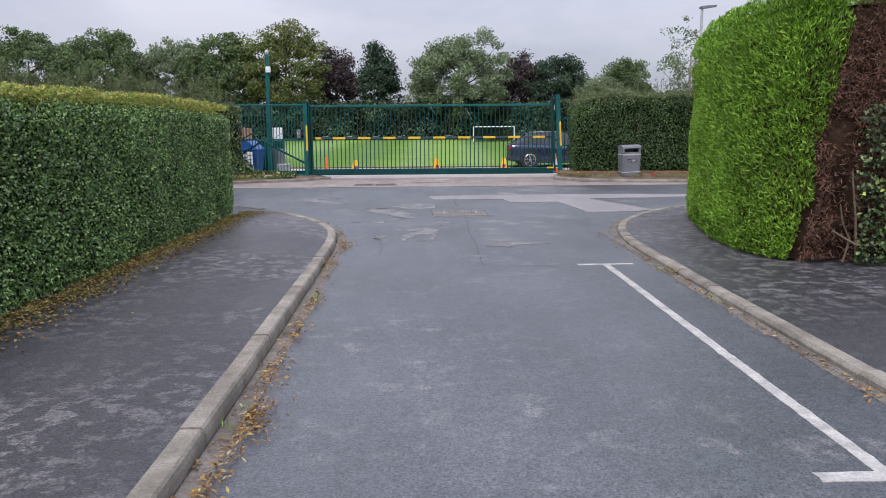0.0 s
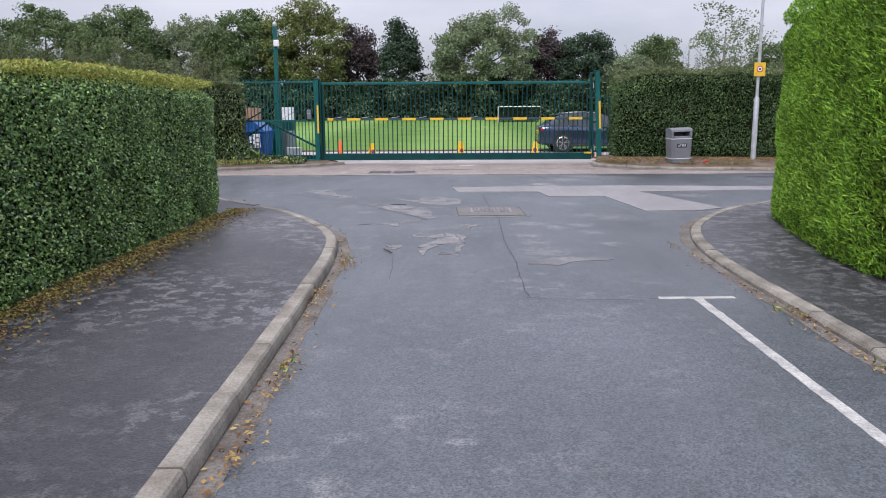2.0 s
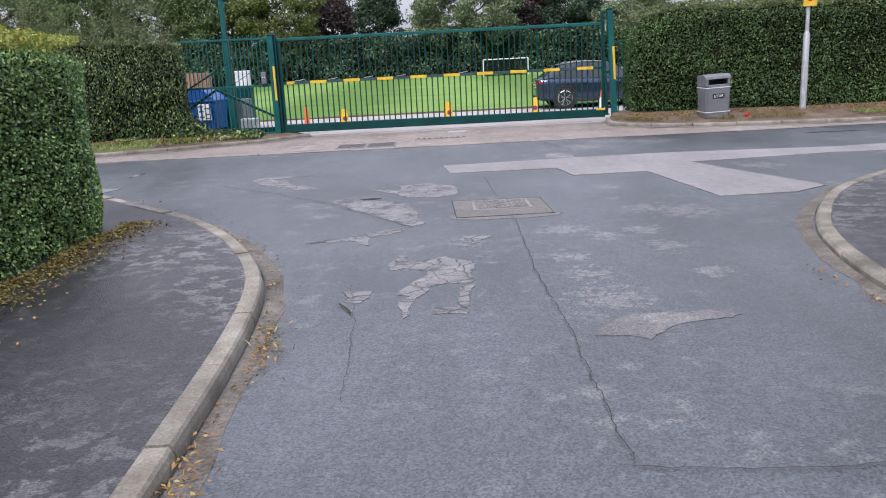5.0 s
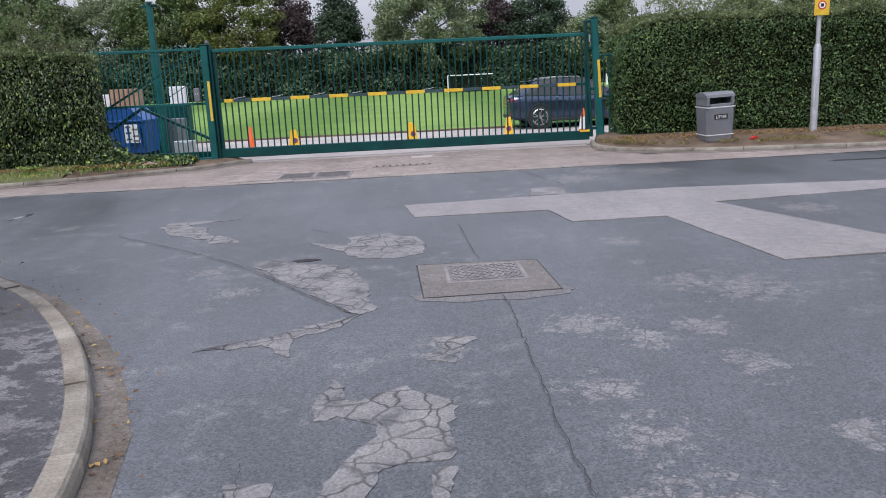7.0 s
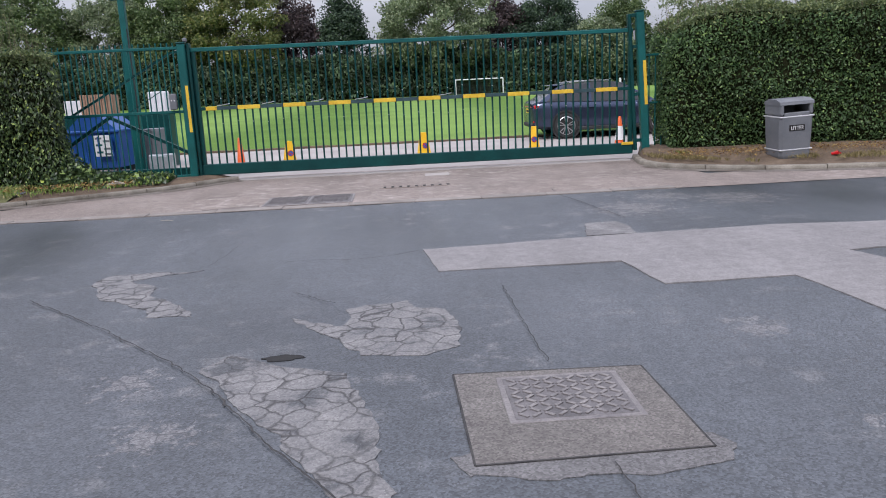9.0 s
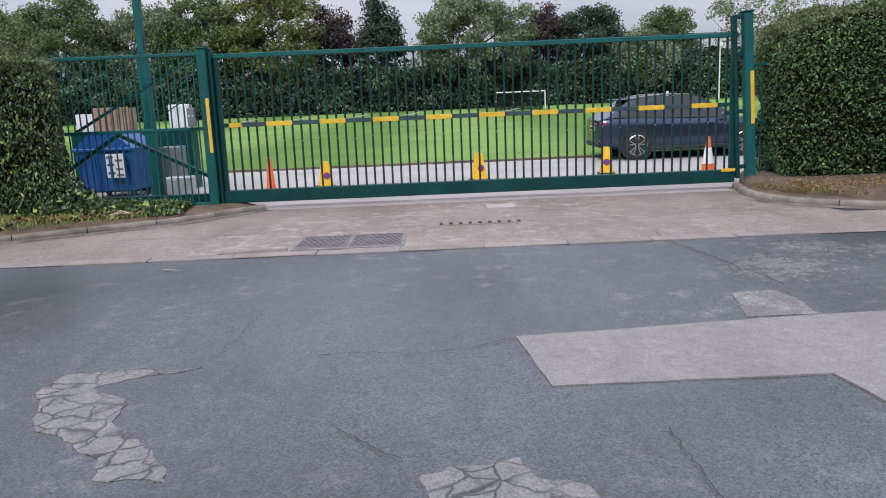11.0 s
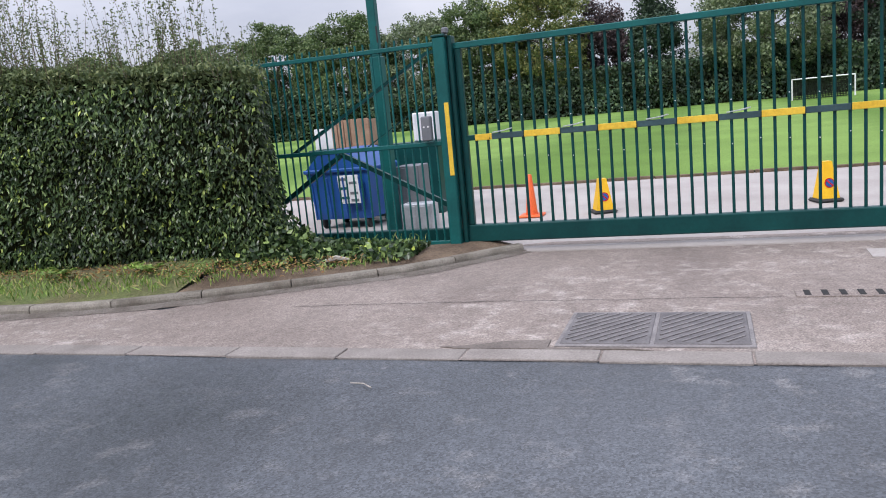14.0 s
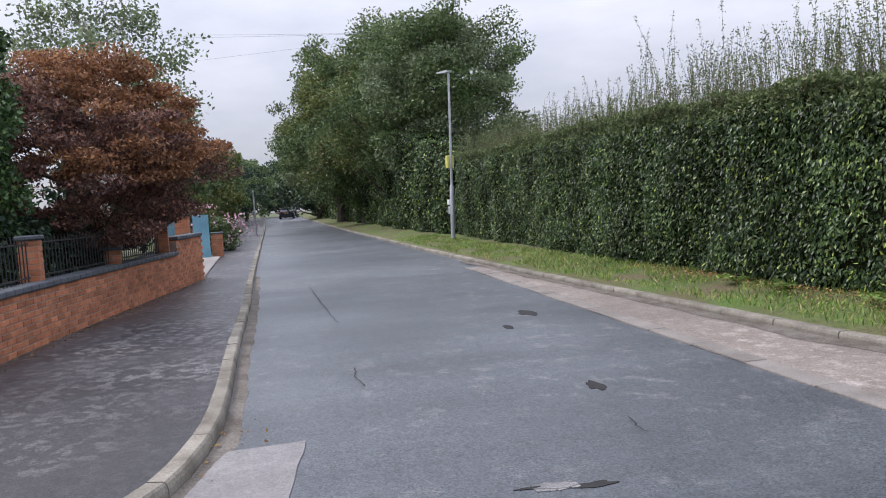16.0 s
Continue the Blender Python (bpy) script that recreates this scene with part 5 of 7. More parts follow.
tree("cypress_tree", "narrow dark green cypress behind the railings", -12.5, 14.1, 0.1, 6.2, 0.66, 0.2, L_BEECH, 150, 170, 0.10, 0.27, seed=73, rag=0.1, shape=1.6, trunk_r=0.08)
for i, (tx, ty, th, tr, mt) in enumerate([(-38, 12.2, 5.2, 2.6, L_TREE), (-47, 12.4, 6.0, 3.0, L_TREE_YEL), (-57, 11.8, 6.6, 3.2, L_TREE), (-70, 11.2, 7.2, 3.6, L_TREE), (-88, 10.2, 8.0, 4.2, L_TREE), (-105, 9.5, 8.0, 4.2, L_DARK), (-33, 11.5, 5.0, 2.2, L_DARK), (-78, 12.6, 7.0, 3.4, L_DARK), (-120, 11.5, 9.0, 5.0, L_TREE), (-97, 12.6, 8.0, 3.6, L_TREE)]):
    tree("garden_tree", "rounded green garden tree beside the pavement", tx, ty, gz(tx), th, tr, 0.5, mt, 90, 80, 0.26, 0.65, seed=80 + i, trunk_r=0.14, group="garden trees along the road")
for i, (bx, by, bh) in enumerate([(-31.5, 15.6, 1.5), (-35, 15.4, 1.3), (-33, 14.6, 1.9)]):
    b = tree("flowering_bush", "garden bush with small pink blooms", bx, by, gz(bx), bh, 0.8, 0.1, L_TREE, 40, 70, 0.1, 0.25, seed=90 + i, trunk_r=0.05, group="flowering bushes by the gate")
    C = [(random.gauss(0, 0.45), random.gauss(0, 0.45) + 0.2, random.uniform(0.4, bh)) for _ in range(160)]
    part("bloom", leaf_mesh("bloom", M_PINK, C, [(0.5, 0.5, 0.3)] * len(C), 0.12, 0.11, 0.6), None, b, "small pink blooms")["kind"] = "stuff"

# ---- street furniture ----


def litter_bin():
    m = pose(6.38, 24.0, 0.13, 1.5, -2.0, 4) @ Matrix.Diagonal((0.86, 1.0, 1.0, 1))
    b = thing("litter_bin", "grey plastic litter bin with silver bands", "litter bin", m)
    body = Shape()
    rows = [(0.29, 0.22, 0.0), (0.31, 0.235, 0.05), (0.325, 0.25, 0.36), (0.335, 0.255, 0.68)]
    vs, fs = [], []

    def ring(a, d, z, c=0.05):
        return [(-a + c, -d, z), (a - c, -d, z), (a, -d + c, z), (a, d - c, z), (a - c, d, z), (-a + c, d, z), (-a, d - c, z), (-a, -d + c, z)]
    for a, d, z in rows:
        vs += ring(a, d, z)
    for j in range(len(rows) - 1):
        for i in range(8):
            fs.append((j * 8 + i, j * 8 + (i + 1) % 8, (j + 1) * 8 + (i + 1) % 8, (j + 1) * 8 + i))
    fs += [tuple(range(8))[::-1], tuple(range(24, 32))]
    part("body", body.add(vs, fs), M_BIN, b)
    part("base", Shape().box(-0.28, -0.21, -0.03, 0.28, 0.21, 0.0, 0.01), M_RUBBER, b)
    hood = Shape()
    hood.box(-0.325, -0.25, 0.70, -0.25, 0.25, 0.90, 0.02).box(0.25, -0.25, 0.70, 0.325, 0.25, 0.90, 0.02).box(-0.25, 0.19, 0.70, 0.25, 0.25, 0.90, 0.01)
    hood.prism([(-0.25, 0.865), (-0.235, 0.915), (-0.12, 0.955), (0.12, 0.955), (0.235, 0.915), (0.25, 0.865)], "x", -0.335, 0.335)
    hood.box(-0.25, -0.25, 0.685, 0.25, -0.215, 0.745, 0.01)
    part("hood", hood, M_BIN, b, "grey hood with a slot opening")
    part("liner", Shape().box(-0.25, -0.2, 0.60, 0.25, 0.18, 0.72), M_DARK, b, "dark inner liner")
    for z in (0.665, 0.135):
        k = 0.335 if z > 0.3 else 0.318
        d = 0.256 if z > 0.3 else 0.243
        part("band", Shape().box(-k - 0.004, -d - 0.004, z, k + 0.004, d + 0.004, z + 0.022, 0.006), M_BAND, b, "silver band")
    part("sign_plate", Shape().box(-0.155, -0.262, 0.45, 0.155, -0.248, 0.545, 0.004), M_DARK, b, "dark nameplate")
    txt = bpy.data.curves.new("lettering", "FONT")
    txt.body, txt.size, txt.align_x, txt.extrude = "LITTER", 0.083, "CENTER", 0.001
    txt.materials.append(M_WHITE)
    o = new("lettering", txt)
    o.parent = b
    o.matrix_basis = pose(0, -0.2645, 0.468, 90, 0, 0)
    tagged(o, "white raised lettering")
    return b


litter_bin()


def street_lamp(x, y, z, h, arm, turn, label, plate, lean=0.0):
    lp = thing("street_lamp", label, "street lamp", pose(x, y, z, lean, 0, turn), "street lamps")
    part("base_column", Shape().tube([(0, 0, -0.2), (0, 0, h * 0.33), (0, 0, h * 0.345)], [0.07, 0.07, 0.045], 14), M_ZINC, lp, smooth=True)
    part("column", Shape().tube([(0, 0, h * 0.34), (0, 0, h - 0.02)], [0.043, 0.036], 12), M_ZINC, lp, smooth=True)
    part("access_door", Shape().box(-0.035, -0.078, 0.45, 0.035, -0.066, 0.95, 0.004), M_ZINC, lp)
    head = Shape().prism([(-0.05, h - 0.03), (0.10, h - 0.02), (arm, h + 0.03), (arm, h + 0.07), (0.05, h + 0.05), (-0.06, h + 0.03)], "y", -0.09, 0.09)
    part("lantern", head, M_BIN if plate == "sign" else M_ZINC, lp, "flat lantern head")
    return lp


lp = street_lamp(8.5, 24.25, 0.2, 4.95, 0.42, 0, "grey galvanised street lamp with a yellow sign in the verge", "sign")
part("sign", Shape().box(-0.15, -0.085, 2.24, 0.15, -0.078, 2.60, 0.003), M_YELLOW, lp, "yellow square warning sign")
part("sign_mark", Shape().lathe([(0.085, 0), (0.085, 0.002)], 20, pose(0, -0.086, 2.43, 90)), M_TAIL, lp, "red ring on the sign")
part("sign_mark", Shape().lathe([(0.062, 0), (0.062, 0.002)], 20, pose(0, -0.0885, 2.43, 90)), M_WHITE, lp, "white disc on the sign")
part("sign_bar", Shape().box(-0.03, -0.0925, 2.40, 0.03, -0.0906, 2.46), M_DARK, lp, "dark pictogram bar")
lp = street_lamp(-26.0, 23.4, gz(-26) + 0.08, 5.55, 0.62, 200, "tall grey street lamp leaning slightly beside the ivy hedge", "", 2.3)
part("sign", Shape().box(0.02, -0.12, 2.45, 0.16, 0.12, 2.85, 0.004), M_LIME, lp, "small yellow plate")
part("cable_box", Shape().box(0.03, -0.09, 1.25, 0.17, 0.09, 1.42, 0.01), M_WHITE, lp, "pale clamp box")
part("cable_box", Shape().box(-0.02, -0.08, 0.95, 0.13, 0.08, 1.2, 0.01), M_ZINC, lp, "grey clamp box")

pl = thing("utility_pole", "brown wooden utility pole rising through the trees", "utility pole", pose(-41.0, 25.4, gz(-41)))
part("shaft", Shape().tube([(0, 0, -0.3), (0, 0, 10.4)], [0.15, 0.11], 12), M_POLE, pl, smooth=True)
part("cross_arm", Shape().box(-0.5, -0.05, 10.0, 0.5, 0.05, 10.1, 0.01), M_POLE, pl)
for i, (ex, ey, ez) in enumerate([(-26, -6, 8.0), (-21, -8, 6.6), (-36, -4, 7.0)]):
    a, e = Vector((-41.0, 25.4, gz(-41) + 10.1)), Vector((ex, ey, ez))
    pts = [a.lerp(e, t / 12) - Vector((0, 0, 1.2 * (t / 12) * (1 - t / 12))) for t in range(13)]
    tagged(part("overhead_wire", Shape().tube(pts, 0.0045, 5, False), M_BIN), "thin dark overhead wire from the pole", "overhead wire", "overhead wires")

cp = thing("camera_mast", "green square mast with a floodlight and camera", "mast", pose(-5.25, 27.6, 0))
part("shaft", Shape().box(-0.085, -0.085, -0.1, 0.085, 0.085, 2.5, 0.012), M_GREEN, cp)
part("upper_shaft", Shape().box(-0.06, -0.06, 2.5, 0.06, 0.06, 4.15, 0.01), M_GREEN, cp)
part("floodlight", Shape().box(-0.03, -0.16, 3.55, 0.13, -0.06, 3.75, 0.015), M_WHITE, cp, "white floodlight")
part("bracket", Shape().box(-0.2, -0.03, 3.45, 0.2, 0.03, 3.50, 0.005), M_GREEN_D, cp)
part("camera_head", Shape().lathe([(0.02, 4.15), (0.06, 4.18), (0.07, 4.24), (0.05, 4.3), (0.01, 4.32)], 16), M_ZINC, cp, "small domed camera")
part("cable", Shape().tube([(0.07, -0.09, 0.4), (0.09, -0.1, 1.6), (0.07, -0.09, 2.9)], 0.012, 6), M_RUBBER, cp)


def traffic_cone(x, y, h, kind, label, turn=0):
    c = thing("traffic_cone", label, "traffic cone", pose(x, y, 0.005, 0, 0, turn), "traffic cones inside the gate")
    if kind == "yellow":  # tall sign-cone with flat faces and a round symbol on each
        a, b, s = 0.125, 0.055, Shape()
        vs = [(-a, -a, 0.05), (a, -a, 0.05), (a, a, 0.05), (-a, a, 0.05), (-b, -b, h), (b, -b, h), (b, b, h), (-b, b, h)]
        part("cone", s.add(vs, [(0, 1, 5, 4), (1, 2, 6, 5), (2, 3, 7, 6), (3, 0, 4, 7), (4, 5, 6, 7), (3, 2, 1, 0)]), M_CYEL, c)
        part("base", Shape().box(-0.17, -0.17, 0, 0.17, 0.17, 0.05, 0.02), M_RUBBER, c, "black rubber base")
        tilt = math.degrees(math.atan((a - b) / (h - 0.05)))
        for r, mt, d in ((0.066, M_TAIL, 0.0), (0.052, M_BLUE, 0.003)):
            part("symbol", Shape().lathe([(r, 0), (r, 0.003)], 20, pose(0, -0.098 - d, 0.05 + (h - 0.05) * 0.42, 90 - tilt)), mt, c, "round blue and red symbol")
        part("symbol_bar", Shape().box(-0.008, -0.055, 0.0, 0.008, 0.055, 0.002, m=pose(0, -0.106, 0.05 + (h - 0.05) * 0.42, 90 - tilt) @ pose(0, 0, 0, 0, 0, 45)), M_TAIL, c)
    else:
        part("base", Shape().box(-0.18, -0.18, 0, 0.18, 0.18, 0.035, 0.015), M_ORANGE if kind == "orange" else M_RUBBER, c)
        part("cone", Shape().lathe([(0.135, 0.03), (0.12, 0.07), (0.028, h - 0.01), (0.02, h)] if kind == "banded" else [(0.10, 0.03), (0.088, 0.06), (0.034, h - 0.01), (0.026, h)], 20), M_ORANGE, c, smooth=True)
        if kind == "banded":
            def rad(z):
                return 0.12 + (0.028 - 0.12) * (z - 0.07) / (h - 0.08) + 0.003
            z0, z1 = h * 0.27, h * 0.70
            part("band", Shape().lathe([(rad(z0), z0), (rad(z1), z1)], 20, close=False), M_WHITE, c, "white reflective sleeve", smooth=True)
    return c


traffic_cone(-3.47, 28.7, 0.63, "orange", "plain orange traffic cone on the driveway")
traffic_cone(-2.42, 28.75, 0.50, "yellow", "yellow parking cone with a round symbol", 22)
traffic_cone(0.53, 28.8, 0.54, "yellow", "yellow parking cone with a round symbol", 18)
traffic_cone(3.03, 29.0, 0.54, "yellow", "yellow parking cone with a round symbol", -8)
traffic_cone(4.83, 28.45, 0.70, "banded", "orange traffic cone with a white band")
tagged(part("orange_scrap", Shape().box(5.35, 26.6, 0.02, 5.75, 26.9, 0.09, 0.02), M_ORANGE), "flat orange plastic scrap by the hedge", "plastic scrap")
tagged(part("red_wrapper", Shape().tube([(6.98, 23.75, 0.17), (7.06, 23.72, 0.19), (7.14, 23.76, 0.17)], [0.02, 0.035, 0.015], 6), M_TAIL), "crumpled red wrapper on the earth", "litter")


def waste_container():
    w = thing("waste_container", "blue plastic wheeled waste container with a paper notice", "waste container", pose(-6.36, 28.75, 0.0, 0, 0, -4) @ Matrix.Diagonal((0.88, 1.0, 1.0, 1)))
    body = Shape()
    lo, hi = (0.55, 0.42, 0.16), (0.63, 0.52, 0.92)
    vs = [(sx * a, sy * d, z) for a, d, z in (lo, hi) for sx, sy in ((-1, -1), (1, -1), (1, 1), (-1, 1))]
    part("body", body.add(vs, [(3, 2, 1, 0), (4, 5, 6, 7), (0, 1, 5, 4), (1, 2, 6, 5), (2, 3, 7, 6), (3, 0, 4, 7)]), M_BLUE, w)
    part("rim", Shape().box(-0.66, -0.56, 0.90, 0.66, 0.56, 0.96, 0.015), M_BLUE, w)
    part("lid", Shape().prism([(-0.62, 0.96), (-0.28, 1.22), (-0.2, 1.25), (0.18, 1.25), (0.26, 1.22), (0.60, 0.96)], "y", -0.52, 0.54), M_BLUE, w)
    for i in range(4):
        part("rib", Shape().box(-0.5 + i * 0.32, -0.53, 0.22, -0.47 + i * 0.32, -0.49, 0.88, 0.008, m=pose(0, 0, 0, 5)), M_BLUE, w)
    part("notice", Shape().box(0.05, -0.512, 0.46, 0.46, -0.498, 0.90, 0.002, m=pose(0, 0, 0, 5)), M_WHITE, w, "white paper notices with dark and green print")
    for i, (z, mt) in enumerate(((0.82, M_BIN), (0.76, M_BIN), (0.68, M_GREEN), (0.60, M_BIN), (0.53, M_GREEN), (0.49, M_BIN))):
        part("print_bar", Shape().box(0.09 + 0.18 * (i % 2), -0.517, z, 0.24 + 0.18 * (i % 2), -0.513, z + 0.04, m=pose(0, 0, 0, 5)), mt, w)
    for x in (-0.45, 0.45):
        for y in (-0.32, 0.32):
            part("castor", Shape().lathe([(0.09, -0.025), (0.1, -0.015), (0.1, 0.015), (0.09, 0.025)], 16, pose(x, y, 0.1, 0, 90, 0)), M_RUBBER, w)
    return w


waste_container()


def stacked_cabinet(x0, x1, y, d, z1, z0, mt, label, name="steel_cabinet", cat="cabinet"):
    c = thing(name, label, cat, pose((x0 + x1) / 2, y, z0))
    w, h = (x1 - x0) / 2, z1 - z0
    part("body", Shape().box(-w, -d / 2, 0.0, w, d / 2, h, 0.012), mt, c)
    for i in range(2):
        part("door", Shape().box(-w + 0.015 + i * w, -d / 2 - 0.012, 0.03, -0.01 + i * w, -d / 2 - 0.001, h - 0.03, 0.004), mt, c)
    return c


stacked_cabinet(-5.22, -4.87, 28.0, 0.45, 0.95, 0.0, M_BIN, "grey steel cabinet with louvred doors behind the fence")
stacked_cabinet(-5.0, -4.55, 27.45, 0.3, 0.45, 0.0, M_ZINC, "low pale metal box behind the fence", "metal_box", "box")
stacked_cabinet(-7.6, -5.2, 29.9, 0.5, 1.22, 0.0, M_GREEN_D, "dark green low storage unit inside the fence", "storage_unit", "storage unit")
cr = thing("wooden_crate", "brown slatted wooden crate on the storage unit", "crate", pose(-6.75, 29.85, 1.222) @ Matrix.Diagonal((0.85, 1.0, 0.95, 1)))
for i in range(6):
    part("slat", Shape().box(-0.42 + i * 0.142, -0.2, 0.0, -0.42 + i * 0.142 + 0.128, -0.17, 0.5, 0.008), M_TIMBER, cr)
part("back", Shape().box(-0.42, -0.165, 0.0, 0.43, 0.2, 0.48, 0.01), M_TIMBER, cr)
wb = thing("white_box", "white ribbed plastic box on the storage unit", "box", pose(-5.42, 29.85, 1.222))
part("body", Shape().box(-0.2, -0.14, 0.0, 0.2, 0.14, 0.48, 0.015), M_WHITE, wb)
for i in range(5):
    part("rib", Shape().box(-0.17 + i * 0.08, -0.152, 0.02, -0.14 + i * 0.08, -0.138, 0.46, 0.004), M_WHITE, wb)
wb = thing("white_board", "white plastic board standing on the storage unit", "board", pose(-7.3, 29.85, 1.222))
part("panel", Shape().box(-0.24, -0.02, 0.0, 0.24, 0.02, 0.36, 0.006), M_WHITE, wb)

gl = thing("football_goal", "white football goal with a dark net on the field", "football goal", pose(7.35, 83.2, 0.31) @ Matrix.Diagonal((0.88, 1.0, 0.80, 1)))
for x in (-2.45, 2.45):
    part("post", Shape().tube([(x, 0, 0), (x, 0, 1.98)], 0.06, 10), M_WHITE, gl)
part("crossbar", Shape().tube([(-2.45, 0, 1.95), (2.45, 0, 1.95)], 0.06, 10), M_WHITE, gl)
for x in (-2.4, 2.4):
    part("stay", Shape().tube([(x, 0, 1.93), (x, 0.6, 1.9), (x, 1.5, 0.04)], 0.03, 8), M_WHITE, gl)
part("ground_bar", Shape().tube([(-2.4, 1.5, 0.04), (2.4, 1.5, 0.04)], 0.03, 8), M_WHITE, gl)
net = Shape()
for i in range(41):
    x = -2.4 + i * 0.12
    net.tube([(x, 0.02, 1.93), (x, 0.6, 1.88), (x, 1.5, 0.05)], 0.045, 4, False)
for k in range(16):
    t = k / 15
    p, q = (0.6 * t / 0.3, 1.93 - 0.05 * t / 0.3) if t < 0.3 else (0.6 + 0.9 * (t - 0.3) / 0.7, 1.88 - 1.83 * (t - 0.3) / 0.7)
    net.tube([(-2.4, p, q), (2.4, p, q)], 0.045, 4, False)
part("net", net, M_NET, gl, "dark net")["kind"] = "stuff"
fp = thing("field_marker", "short white marker post on the field", "marker post", pose(20.5, 84, 0.3))
part("post", Shape().box(-0.09, -0.09, 0, 0.09, 0.09, 1.1, 0.02), M_WHITE, fp)
fp = thing("floodlight_pole", "slim pale pole at the far side of the field", "pole", pose(28.0, 92, 0.36))
part("shaft", Shape().tube([(0, 0, 0), (0, 0, 5.2)], 0.07, 8), M_WHITE, fp)
part("lamp_head", Shape().box(-0.25, -0.15, 5.1, 0.25, 0.15, 5.5, 0.03), M_WHITE, fp)

hedge("garden_shrubs", "dark dense shrubs behind the garden railings", [(-6.5, 14.5), (-12, 14.65), (-16.8, 15.1), (-16.8, 12.5), (-6.5, 12.5)], 0.4, lambda x, y: 1.45 + 0.25 * noise.noise(Vector((x * 0.9, y, 0))),
      lambda x, y: 0.15, 330, 0.11, 0.07, L_DARK, amp=0.2, freq=1.0, seen=lambda x, y, z, nx, ny: 1.0 if ny > 0.2 or nx > 0.3 else 0.1, top_density=0.5, layers=0.2, soft=0.3)

# ---- the garden wall ----
WALL = smooth_line([(-7.6, 15.02), (-10.3, 15.13), (-12.9, 15.35), (-15.4, 15.64), (-17.3, 15.9), (-19.55, 16.18)], 0.225)


def wall_frame(i):
    a, b = WALL[i], WALL[min(i + 1, len(WALL) - 1)]
    return pose(a[0], a[1], gz(a[0]) + 0.1, 0, 0, math.degrees(math.atan2(b[1] - a[1], b[0] - a[0])))


def wall_high(i):
    return WALL[i][0] < -17.25


wl_ob = thing("garden_wall", "low red brick garden wall with a dark coping", "garden wall")
core = Shape()
for i in range(len(WALL) - 1):
    h = 0.95 if wall_high(i) else 0.68
    core.box(-0.004, -0.105, -0.15, 0.229, 0.105, h, 0, wall_frame(i))
part("mortar_core", core, M_MORTAR, wl_ob, "pale mortar joints")
brick_me = Shape().box(0.004, -0.112, 0.0, 0.219, 0.112, 0.065, 0.005).mesh("brick", M_BRICK)
rest = Shape()
count = 0
for course in range(13):
    for i in range(len(WALL) - 1):
        if course > 8 and not wall_high(i):
            continue
        m = wall_frame(i) @ pose(0.112 * (course % 2), random.uniform(-0.002, 0.002), course * 0.075 + 0.006)
        if WALL[i][0] > -14.9 and count < 300:
            o = part("brick", brick_me, None, wl_ob)
            o.matrix_basis = m
            count += 1
        else:
            rest.box(0.004, -0.112, 0.0, 0.219, 0.112, 0.065, 0, m)
part("farther_bricks", rest, M_BRICKS, wl_ob)["kind"] = "stuff"
for i in range(len(WALL) - 1):
    h = 0.98 if wall_high(i) else 0.685
    part("coping_stone", Shape().box(0.003, -0.15, h, 0.222, 0.15, h + 0.075, 0.012, wall_frame(i)), M_COPING, wl_ob)


def brick_pier(x, y, turn, h, w, label):
    p = thing("brick_pier", label, "brick pier", pose(x, y, gz(x) + 0.1, 0, 0, turn), "brick piers of the garden walls")
    n = int(h / 0.075)
    for k in range(n):
        a = w / 2
        if k % 2:
            part("brick", Shape().box(-a, -a, k * 0.075, a, 0 - 0.004, k * 0.075 + 0.066, 0.004), M_BRICK, p)
            part("brick", Shape().box(-a, 0.004, k * 0.075, a, a, k * 0.075 + 0.066, 0.004), M_BRICK, p)
        else:
            part("brick", Shape().box(-a, -a, k * 0.075, -0.004, a, k * 0.075 + 0.066, 0.004), M_BRICK, p)
            part("brick", Shape().box(0.004, -a, k * 0.075, a, a, k * 0.075 + 0.066, 0.004), M_BRICK, p)
    part("mortar", Shape().box(-w / 2 + 0.006, -w / 2 + 0.006, 0, w / 2 - 0.006, w / 2 - 0.006, n * 0.075), M_MORTAR, p)
    part("cap", Shape().box(-w / 2 - 0.03, -w / 2 - 0.03, n * 0.075, w / 2 + 0.03, w / 2 + 0.03, n * 0.075 + 0.06, 0.015), M_COPING, p, "dark cap stone")
    return p


brick_pier(-11.75, 15.1, 5, 1.34, 0.24, "slim red brick pier rising from the wall")
brick_pier(-14.6, 15.45, 6, 0.98, 0.24, "short red brick pier rising from the wall")
brick_pier(-17.3, 15.78, 7, 1.30, 0.26, "red brick pier beside the high wall end")
brick_pier(-21.0, 15.69, 0, 1.45, 0.32, "red brick gate pier with a pale cap")
brick_pier(-28.0, 15.8, 0, 0.75, 0.34, "low red brick pier beside the blue gate")


def railing(x0, y0, x1, y1):
    length = math.dist((x0, y0), (x1, y1))
    r = thing("railing", "black iron railing on the garden wall", "railing", pose(x0, y0, gz(x0) + 0.86, 0, 0, math.degrees(math.atan2(y1 - y0, x1 - x0))), "railings on the garden wall")
    for z in (0.04, 0.46):
        part("rail", Shape().box(0, -0.012, z, length, 0.012, z + 0.02, 0.003), M_BLACKIRON, r)
    bar = Shape().tube([(0, 0, 0), (0, 0, 0.5), (0, 0, 0.56)], [0.008, 0.008, 0.002], 6).mesh("bar", M_BLACKIRON)
    for k in range(int(length / 0.11)):
        o = part("bar", bar, None, r)
        o.location.x = 0.06 + k * 0.11
    return r


railing(-11.6, 15.12, -7.7, 14.98)
railing(-14.45, 15.43, -11.9, 15.15)
railing(-17.15, 15.75, -14.75, 15.47)


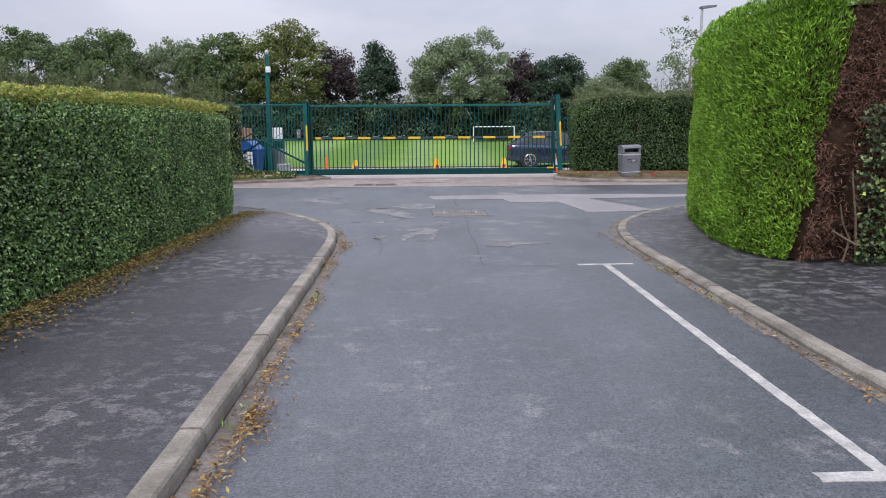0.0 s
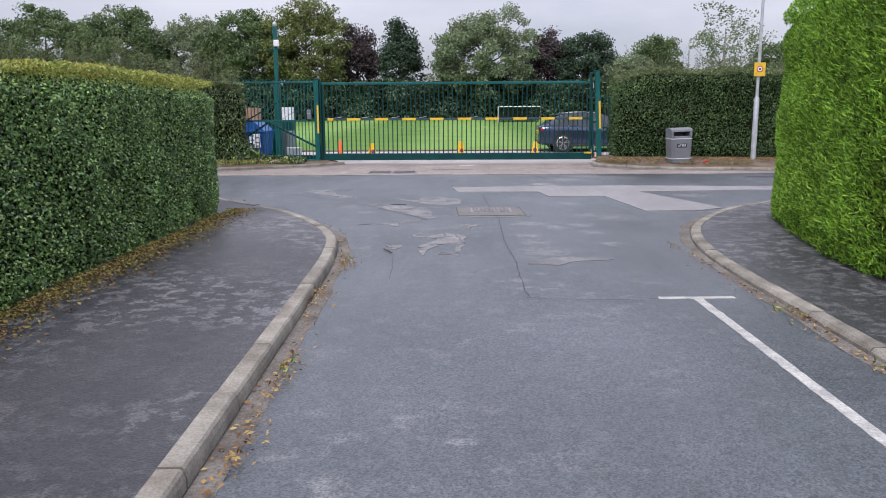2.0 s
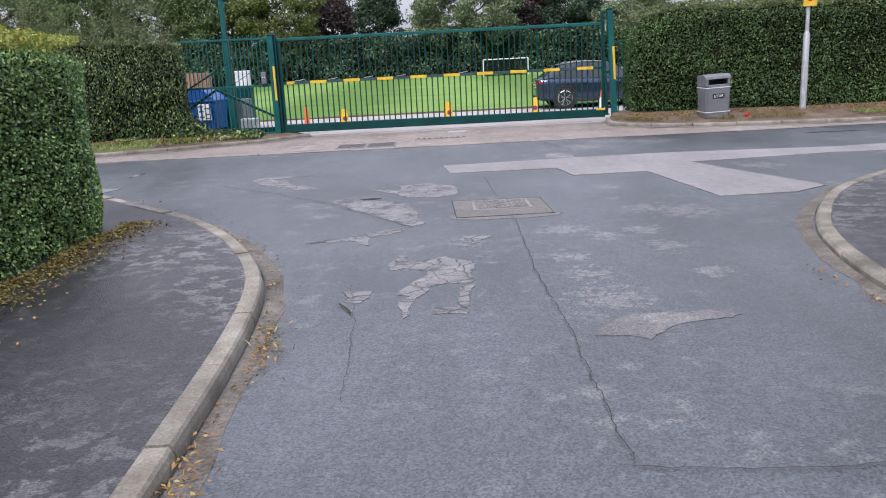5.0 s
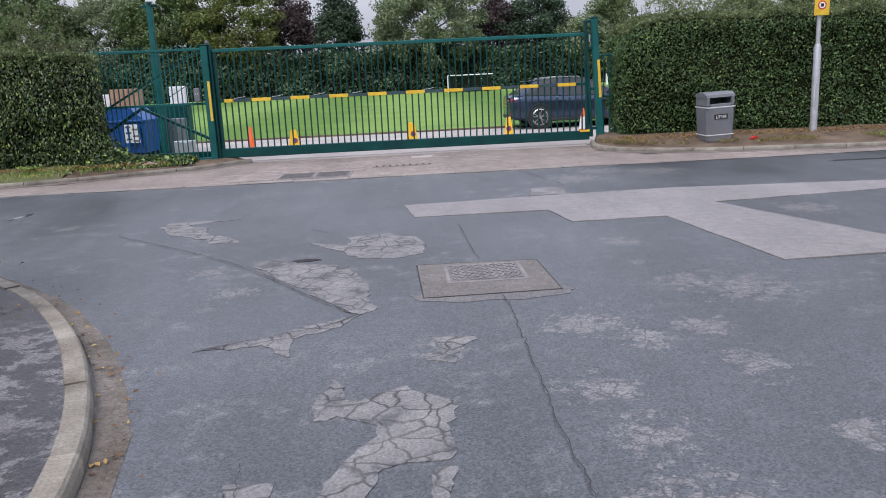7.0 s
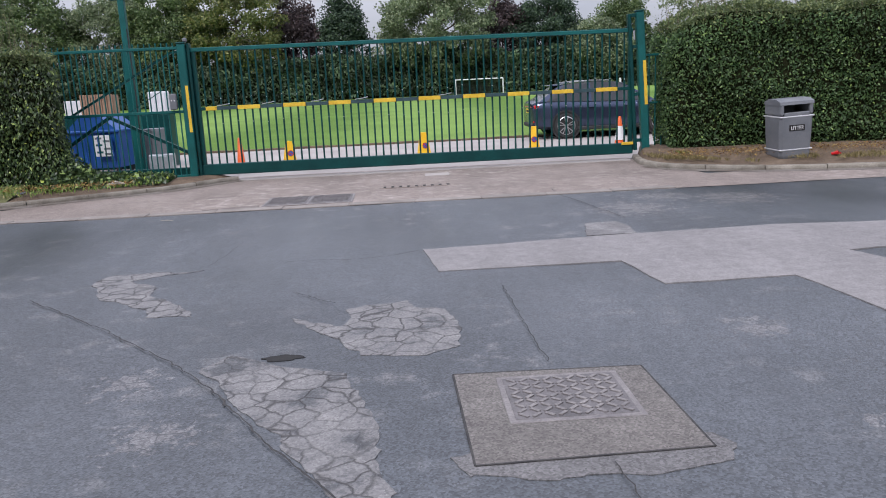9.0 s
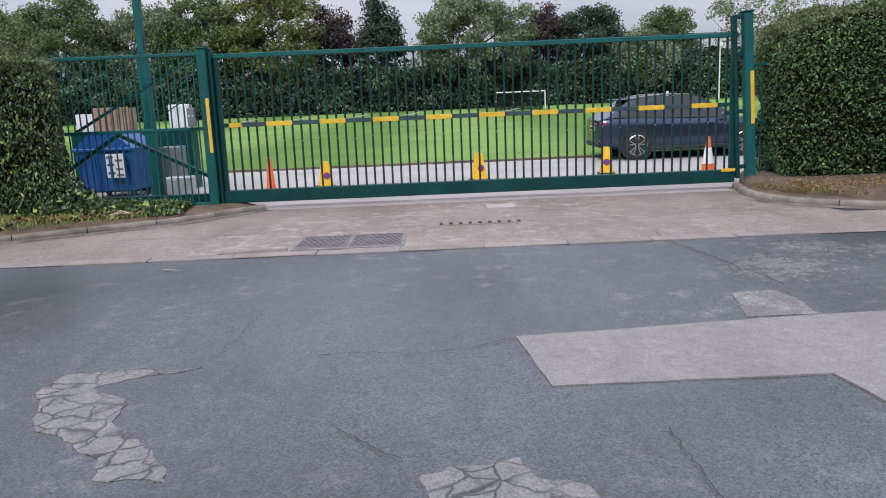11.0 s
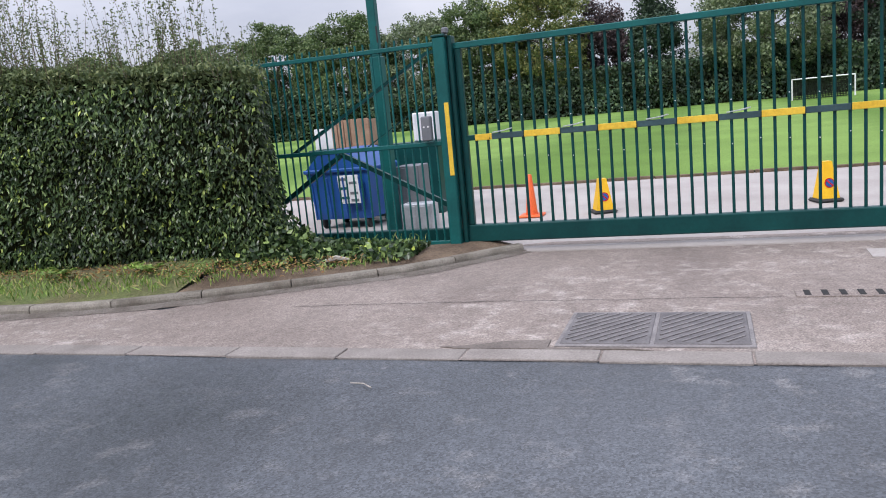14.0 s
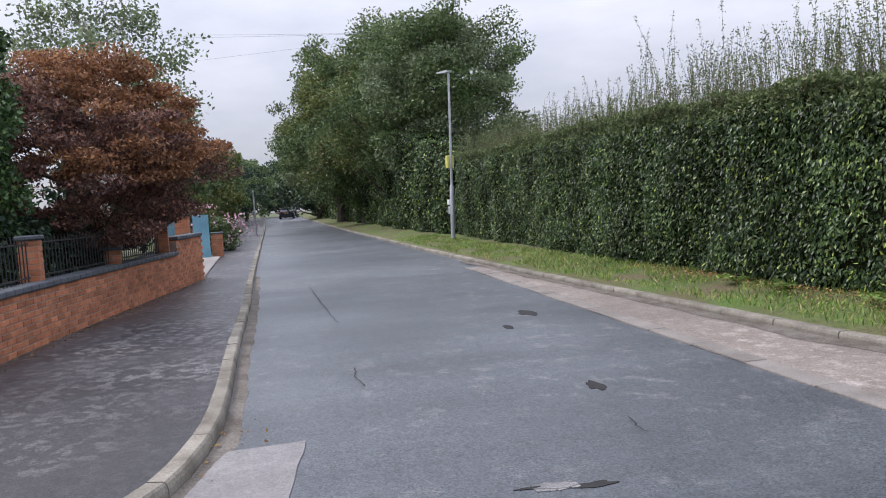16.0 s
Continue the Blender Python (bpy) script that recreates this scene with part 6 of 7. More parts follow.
def board_gate(x, y, turn, w, h, label):
    g = thing("timber_gate", label, "gate", pose(x, y, gz(x) + 0.06, 0, 0, turn), "pale blue timber gates")
    n = int(w / 0.1)
    for k in range(n):
        part("board", Shape().box(k * 0.1, -0.012, 0.03, k * 0.1 + 0.096, 0.012, h - 0.02 + 0.015 * math.sin(k / n * math.pi), 0.004), M_BLUEGATE, g)
    for z in (0.15, h * 0.5, h - 0.2):
        part("ledge", Shape().box(0, 0.013, z, n * 0.1, 0.04, z + 0.1, 0.006), M_BLUEGATE, g)
    return g


board_gate(-27.5, 15.12, 90, 0.5, 1.45, "pale blue boarded timber gate standing open")
board_gate(-21.3, 15.0, 90, 0.6, 1.38, "pale blue boarded timber gate behind the wall")
tagged(part("driveway", strip(Shape(), [(-27.6, 15.9), (-19.8, 16.25)], [(-27.6, 9.5), (-19.8, 9.5)], 4, lambda x, y, v: gz(x) + 0.125), M_PATH), "pale concrete driveway between the brick piers", "driveway", kind="structure")
tagged(part("garden_bed", strip(Shape(), [p for p in offset(WALL, 0.13)], [(p[0], 8.0) for p in WALL], 4, lambda x, y, v: gz(x) + 0.2), M_GROUND), "shaded garden soil and lawn behind the wall", "garden", kind="structure")
sm = thing("small_post", "thin pale roadside marker post on the pavement", "post", pose(-48, 16.1, gz(-48)))
part("shaft", Shape().tube([(0, 0, 0), (0, 0, 2.6)], 0.05, 8), M_ZINC, sm)
part("lamp", Shape().box(-0.08, -0.05, 2.55, 0.3, 0.05, 2.65, 0.01), M_ZINC, sm)

# ---- cars ----


def car(name, label, m):
    c = thing(name, label, "car", m, "parked cars")
    xs_ = [-2.17, -2.08, -1.8, -1.3, -0.6, 0.0, 0.6, 1.05, 1.35, 1.75, 2.06, 2.2]
    zt = [0.92, 0.98, 1.0, 0.98, 0.95, 0.93, 0.92, 0.91, 0.89, 0.83, 0.74, 0.62]
    hw = [0.70, 0.82, 0.885, 0.91, 0.91, 0.91, 0.91, 0.91, 0.905, 0.87, 0.77, 0.60]
    zb = [0.36, 0.27, 0.24, 0.22, 0.21, 0.21, 0.21, 0.22, 0.22, 0.23, 0.26, 0.32]
    vs, fs = [], []
    for x, t, w, b in zip(xs_, zt, hw, zb):
        half = [(0, b), (w * 0.80, b), (w * 0.96, b + 0.08), (w, b + 0.24), (w * 0.985, b + 0.36), (w, t - 0.20), (w * 0.975, t - 0.08), (w * 0.90, t), (0, t + 0.025)]
        vs += [(x, -y, z) for y, z in half] + [(x, y, z) for y, z in half[-2:0:-1]]
    n = 16
    for j in range(len(xs_) - 1):
        for i in range(n):
            fs.append((j * n + i, j * n + (i + 1) % n, (j + 1) * n + (i + 1) % n, (j + 1) * n + i))
    fs += [tuple(range(n)), tuple(range((len(xs_) - 1) * n, len(xs_) * n))[::-1]]
    part("body", Shape().add(vs, fs), M_CARPAINT, c, smooth=True)
    part("sill", Shape().box(-1.0, -0.925, 0.20, 1.0, 0.925, 0.30, 0.02), M_RUBBER, c, "black side sill")
    low = [(-2.02, 0.80, 0.97), (-1.75, 0.84, 0.985), (-0.6, 0.845, 0.945), (0.5, 0.845, 0.925), (1.2, 0.80, 0.905)]
    top = [(-1.42, 0.60, 1.38), (-1.2, 0.64, 1.425), (-0.6, 0.655, 1.455), (0.05, 0.64, 1.44), (0.30, 0.60, 1.40)]
    vs = [(x, s * w, z) for x, w, z in low for s in (-1, 1)] + [(x, s * w, z) for x, w, z in top for s in (-1, 1)]
    fs = []
    for i in range(4):
        for s in (0, 1):
            fs.append((2 * i + s, 2 * i + 2 + s, 10 + 2 * i + 2 + s, 10 + 2 * i + s))
        fs.append((10 + 2 * i, 10 + 2 * i + 2, 10 + 2 * i + 3, 10 + 2 * i + 1))
    fs += [(0, 1, 11, 10), (8, 9, 19, 18)]
    part("glasshouse", Shape().add(vs, fs), M_GLASS, c, "dark tinted glass")
    vs = [(x + (-0.05 if i == 0 else 0.03 if i == 4 else 0), s * (w + 0.01), z + 0.012 + (0.02 if abs(s) < 1 else 0)) for i, (x, w, z) in enumerate(top) for s in (-1, 0, 1)]
    fs = [(3 * i + k, 3 * i + 3 + k, 3 * i + 4 + k, 3 * i + 1 + k) for i in range(4) for k in range(2)]
    part("roof", Shape().add(vs, fs), M_CARPAINT, c, smooth=True)

    def on_side(u, v, s, out=0.006):
        """A point on the cabin's side, u along it and v up it."""
        k = min(3, int(u))
        t = u - k
        a = [low[k][q] + (low[k + 1][q] - low[k][q]) * t for q in range(3)]
        b = [top[k][q] + (top[k + 1][q] - top[k][q]) * t for q in range(3)]
        return (a[0] + (b[0] - a[0]) * v, s * (a[1] + (b[1] - a[1]) * v + out), a[2] + (b[2] - a[2]) * v)
    for s in (-1, 1):
        for u0, u1, nm in ((0.0, 0.75, "rear_pillar"), (1.92, 2.02, "middle_pillar"), (3.82, 4.0, "front_pillar")):
            q = [on_side(u0, 0, s), on_side(u1, 0, s), on_side(u1 * (0.8 if u0 == 0 else 1), 1, s), on_side(u0, 1, s)]
            part(nm, Shape().add(q, [(0, 1, 2, 3)]), M_CARPAINT, c)
        part("roof_rail", Shape().tube([(-1.15, s * 0.62, 1.45), (-0.6, s * 0.635, 1.49), (0.0, s * 0.62, 1.465)], 0.014, 6), M_ALLOY, c, "silver roof rail")
        part("mirror", Shape().box(0.72, s * 0.98 - 0.09, 0.95, 0.86, s * 0.98 + 0.07, 1.07, 0.03), M_CARPAINT, c)
        part("tail_lamp", Shape().box(-2.15, s * 0.66 - 0.16, 0.80, -1.93, s * 0.66 + 0.18, 0.90, 0.03), M_TAIL, c, "red tail lamp")
        part("reflector", Shape().box(-2.165, s * 0.6 - 0.12, 0.43, -2.12, s * 0.6 + 0.14, 0.48, 0.01), M_TAIL, c, "red reflector")
        part("headlamp", Shape().box(1.86, s * 0.62 - 0.16, 0.66, 2.12, s * 0.62 + 0.14, 0.76, 0.03), M_WHITE, c, "clear headlamp")
        for x in (-0.72, 0.32):
            part("door_handle", Shape().box(x, s * 0.92 - 0.012, 0.78, x + 0.2, s * 0.92 + 0.012, 0.81, 0.006), M_CARPAINT, c)
        for x in (-0.12, 0.92, -0.95):
            part("door_seam", Shape().box(x, s * 0.911 - 0.002, 0.32, x + 0.008, s * 0.911 + 0.003, 0.86), M_RUBBER, c)
        for x in (-1.3, 1.3):
            wheel = part("wheel", Shape().lathe([(0.20, -0.085), (0.235, -0.10), (0.31, -0.095), (0.335, -0.06), (0.335, 0.06), (0.31, 0.095), (0.235, 0.10), (0.20, 0.085)], 28, pose(x, s * 0.83, 0.335, 90)), M_RUBBER, c, "black tyre on a spoked alloy rim", True)
            part("rim", Shape().lathe([(0.245, -0.02), (0.245, 0.02), (0.225, 0.03), (0.225, -0.03)], 28, pose(x, s * (0.83 + 0.085), 0.335, 90), False), M_ALLOY, wheel)
            part("hub", Shape().lathe([(0.055, -0.02), (0.05, 0.015)], 14, pose(x, s * (0.83 + 0.09), 0.335, 90 * s)), M_ALLOY, wheel)
            part("rim_well", Shape().lathe([(0.235, -0.01), (0.235, 0.0)], 24, pose(x, s * (0.83 + 0.065), 0.335, 90)), M_DARK, wheel)
            for k in range(5):
                for d in (-8, 8):
                    a = radians(k * 72 + 18)
                    e = radians(k * 72 + 18 + d * 1.6)
                    b = radians(k * 72 + 18 + d * 0.6)
                    part("spoke", Shape().tube([(x + 0.05 * math.cos(b), s * 0.925, 0.335 + 0.05 * math.sin(b)), (x + 0.235 * math.cos(e), s * 0.918, 0.335 + 0.235 * math.sin(e))], [0.013, 0.016], 4), M_ALLOY, wheel)
            part("wheel_arch", Shape().lathe([(0.36, -0.01), (0.40, -0.01), (0.40, 0.012), (0.36, 0.012)], 28, pose(x, s * 0.905, 0.345, 90), False), M_RUBBER, c)
            part("arch_shadow", Shape().lathe([(0.355, -0.01), (0.355, 0.0)], 24, pose(x, s * 0.9085, 0.345, 90)), M_DARK, c)
    part("number_plate", Shape().box(-2.185, -0.26, 0.68, -2.165, 0.26, 0.79, 0.004), M_PLATE, c, "yellow rear plate")
    part("plate_bar", Shape().box(-2.189, -0.2, 0.71, -2.186, 0.2, 0.76), M_DARK, c)
    part("lamp_strip", Shape().box(-2.178, -0.52, 0.835, -2.13, 0.52, 0.86, 0.01), M_TAIL, c, "thin red light strip")
    part("rear_bumper", Shape().box(-2.195, -0.66, 0.30, -2.08, 0.66, 0.42, 0.03), M_RUBBER, c)
    part("spoiler", Shape().box(-1.66, -0.58, 1.375, -1.35, 0.58, 1.405, 0.012), M_CARPAINT, c)
    return c


car("parked_car", "dark blue estate car with spoked alloy wheels parked inside the gate", pose(5.64, 32.85, 0.02, 0, 0, 0.5) @ Matrix.Diagonal((0.97, 1.0, 0.985, 1)))
car("distant_car", "dark parked car far along the road", pose(-104, 17.4, gz(-104), 0, 0, 178))
car("distant_car", "dark parked car far along the road", pose(-112, 17.9, gz(-112), 0, 0, 178))

# ---- kerbs ----


def kerb_run(name, line, side, last, label, stone=0.915, height=0.10):
    """Kerb stones along a line, each its own piece; the far ones are joined."""
    k = thing(name, label, "kerb", kind="structure")
    dense = []
    for p, q in zip(line, line[1:]):
        dense += [Vector((p[0] + (q[0] - p[0]) * t / 3, p[1] + (q[1] - p[1]) * t / 3)) for t in range(3)]
    run = 0.0
    prof = [(0.012, -0.06), (0.015, height * 0.55), (0.024, height - 0.014), (0.037, height), (0.138, height), (0.145, height - 0.008), (0.145, -0.06)]
    per = int(stone / 0.1)
    rest = Shape()
    for a in range(0, len(dense) - per, per):
        pts = dense[a:a + per + 1]
        if pts[0].y < -4:
            continue
        vs, n = [], len(prof)
        jig, lift = random.uniform(-0.004, 0.004), random.uniform(-0.005, 0.005)
        cuts = [0, per // 3, 2 * per // 3, per]
        for ci, i in enumerate(cuts):
            p = pts[i].copy()
            t = (dense[min(a + i + 1, len(dense) - 1)] - dense[max(a + i - 1, 0)]).normalized()
            if ci in (0, 3):
                p += t * (0.006 if ci == 0 else -0.006)
            nx, ny = -t.y * side, t.x * side
            for d, z in prof:
                vs.append((p.x + nx * (d + jig), p.y + ny * (d + jig), gz(p.x) + z + (lift if z > 0 else 0)))
        fs = [(j * n + i, j * n + i + 1, (j + 1) * n + i + 1, (j + 1) * n + i) for j in range(3) for i in range(n - 1)]
        fs += [tuple(range(n)), tuple(range(3 * n, 4 * n))[::-1]]
        if pts[0].x > last:
            part("kerb_stone", Shape().add(vs, fs), M_KERB, k)
        else:
            rest.add(vs, fs)
    if rest.v:
        part("farther_kerb", rest, M_KERB, k)["kind"] = "stuff"
    return k


kerb_run("kerb_west", LEFT_KERB, 1, -45, "weathered concrete kerb curving round the street corner")
kerb_run("kerb_east", RIGHT_KERB, -1, -99, "weathered concrete kerb curving round the street corner", height=0.062)
kerb_run("kerb_north_west", FAR_LEFT, -1, -45, "low weathered concrete kerb below the grass verge", height=0.085)
kerb_run("kerb_north_east", FAR_RIGHT, 1, -99, "low weathered concrete kerb below the earthy verge", height=0.09)

# ---- road surface details ----
flat_patch("pale_patch", [(0.2, 18.85), (0.3, 17.92), (1.88, 17.93), (1.98, 17.1), (3.02, 17.14), (3.24, 14.95), (4.1, 14.98), (4.6, 15.3), (3.85, 17.84), (6.1, 18.12), (9.5, 17.9), (9.5, 19.2), (6.5, 18.78), (3.8, 19.12), (2.3, 19.05)], 0.009, M_PATCH, "pale grey asphalt repair patch in the road", jitter=0.02)
flat_patch("pale_patch", [(1.85, 19.07), (2.36, 19.08), (2.40, 19.45), (2.3, 19.8), (2.0, 19.75)], 0.008, M_SCUFF, "small pale worn repair in the road", jitter=0.05)
flat_patch("pale_patch", [(-6.34, 18.36), (-6.3, 17.86), (-5.4, 17.62), (-4.9, 17.38), (-4.62, 18.05), (-5.32, 18.26)], 0.009, M_PATCH, "pale grey repair patch at the kerb", jitter=0.012)


def crack(pts, w, label="dark crack in the asphalt"):
    line = smooth_line(pts, 0.05)
    A, B = [], []
    for i, (x, y) in enumerate(line):
        k = 0.02 * noise.noise(Vector((x * 4, y * 4, 3))) + 0.02 * noise.noise(Vector((x * 19, y * 19, 3)))
        ww = w * (0.5 + 0.9 * abs(noise.noise(Vector((x * 5, y * 5, 8)))))
        a, b = line[max(i - 1, 0)], line[min(i + 1, len(line) - 1)]
        t = Vector((b[0] - a[0], b[1] - a[1])).normalized()
        A.append((x - t.y * (k + ww), y + t.x * (k + ww)))
        B.append((x - t.y * (k - ww), y + t.x * (k - ww)))
    sh = strip(Shape(), A, B, 1, lambda x, y, v: road_z(x, y) + 0.0125)
    tagged(part("crack", sh, M_CRACK), label, "crack", "cracks in the road", kind="structure")


crack([(0.81, 9.25), (0.83, 10.6), (0.82, 12.0), (0.85, 13.4), (0.87, 14.44)], 0.004)
crack([(0.81, 15.6), (0.78, 16.6), (0.77, 17.3)], 0.0045)
crack([(-3.01, 17.7), (-2.46, 17.15), (-1.83, 16.47), (-1.18, 15.68), (-0.68, 14.87), (-0.3, 14.29), (-0.19, 14.13)], 0.006)
crack([(-0.19, 14.12), (-0.38, 13.93), (-0.77, 13.74), (-1.17, 13.58)], 0.006)
crack([(0.8, 9.2), (1.4, 9.12), (1.94, 9.15)], 0.005)
crack([(-1.1, 18.62), (-0.86, 18.65), (-0.46, 18.6), (-0.13, 18.65), (0.2, 18.83)], 0.004)
crack([(-0.85, 17.47), (-0.67, 17.27), (-0.5, 17.09)], 0.006)
crack([(-0.59, 12.04), (-0.53, 11.6), (-0.47, 10.9), (-0.43, 9.93)], 0.0022)
crack([(-1.7, 19.75), (-1.74, 19.2), (-1.8, 18.6)], 0.002)
crack([(-8.5, 18.85), (-8.1, 18.83), (-7.7, 18.87)], 0.008)
crack([(-16.6, 18.57), (-13.8, 18.72), (-11.5, 18.86)], 0.008)
crack([(-6.0, 20.49), (-5.8, 20.46), (-5.63, 20.45)], 0.006)
crack([(2.2, 22.6), (2.15, 22.3), (2.14, 22.0), (2.25, 21.5), (2.5, 19.9)], 0.006)
crack([(-4.6, 23.45), (-3.0, 23.55), (-1.4, 23.6), (-0.4, 23.62)], 0.006, "long joint in the concrete apron")
crack([(0.95, 23.72), (2.2, 23.7), (3.6, 23.75)], 0.005, "long joint in the concrete apron")

# surfacing worn through to paler cracked layers
for outline in (
        [(-0.35, 12.42), (-0.31, 12.98), (-0.16, 12.66), (0.12, 12.81), (0.35, 12.53), (0.33, 12.0), (0.18, 11.95), (0.01, 11.87), (-0.06, 11.69), (-0.17, 11.25), (-0.21, 11.16), (-0.2, 11.4), (-0.15, 11.73), (-0.24, 11.75), (-0.13, 12.0), (-0.02, 12.37), (-0.19, 12.48)],
        [(0.24, 11.9), (0.32, 11.92), (0.27, 11.47), (0.25, 11.23), (0.03, 11.25), (0.03, 11.4), (0.19, 11.4), (0.24, 11.64)],
        [(-1.22, 15.89), (-1.03, 16.07), (-0.63, 15.77), (-0.36, 15.65), (-0.19, 15.19), (-0.15, 14.59), (-0.07, 14.33), (-0.18, 14.15), (-0.3, 14.26), (-0.45, 14.64), (-0.7, 15.02)],
        [(-0.39, 16.93), (-0.26, 17.04), (0.0, 17.05), (0.11, 16.86), (0.27, 16.77), (0.37, 16.51), (0.4, 16.24), (0.34, 16.0), (0.1, 15.85), (-0.25, 15.9), (-0.39, 16.18), (-0.5, 16.34), (-0.67, 16.58), (-0.77, 16.77), (-0.63, 16.67), (-0.41, 16.55)],
        [(-1.17, 13.59), (-0.99, 13.66), (-0.77, 13.77), (-0.54, 13.93), (-0.28, 14.06), (-0.17, 14.14), (-0.24, 13.94), (-0.47, 13.78), (-0.58, 13.7), (-0.59, 13.4), (-0.68, 13.55), (-0.75, 13.68), (-0.97, 13.56)],
        [(-2.43, 17.61), (-2.69, 18.25), (-2.64, 18.48), (-2.27, 18.52), (-1.82, 18.49), (-2.15, 18.4), (-2.41, 18.2), (-2.09, 17.94), (-2.01, 17.64), (-1.8, 17.43), (-1.55, 16.98), (-1.91, 17.03), (-1.98, 17.25), (-2.24, 17.49)],
        [(0.27, 13.57), (0.52, 13.58), (0.42, 13.09), (0.29, 13.17), (0.34, 13.35)],
        [(-0.62, 11.9), (-0.45, 11.85), (-0.5, 11.6), (-0.58, 11.62)],
        [(-5.07, 19.52), (-4.95, 19.55), (-4.92, 19.78), (-5.02, 19.75)]):
    flat_patch("worn_patch", outline, 0.012, M_CRAZED, "pale worn asphalt crazed with cracks", "worn patch", jitter=0.07, follow=True)
flat_patch("worn_patch", [(0.95, 10.72), (1.03, 10.87), (1.19, 11.02), (1.34, 11.05), (1.8, 11.04), (1.95, 10.95), (1.7, 10.85), (1.5, 10.8), (1.25, 10.6)], 0.012, M_SCUFF, "rough pale stony strip of worn asphalt", "worn patch", jitter=0.08, follow=True)
flat_patch("worn_patch", [(0.17, 14.55), (0.24, 14.36), (0.7, 14.30), (1.32, 14.38), (1.42, 14.5), (1.36, 14.6), (0.4, 14.6)], 0.010, M_SCUFF, "pale worn asphalt round the manhole", "worn patch", jitter=0.06, follow=True)
flat_patch("dirt_patch", [(-2.75, 22.30), (-2.3, 22.42), (-1.98, 22.5), (-1.98, 22.3), (-1.5, 22.28), (-1.3, 22.25), (-2.2, 22.24)], 0.016, M_STAIN, "dark dirt gathered beside the drain cover", "dirt", jitter=0.05)
for px, py, pa, pb in ((-10.9, 21.28, 0.26, 0.10), (-6.92, 20.63, 0.17, 0.06), (-10.0, 20.77, 0.14, 0.05), (-0.73, 15.96, 0.12, 0.05), (7.6, 21.04, 0.5, 0.07), (-4.96, 19.82, 0.035, 0.12), (-5.03, 19.5, 0.014, 0.08)):
    pts = []
    for k in range(30):
        a = k / 30 * 2 * math.pi
        r = 1 + 0.55 * noise.noise(Vector((math.cos(a) * 1.6 + px, math.sin(a) * 1.6 + py, 3)))
        pts.append((px + pa * r * math.cos(a), py + pb * r * math.sin(a)))
    flat_patch("pothole", pts, 0.012, M_DARK, "small dark pothole in the asphalt", "pothole", follow=True)


def white_mark(x0, y0, x1, y1, label):
    pts = []
    n = max(2, int((y1 - y0) / 0.08))
    m = max(2, int((x1 - x0) / 0.08))
    pts += [(x0 + (x1 - x0) * i / m, y0) for i in range(m)] + [(x1, y0 + (y1 - y0) * i / n) for i in range(n)]
    pts += [(x1 - (x1 - x0) * i / m, y1) for i in range(m)] + [(x0, y1 - (y1 - y0) * i / n) for i in range(n)]
    pts = [(x + 0.012 * noise.noise(Vector((x * 14, y * 14, 1))), y + 0.012 * noise.noise(Vector((x * 14, y * 14, 5)))) for x, y in pts]
    mark = Shape().prism(pts, "z", -0.01, 0.011)
    mark.v = [(x, y, road_z(x, y) + (0.0045 if z > 0 else -0.01)) for x, y, z in mark.v]
    tagged(part("parking_line", mark, M_PAINT), label, "road marking", "white parking bay lines", kind="structure")


white_mark(2.215, 3.59, 2.295, 9.17, "worn white painted parking bay line")
white_mark(1.93, 9.172, 2.58, 9.25, "worn white painted parking bay end line")
white_mark(1.92, 3.49, 2.62, 3.588, "worn white painted parking bay end line")
white_mark(2.215, -4.0, 2.295, 3.488, "worn white painted parking bay line")

mh = thing("manhole", "cast iron manhole cover in a worn concrete surround", "manhole", kind="structure")
part("surround", Shape().prism([(0.28, 14.45), (1.31, 14.48), (1.29, 15.46), (0.26, 15.50)], "z", -0.02, 0.008), M_SURROUND, mh, "rough brownish concrete surround")
for a, b in (((0.28, 14.45), (1.31, 14.48)), ((1.31, 14.48), (1.29, 15.46)), ((1.29, 15.46), (0.26, 15.50)), ((0.26, 15.50), (0.28, 14.45))):
    part("joint", Shape().tube([(*a, 0.004), (*b, 0.004)], 0.007, 4), M_CRACK, mh)
part("frame", Shape().box(0.48, 14.82, 0.0, 1.13, 15.40, 0.013, 0.003), M_IRON, mh)
part("cover", Shape().box(0.51, 14.85, 0.005, 1.10, 15.37, 0.015, 0.003), M_COVER, mh)
stud = Shape().box(-0.028, -0.010, 0.0, 0.028, 0.010, 0.007, 0.002).mesh("stud", M_IRON)
for i in range(9):
    for j in range(9):
        o = part("stud", stud, None, mh)
        o.matrix_basis = pose(0.555 + i * 0.0625, 14.89 + j * 0.055, 0.0145, 0, 0, 45 if (i + j) % 2 else -45)
dc = thing("drain_cover", "double iron drain cover with diagonal ribs", "drain cover", kind="structure")
part("frame", Shape().box(-1.96, 22.32, 0.0, -0.69, 23.16, 0.02, 0.004), M_IRON, dc)
for k, x0 in enumerate((-1.93, -1.31)):
    part("leaf_cover", Shape().box(x0, 22.36, 0.005, x0 + 0.59, 23.12, 0.026, 0.004), M_COVER, dc)
    for i in range(-6, 7):
        a = x0 + 0.295 + i * 0.09
        p0, p1 = (a - 0.3, 22.40), (a + 0.3, 23.08)
        lo_t = max(0, (x0 + 0.03 - p0[0]) / 0.6)
        hi_t = min(1, (x0 + 0.56 - p0[0]) / 0.6)
        if hi_t - lo_t > 0.08:
            part("rib", Shape().tube([(p0[0] + 0.6 * t, p0[1] + 0.68 * t, 0.027) for t in (lo_t, hi_t)], 0.009, 4), M_IRON, dc)
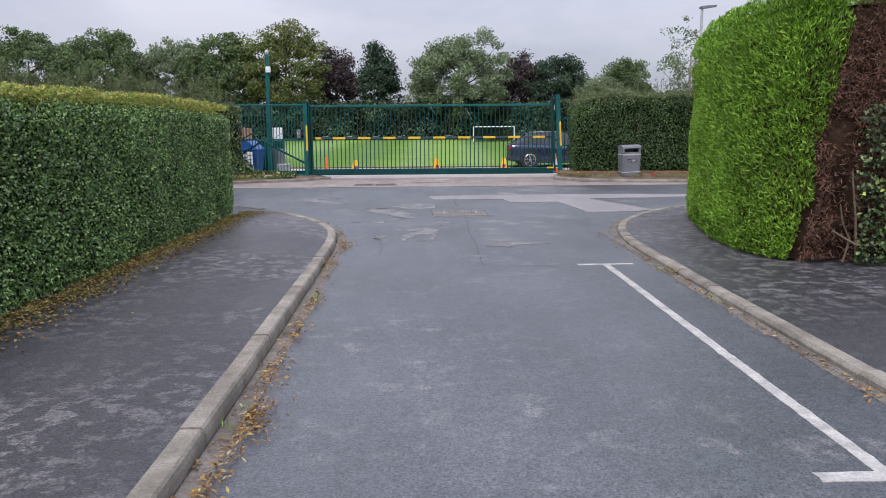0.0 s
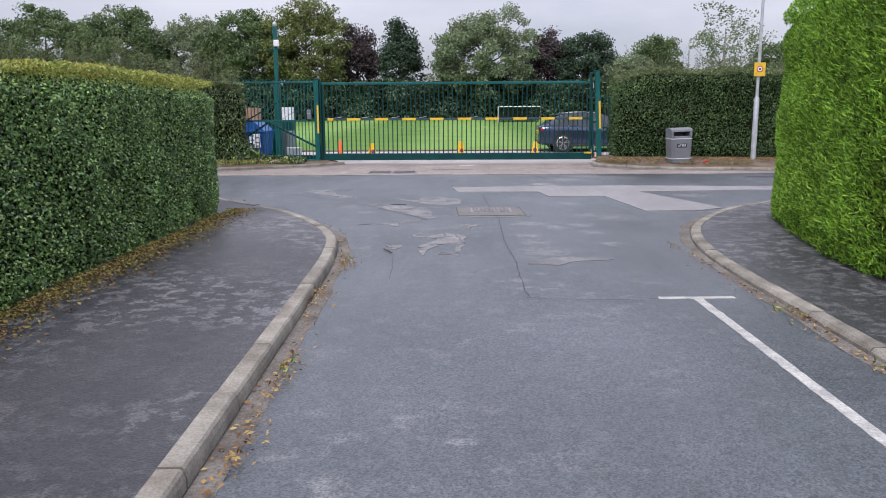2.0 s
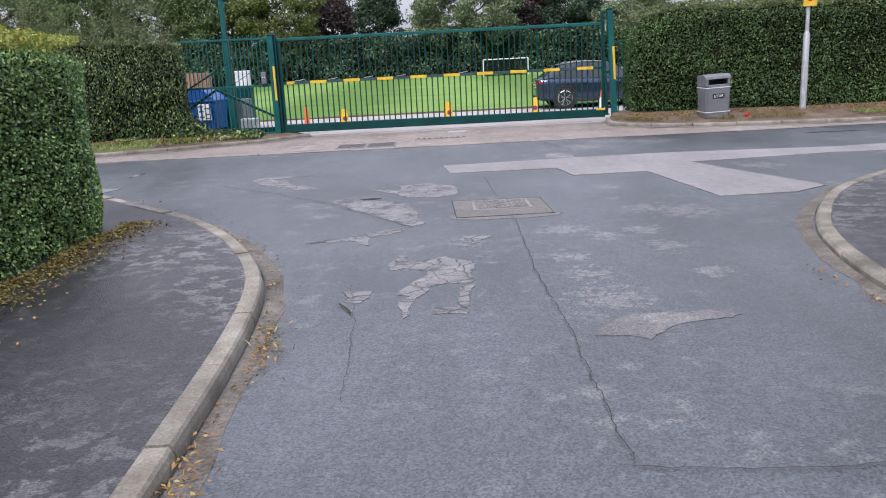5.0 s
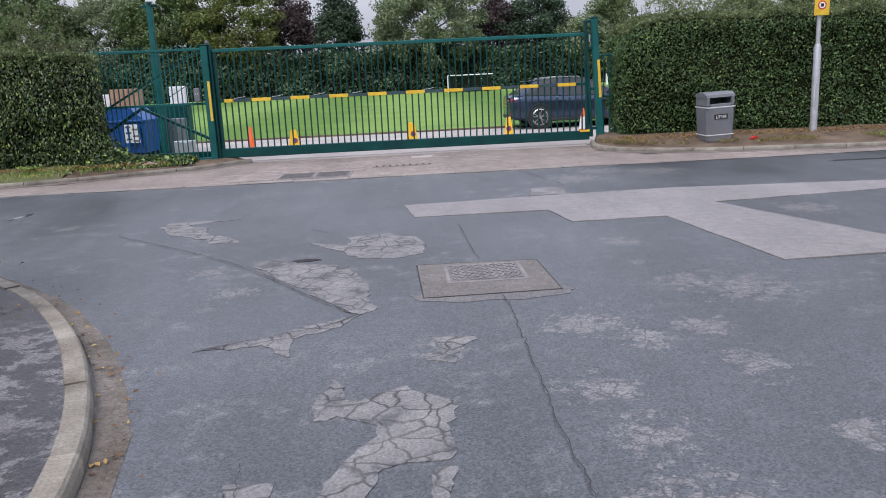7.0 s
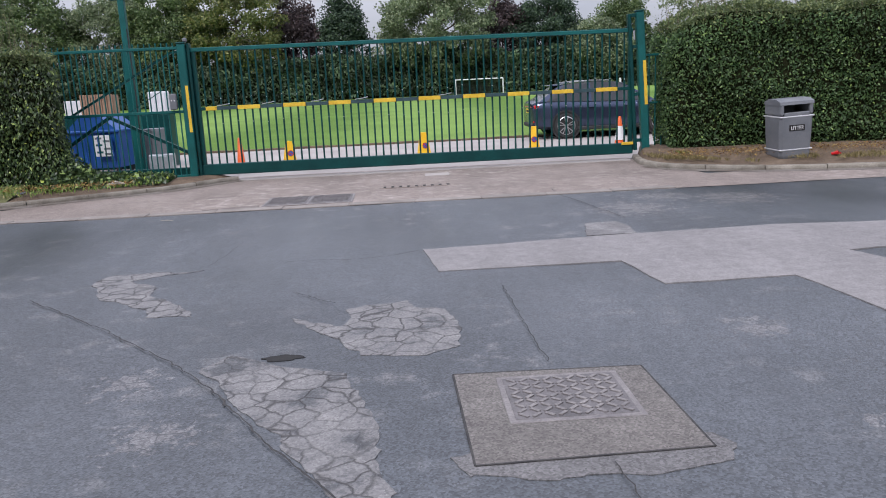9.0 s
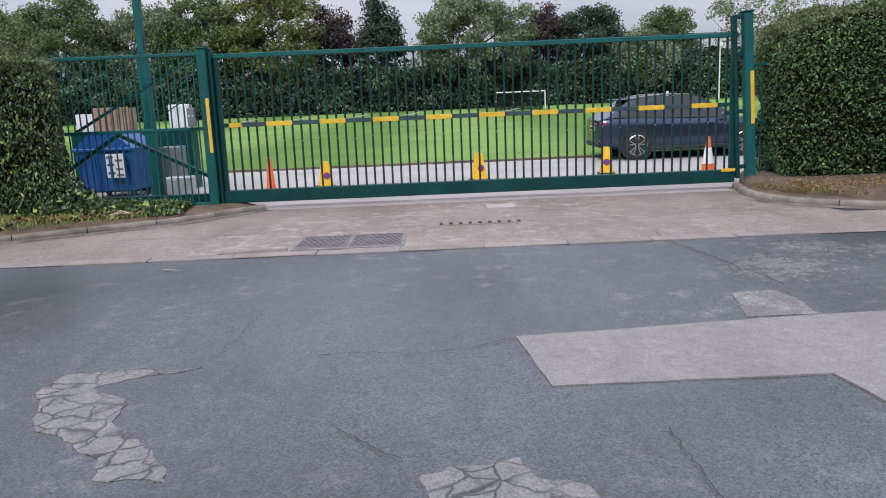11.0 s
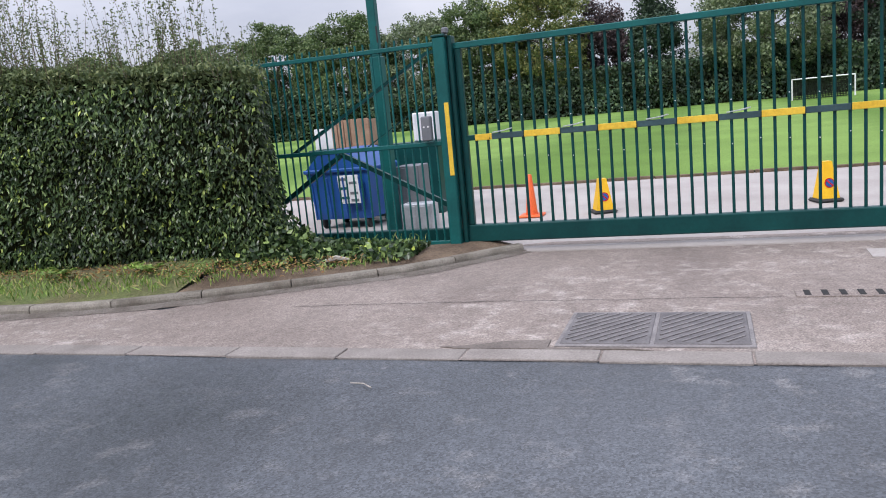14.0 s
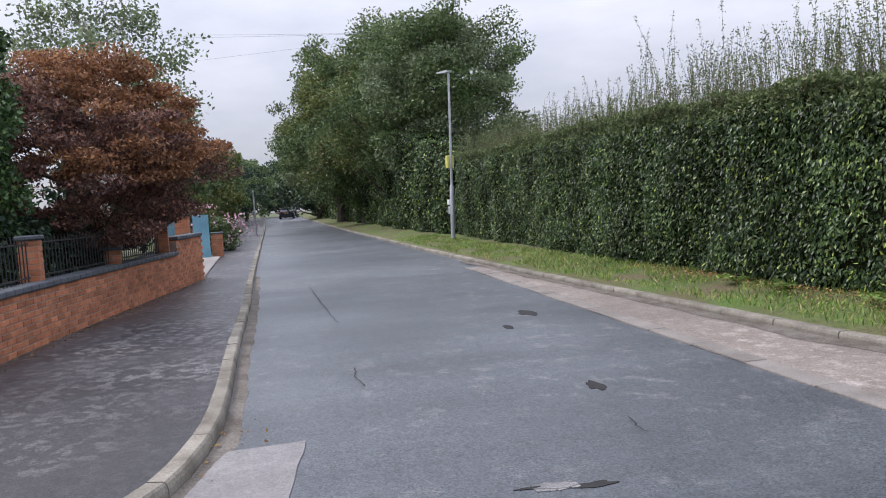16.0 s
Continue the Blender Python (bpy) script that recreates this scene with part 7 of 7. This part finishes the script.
gd = thing("slot_drain", "row of dark slots in a concrete drain channel", "drain", kind="structure")
part("channel", Shape().box(-0.34, 23.6, 0.0, 0.92, 23.82, 0.016, 0.004), M_APRON, gd)
for i in range(9):
    part("slot", Shape().box(-0.28 + i * 0.125, 23.63, 0.012, -0.28 + i * 0.125 + 0.045, 23.79, 0.0185), M_DARK, gd)
flat_patch("access_lid", [(0.42, 25.0), (0.86, 25.02), (0.85, 25.4), (0.43, 25.38)], 0.016, M_PATH, "small square concrete access lid", "access lid")
gb = thing("gutter_blocks", "row of concrete channel blocks along the apron edge", "gutter", kind="structure")
for i in range(24):
    x = -18 + i * 0.91
    z = gz(x)
    part("block", Shape().box(x, 22.02 + 0.008 * (i % 3), z - 0.02, x + 0.895, 22.24, z + 0.016 + 0.003 * (i % 2), 0.006), M_BLOCK, gb)
flat_patch("gate_track", [(-3.7, 25.80), (4.3, 25.80), (4.3, 26.12), (-3.7, 26.12)], 0.02, M_PATH, "pale concrete strip below the sliding gate", "concrete strip")
tw = smooth_line([(-3.1, 21.53), (-3.0, 21.52), (-2.92, 21.45), (-2.9, 21.4)], 0.1)
tagged(part("twig", Shape().tube([(x, y, 0.018) for x, y in tw], 0.0045, 5), M_PALEBARK), "pale fallen twig on the road", "twig")
tw = smooth_line([(-0.62, 11.55), (-0.55, 11.42), (-0.52, 11.33)], 0.06)
tagged(part("twig", Shape().tube([(x, y, 0.016) for x, y in tw], 0.007, 5), M_BARK), "dark fallen twig on the road", "twig")

# ---- loose leaves, grass and weeds ----
random.seed(11)
C = []
for _ in range(5200):
    y = random.uniform(2, 14.6)
    x = -3.25 + abs(random.gauss(0, 0.22)) + 0.1 * noise.noise(Vector((y * 1.5, 0, 0)))
    C.append((x, y, 0.105 + random.random() * 0.015))
for _ in range(2600):
    i = random.randrange(len(LEFT_KERB))
    x, y = LEFT_KERB[i]
    if -3 < y and x > -7:
        C.append((x + abs(random.gauss(0.02, 0.09)), y + random.gauss(0, 0.2) - (0.06 if y > 15 else 0), 0.022))
for _ in range(250):
    y = random.uniform(3, 12)
    C.append((2.84 - abs(random.gauss(0, 0.08)), y, 0.02))
for _ in range(3000):
    C.append((random.uniform(-14, -4.4), 24.3 + random.gauss(0, 0.22), 0.22 + random.random() * 0.03))
for _ in range(4000):
    x = random.uniform(4.6, 11)
    C.append((x, 24.55 + random.gauss(0, 0.35) - (x - 5) * 0.08, 0.22 + random.random() * 0.03))
for _ in range(500):
    i = random.randrange(len(WALL))
    C.append((WALL[i][0], WALL[i][1] + 0.14 + abs(random.gauss(0, 0.1)), gz(WALL[i][0]) + 0.115))
tagged(part("leaf_litter", leaf_mesh("leaf_litter", L_FALLEN, C, [(0, 0, 1)] * len(C), 0.036, 0.024, 0.85, 0, 1.6, 0.25), None), "scattered brown and yellow fallen leaves", "fallen leaves", kind="stuff")
C = []
for _ in range(9000):
    y = random.uniform(1.5, 14.6)
    x = -3.3 + abs(random.gauss(0, 0.2)) + 0.12 * noise.noise(Vector((y * 1.3, 5, 0)))
    C.append((x, y, 0.103 + random.random() * 0.02))
tagged(part("moss_strip", leaf_mesh("moss_strip", L_MOSS, C, [(0, 0, 1)] * len(C), 0.035, 0.02, 0.85, 0, 1.2, 0.35), None), "yellowish moss and leaf crumbs below the hedge", "moss", kind="stuff")
# small stones and grit in the gutters
grit = Shape()
for _ in range(700):
    x, y = LEFT_KERB[random.randrange(len(LEFT_KERB))]
    if y < -2 or x < -9:
        continue
    r = random.uniform(0.004, 0.012)
    grit.box(0, 0, 0, r, r, r * 0.7, 0, pose(x + abs(random.gauss(0.03, 0.1)), y + random.gauss(0, 0.15), 0.015, 0, 0, random.uniform(0, 90)))
tagged(part("grit", grit, M_KERB), "small pale stones scattered in the gutter", "grit", kind="stuff")
C, O = [], []
for _ in range(60000):
    i = random.randrange(6, len(FAR_LEFT) - 1)
    x, y = FAR_LEFT[i]
    if x < -30:
        continue
    t = random.random()
    if noise.noise(Vector((x * 0.9, t * 2, 3))) < -0.25 or (x > -9.5 and t > 0.55 and random.random() < 0.7):
        continue
    C.append((x + random.gauss(0, 0.1), y + 0.14 + t * 1.35, gz(x) + 0.16 + 0.11 * min(1, t * 0.8)))
    O.append((0, 0, 1))
tagged(part("verge_grass", leaf_mesh("verge_grass", L_GRASS, C, O, 0.10, 0.016, 0.45), None), "short uneven green grass on the verge", "grass", kind="stuff")
C, O = [], []
for _ in range(5200):
    x = 4.4 + random.random() ** 1.3 * 8
    y = (23.4 if x > 5.5 else 24.6 - (x - 4.4) * 0.9) + abs(random.gauss(0.1, 0.35)) - max(0, x - 6.5) * 0.15
    if noise.noise(Vector((x * 1.1, y * 1.1, 3))) < -0.05:
        continue
    C.append((x, y, 0.17))
    O.append((0, 0, 1))
tagged(part("dry_grass", leaf_mesh("dry_grass", L_DRYGRASS, C, O, 0.10, 0.012, 0.45), None), "dry straw-coloured grass on the verge", "grass", kind="stuff")
C, O = [], []
for _ in range(2500):
    x = random.uniform(9.2, 14)
    C.append((x, 22.9 + abs(random.gauss(0.3, 0.4)), 0.18))
    O.append((0, 0, 1))
for cx, cy, nn in ((4.95, 25.0, 160), (-0.88, 4.35, 14), (-0.9, 7.3, 10), (2.80, 8.6, 12), (2.80, 7.2, 10), (-1.0, 10.9, 10)):
    for _ in range(nn):
        C.append((cx + random.gauss(0, 0.05), cy + random.gauss(0, 0.1), 0.03 if cx < 3 else 0.2))
        O.append((random.gauss(0, 0.2), random.gauss(0, 0.2), 1))
D = []
for cx, cy, nn in ((-0.84, 4.3, 260), (-0.86, 3.6, 150), (-0.9, 5.2, 90), (-0.92, 7.2, 120), (-0.9, 6.2, 90), (2.80, 8.5, 80), (-1.0, 10.7, 120), (-1.05, 9.2, 90)):
    D += [(cx + abs(random.gauss(0, 0.07)), cy + random.gauss(0, 0.22), 0.02 + random.random() * 0.03) for _ in range(nn)]
tagged(part("gutter_debris", leaf_mesh("gutter_debris", L_FALLEN, D, [(0, 0, 1)] * len(D), 0.04, 0.014, 0.8, 0, 1.2, 0.4), None), "dry grass and leaf debris caught along the kerb", "debris", kind="stuff")
tagged(part("weed_tufts", leaf_mesh("weed_tufts", L_GRASS, C, O, 0.07, 0.012, 0.6), None), "small green weed tufts along kerb and verge", "weeds", kind="stuff")
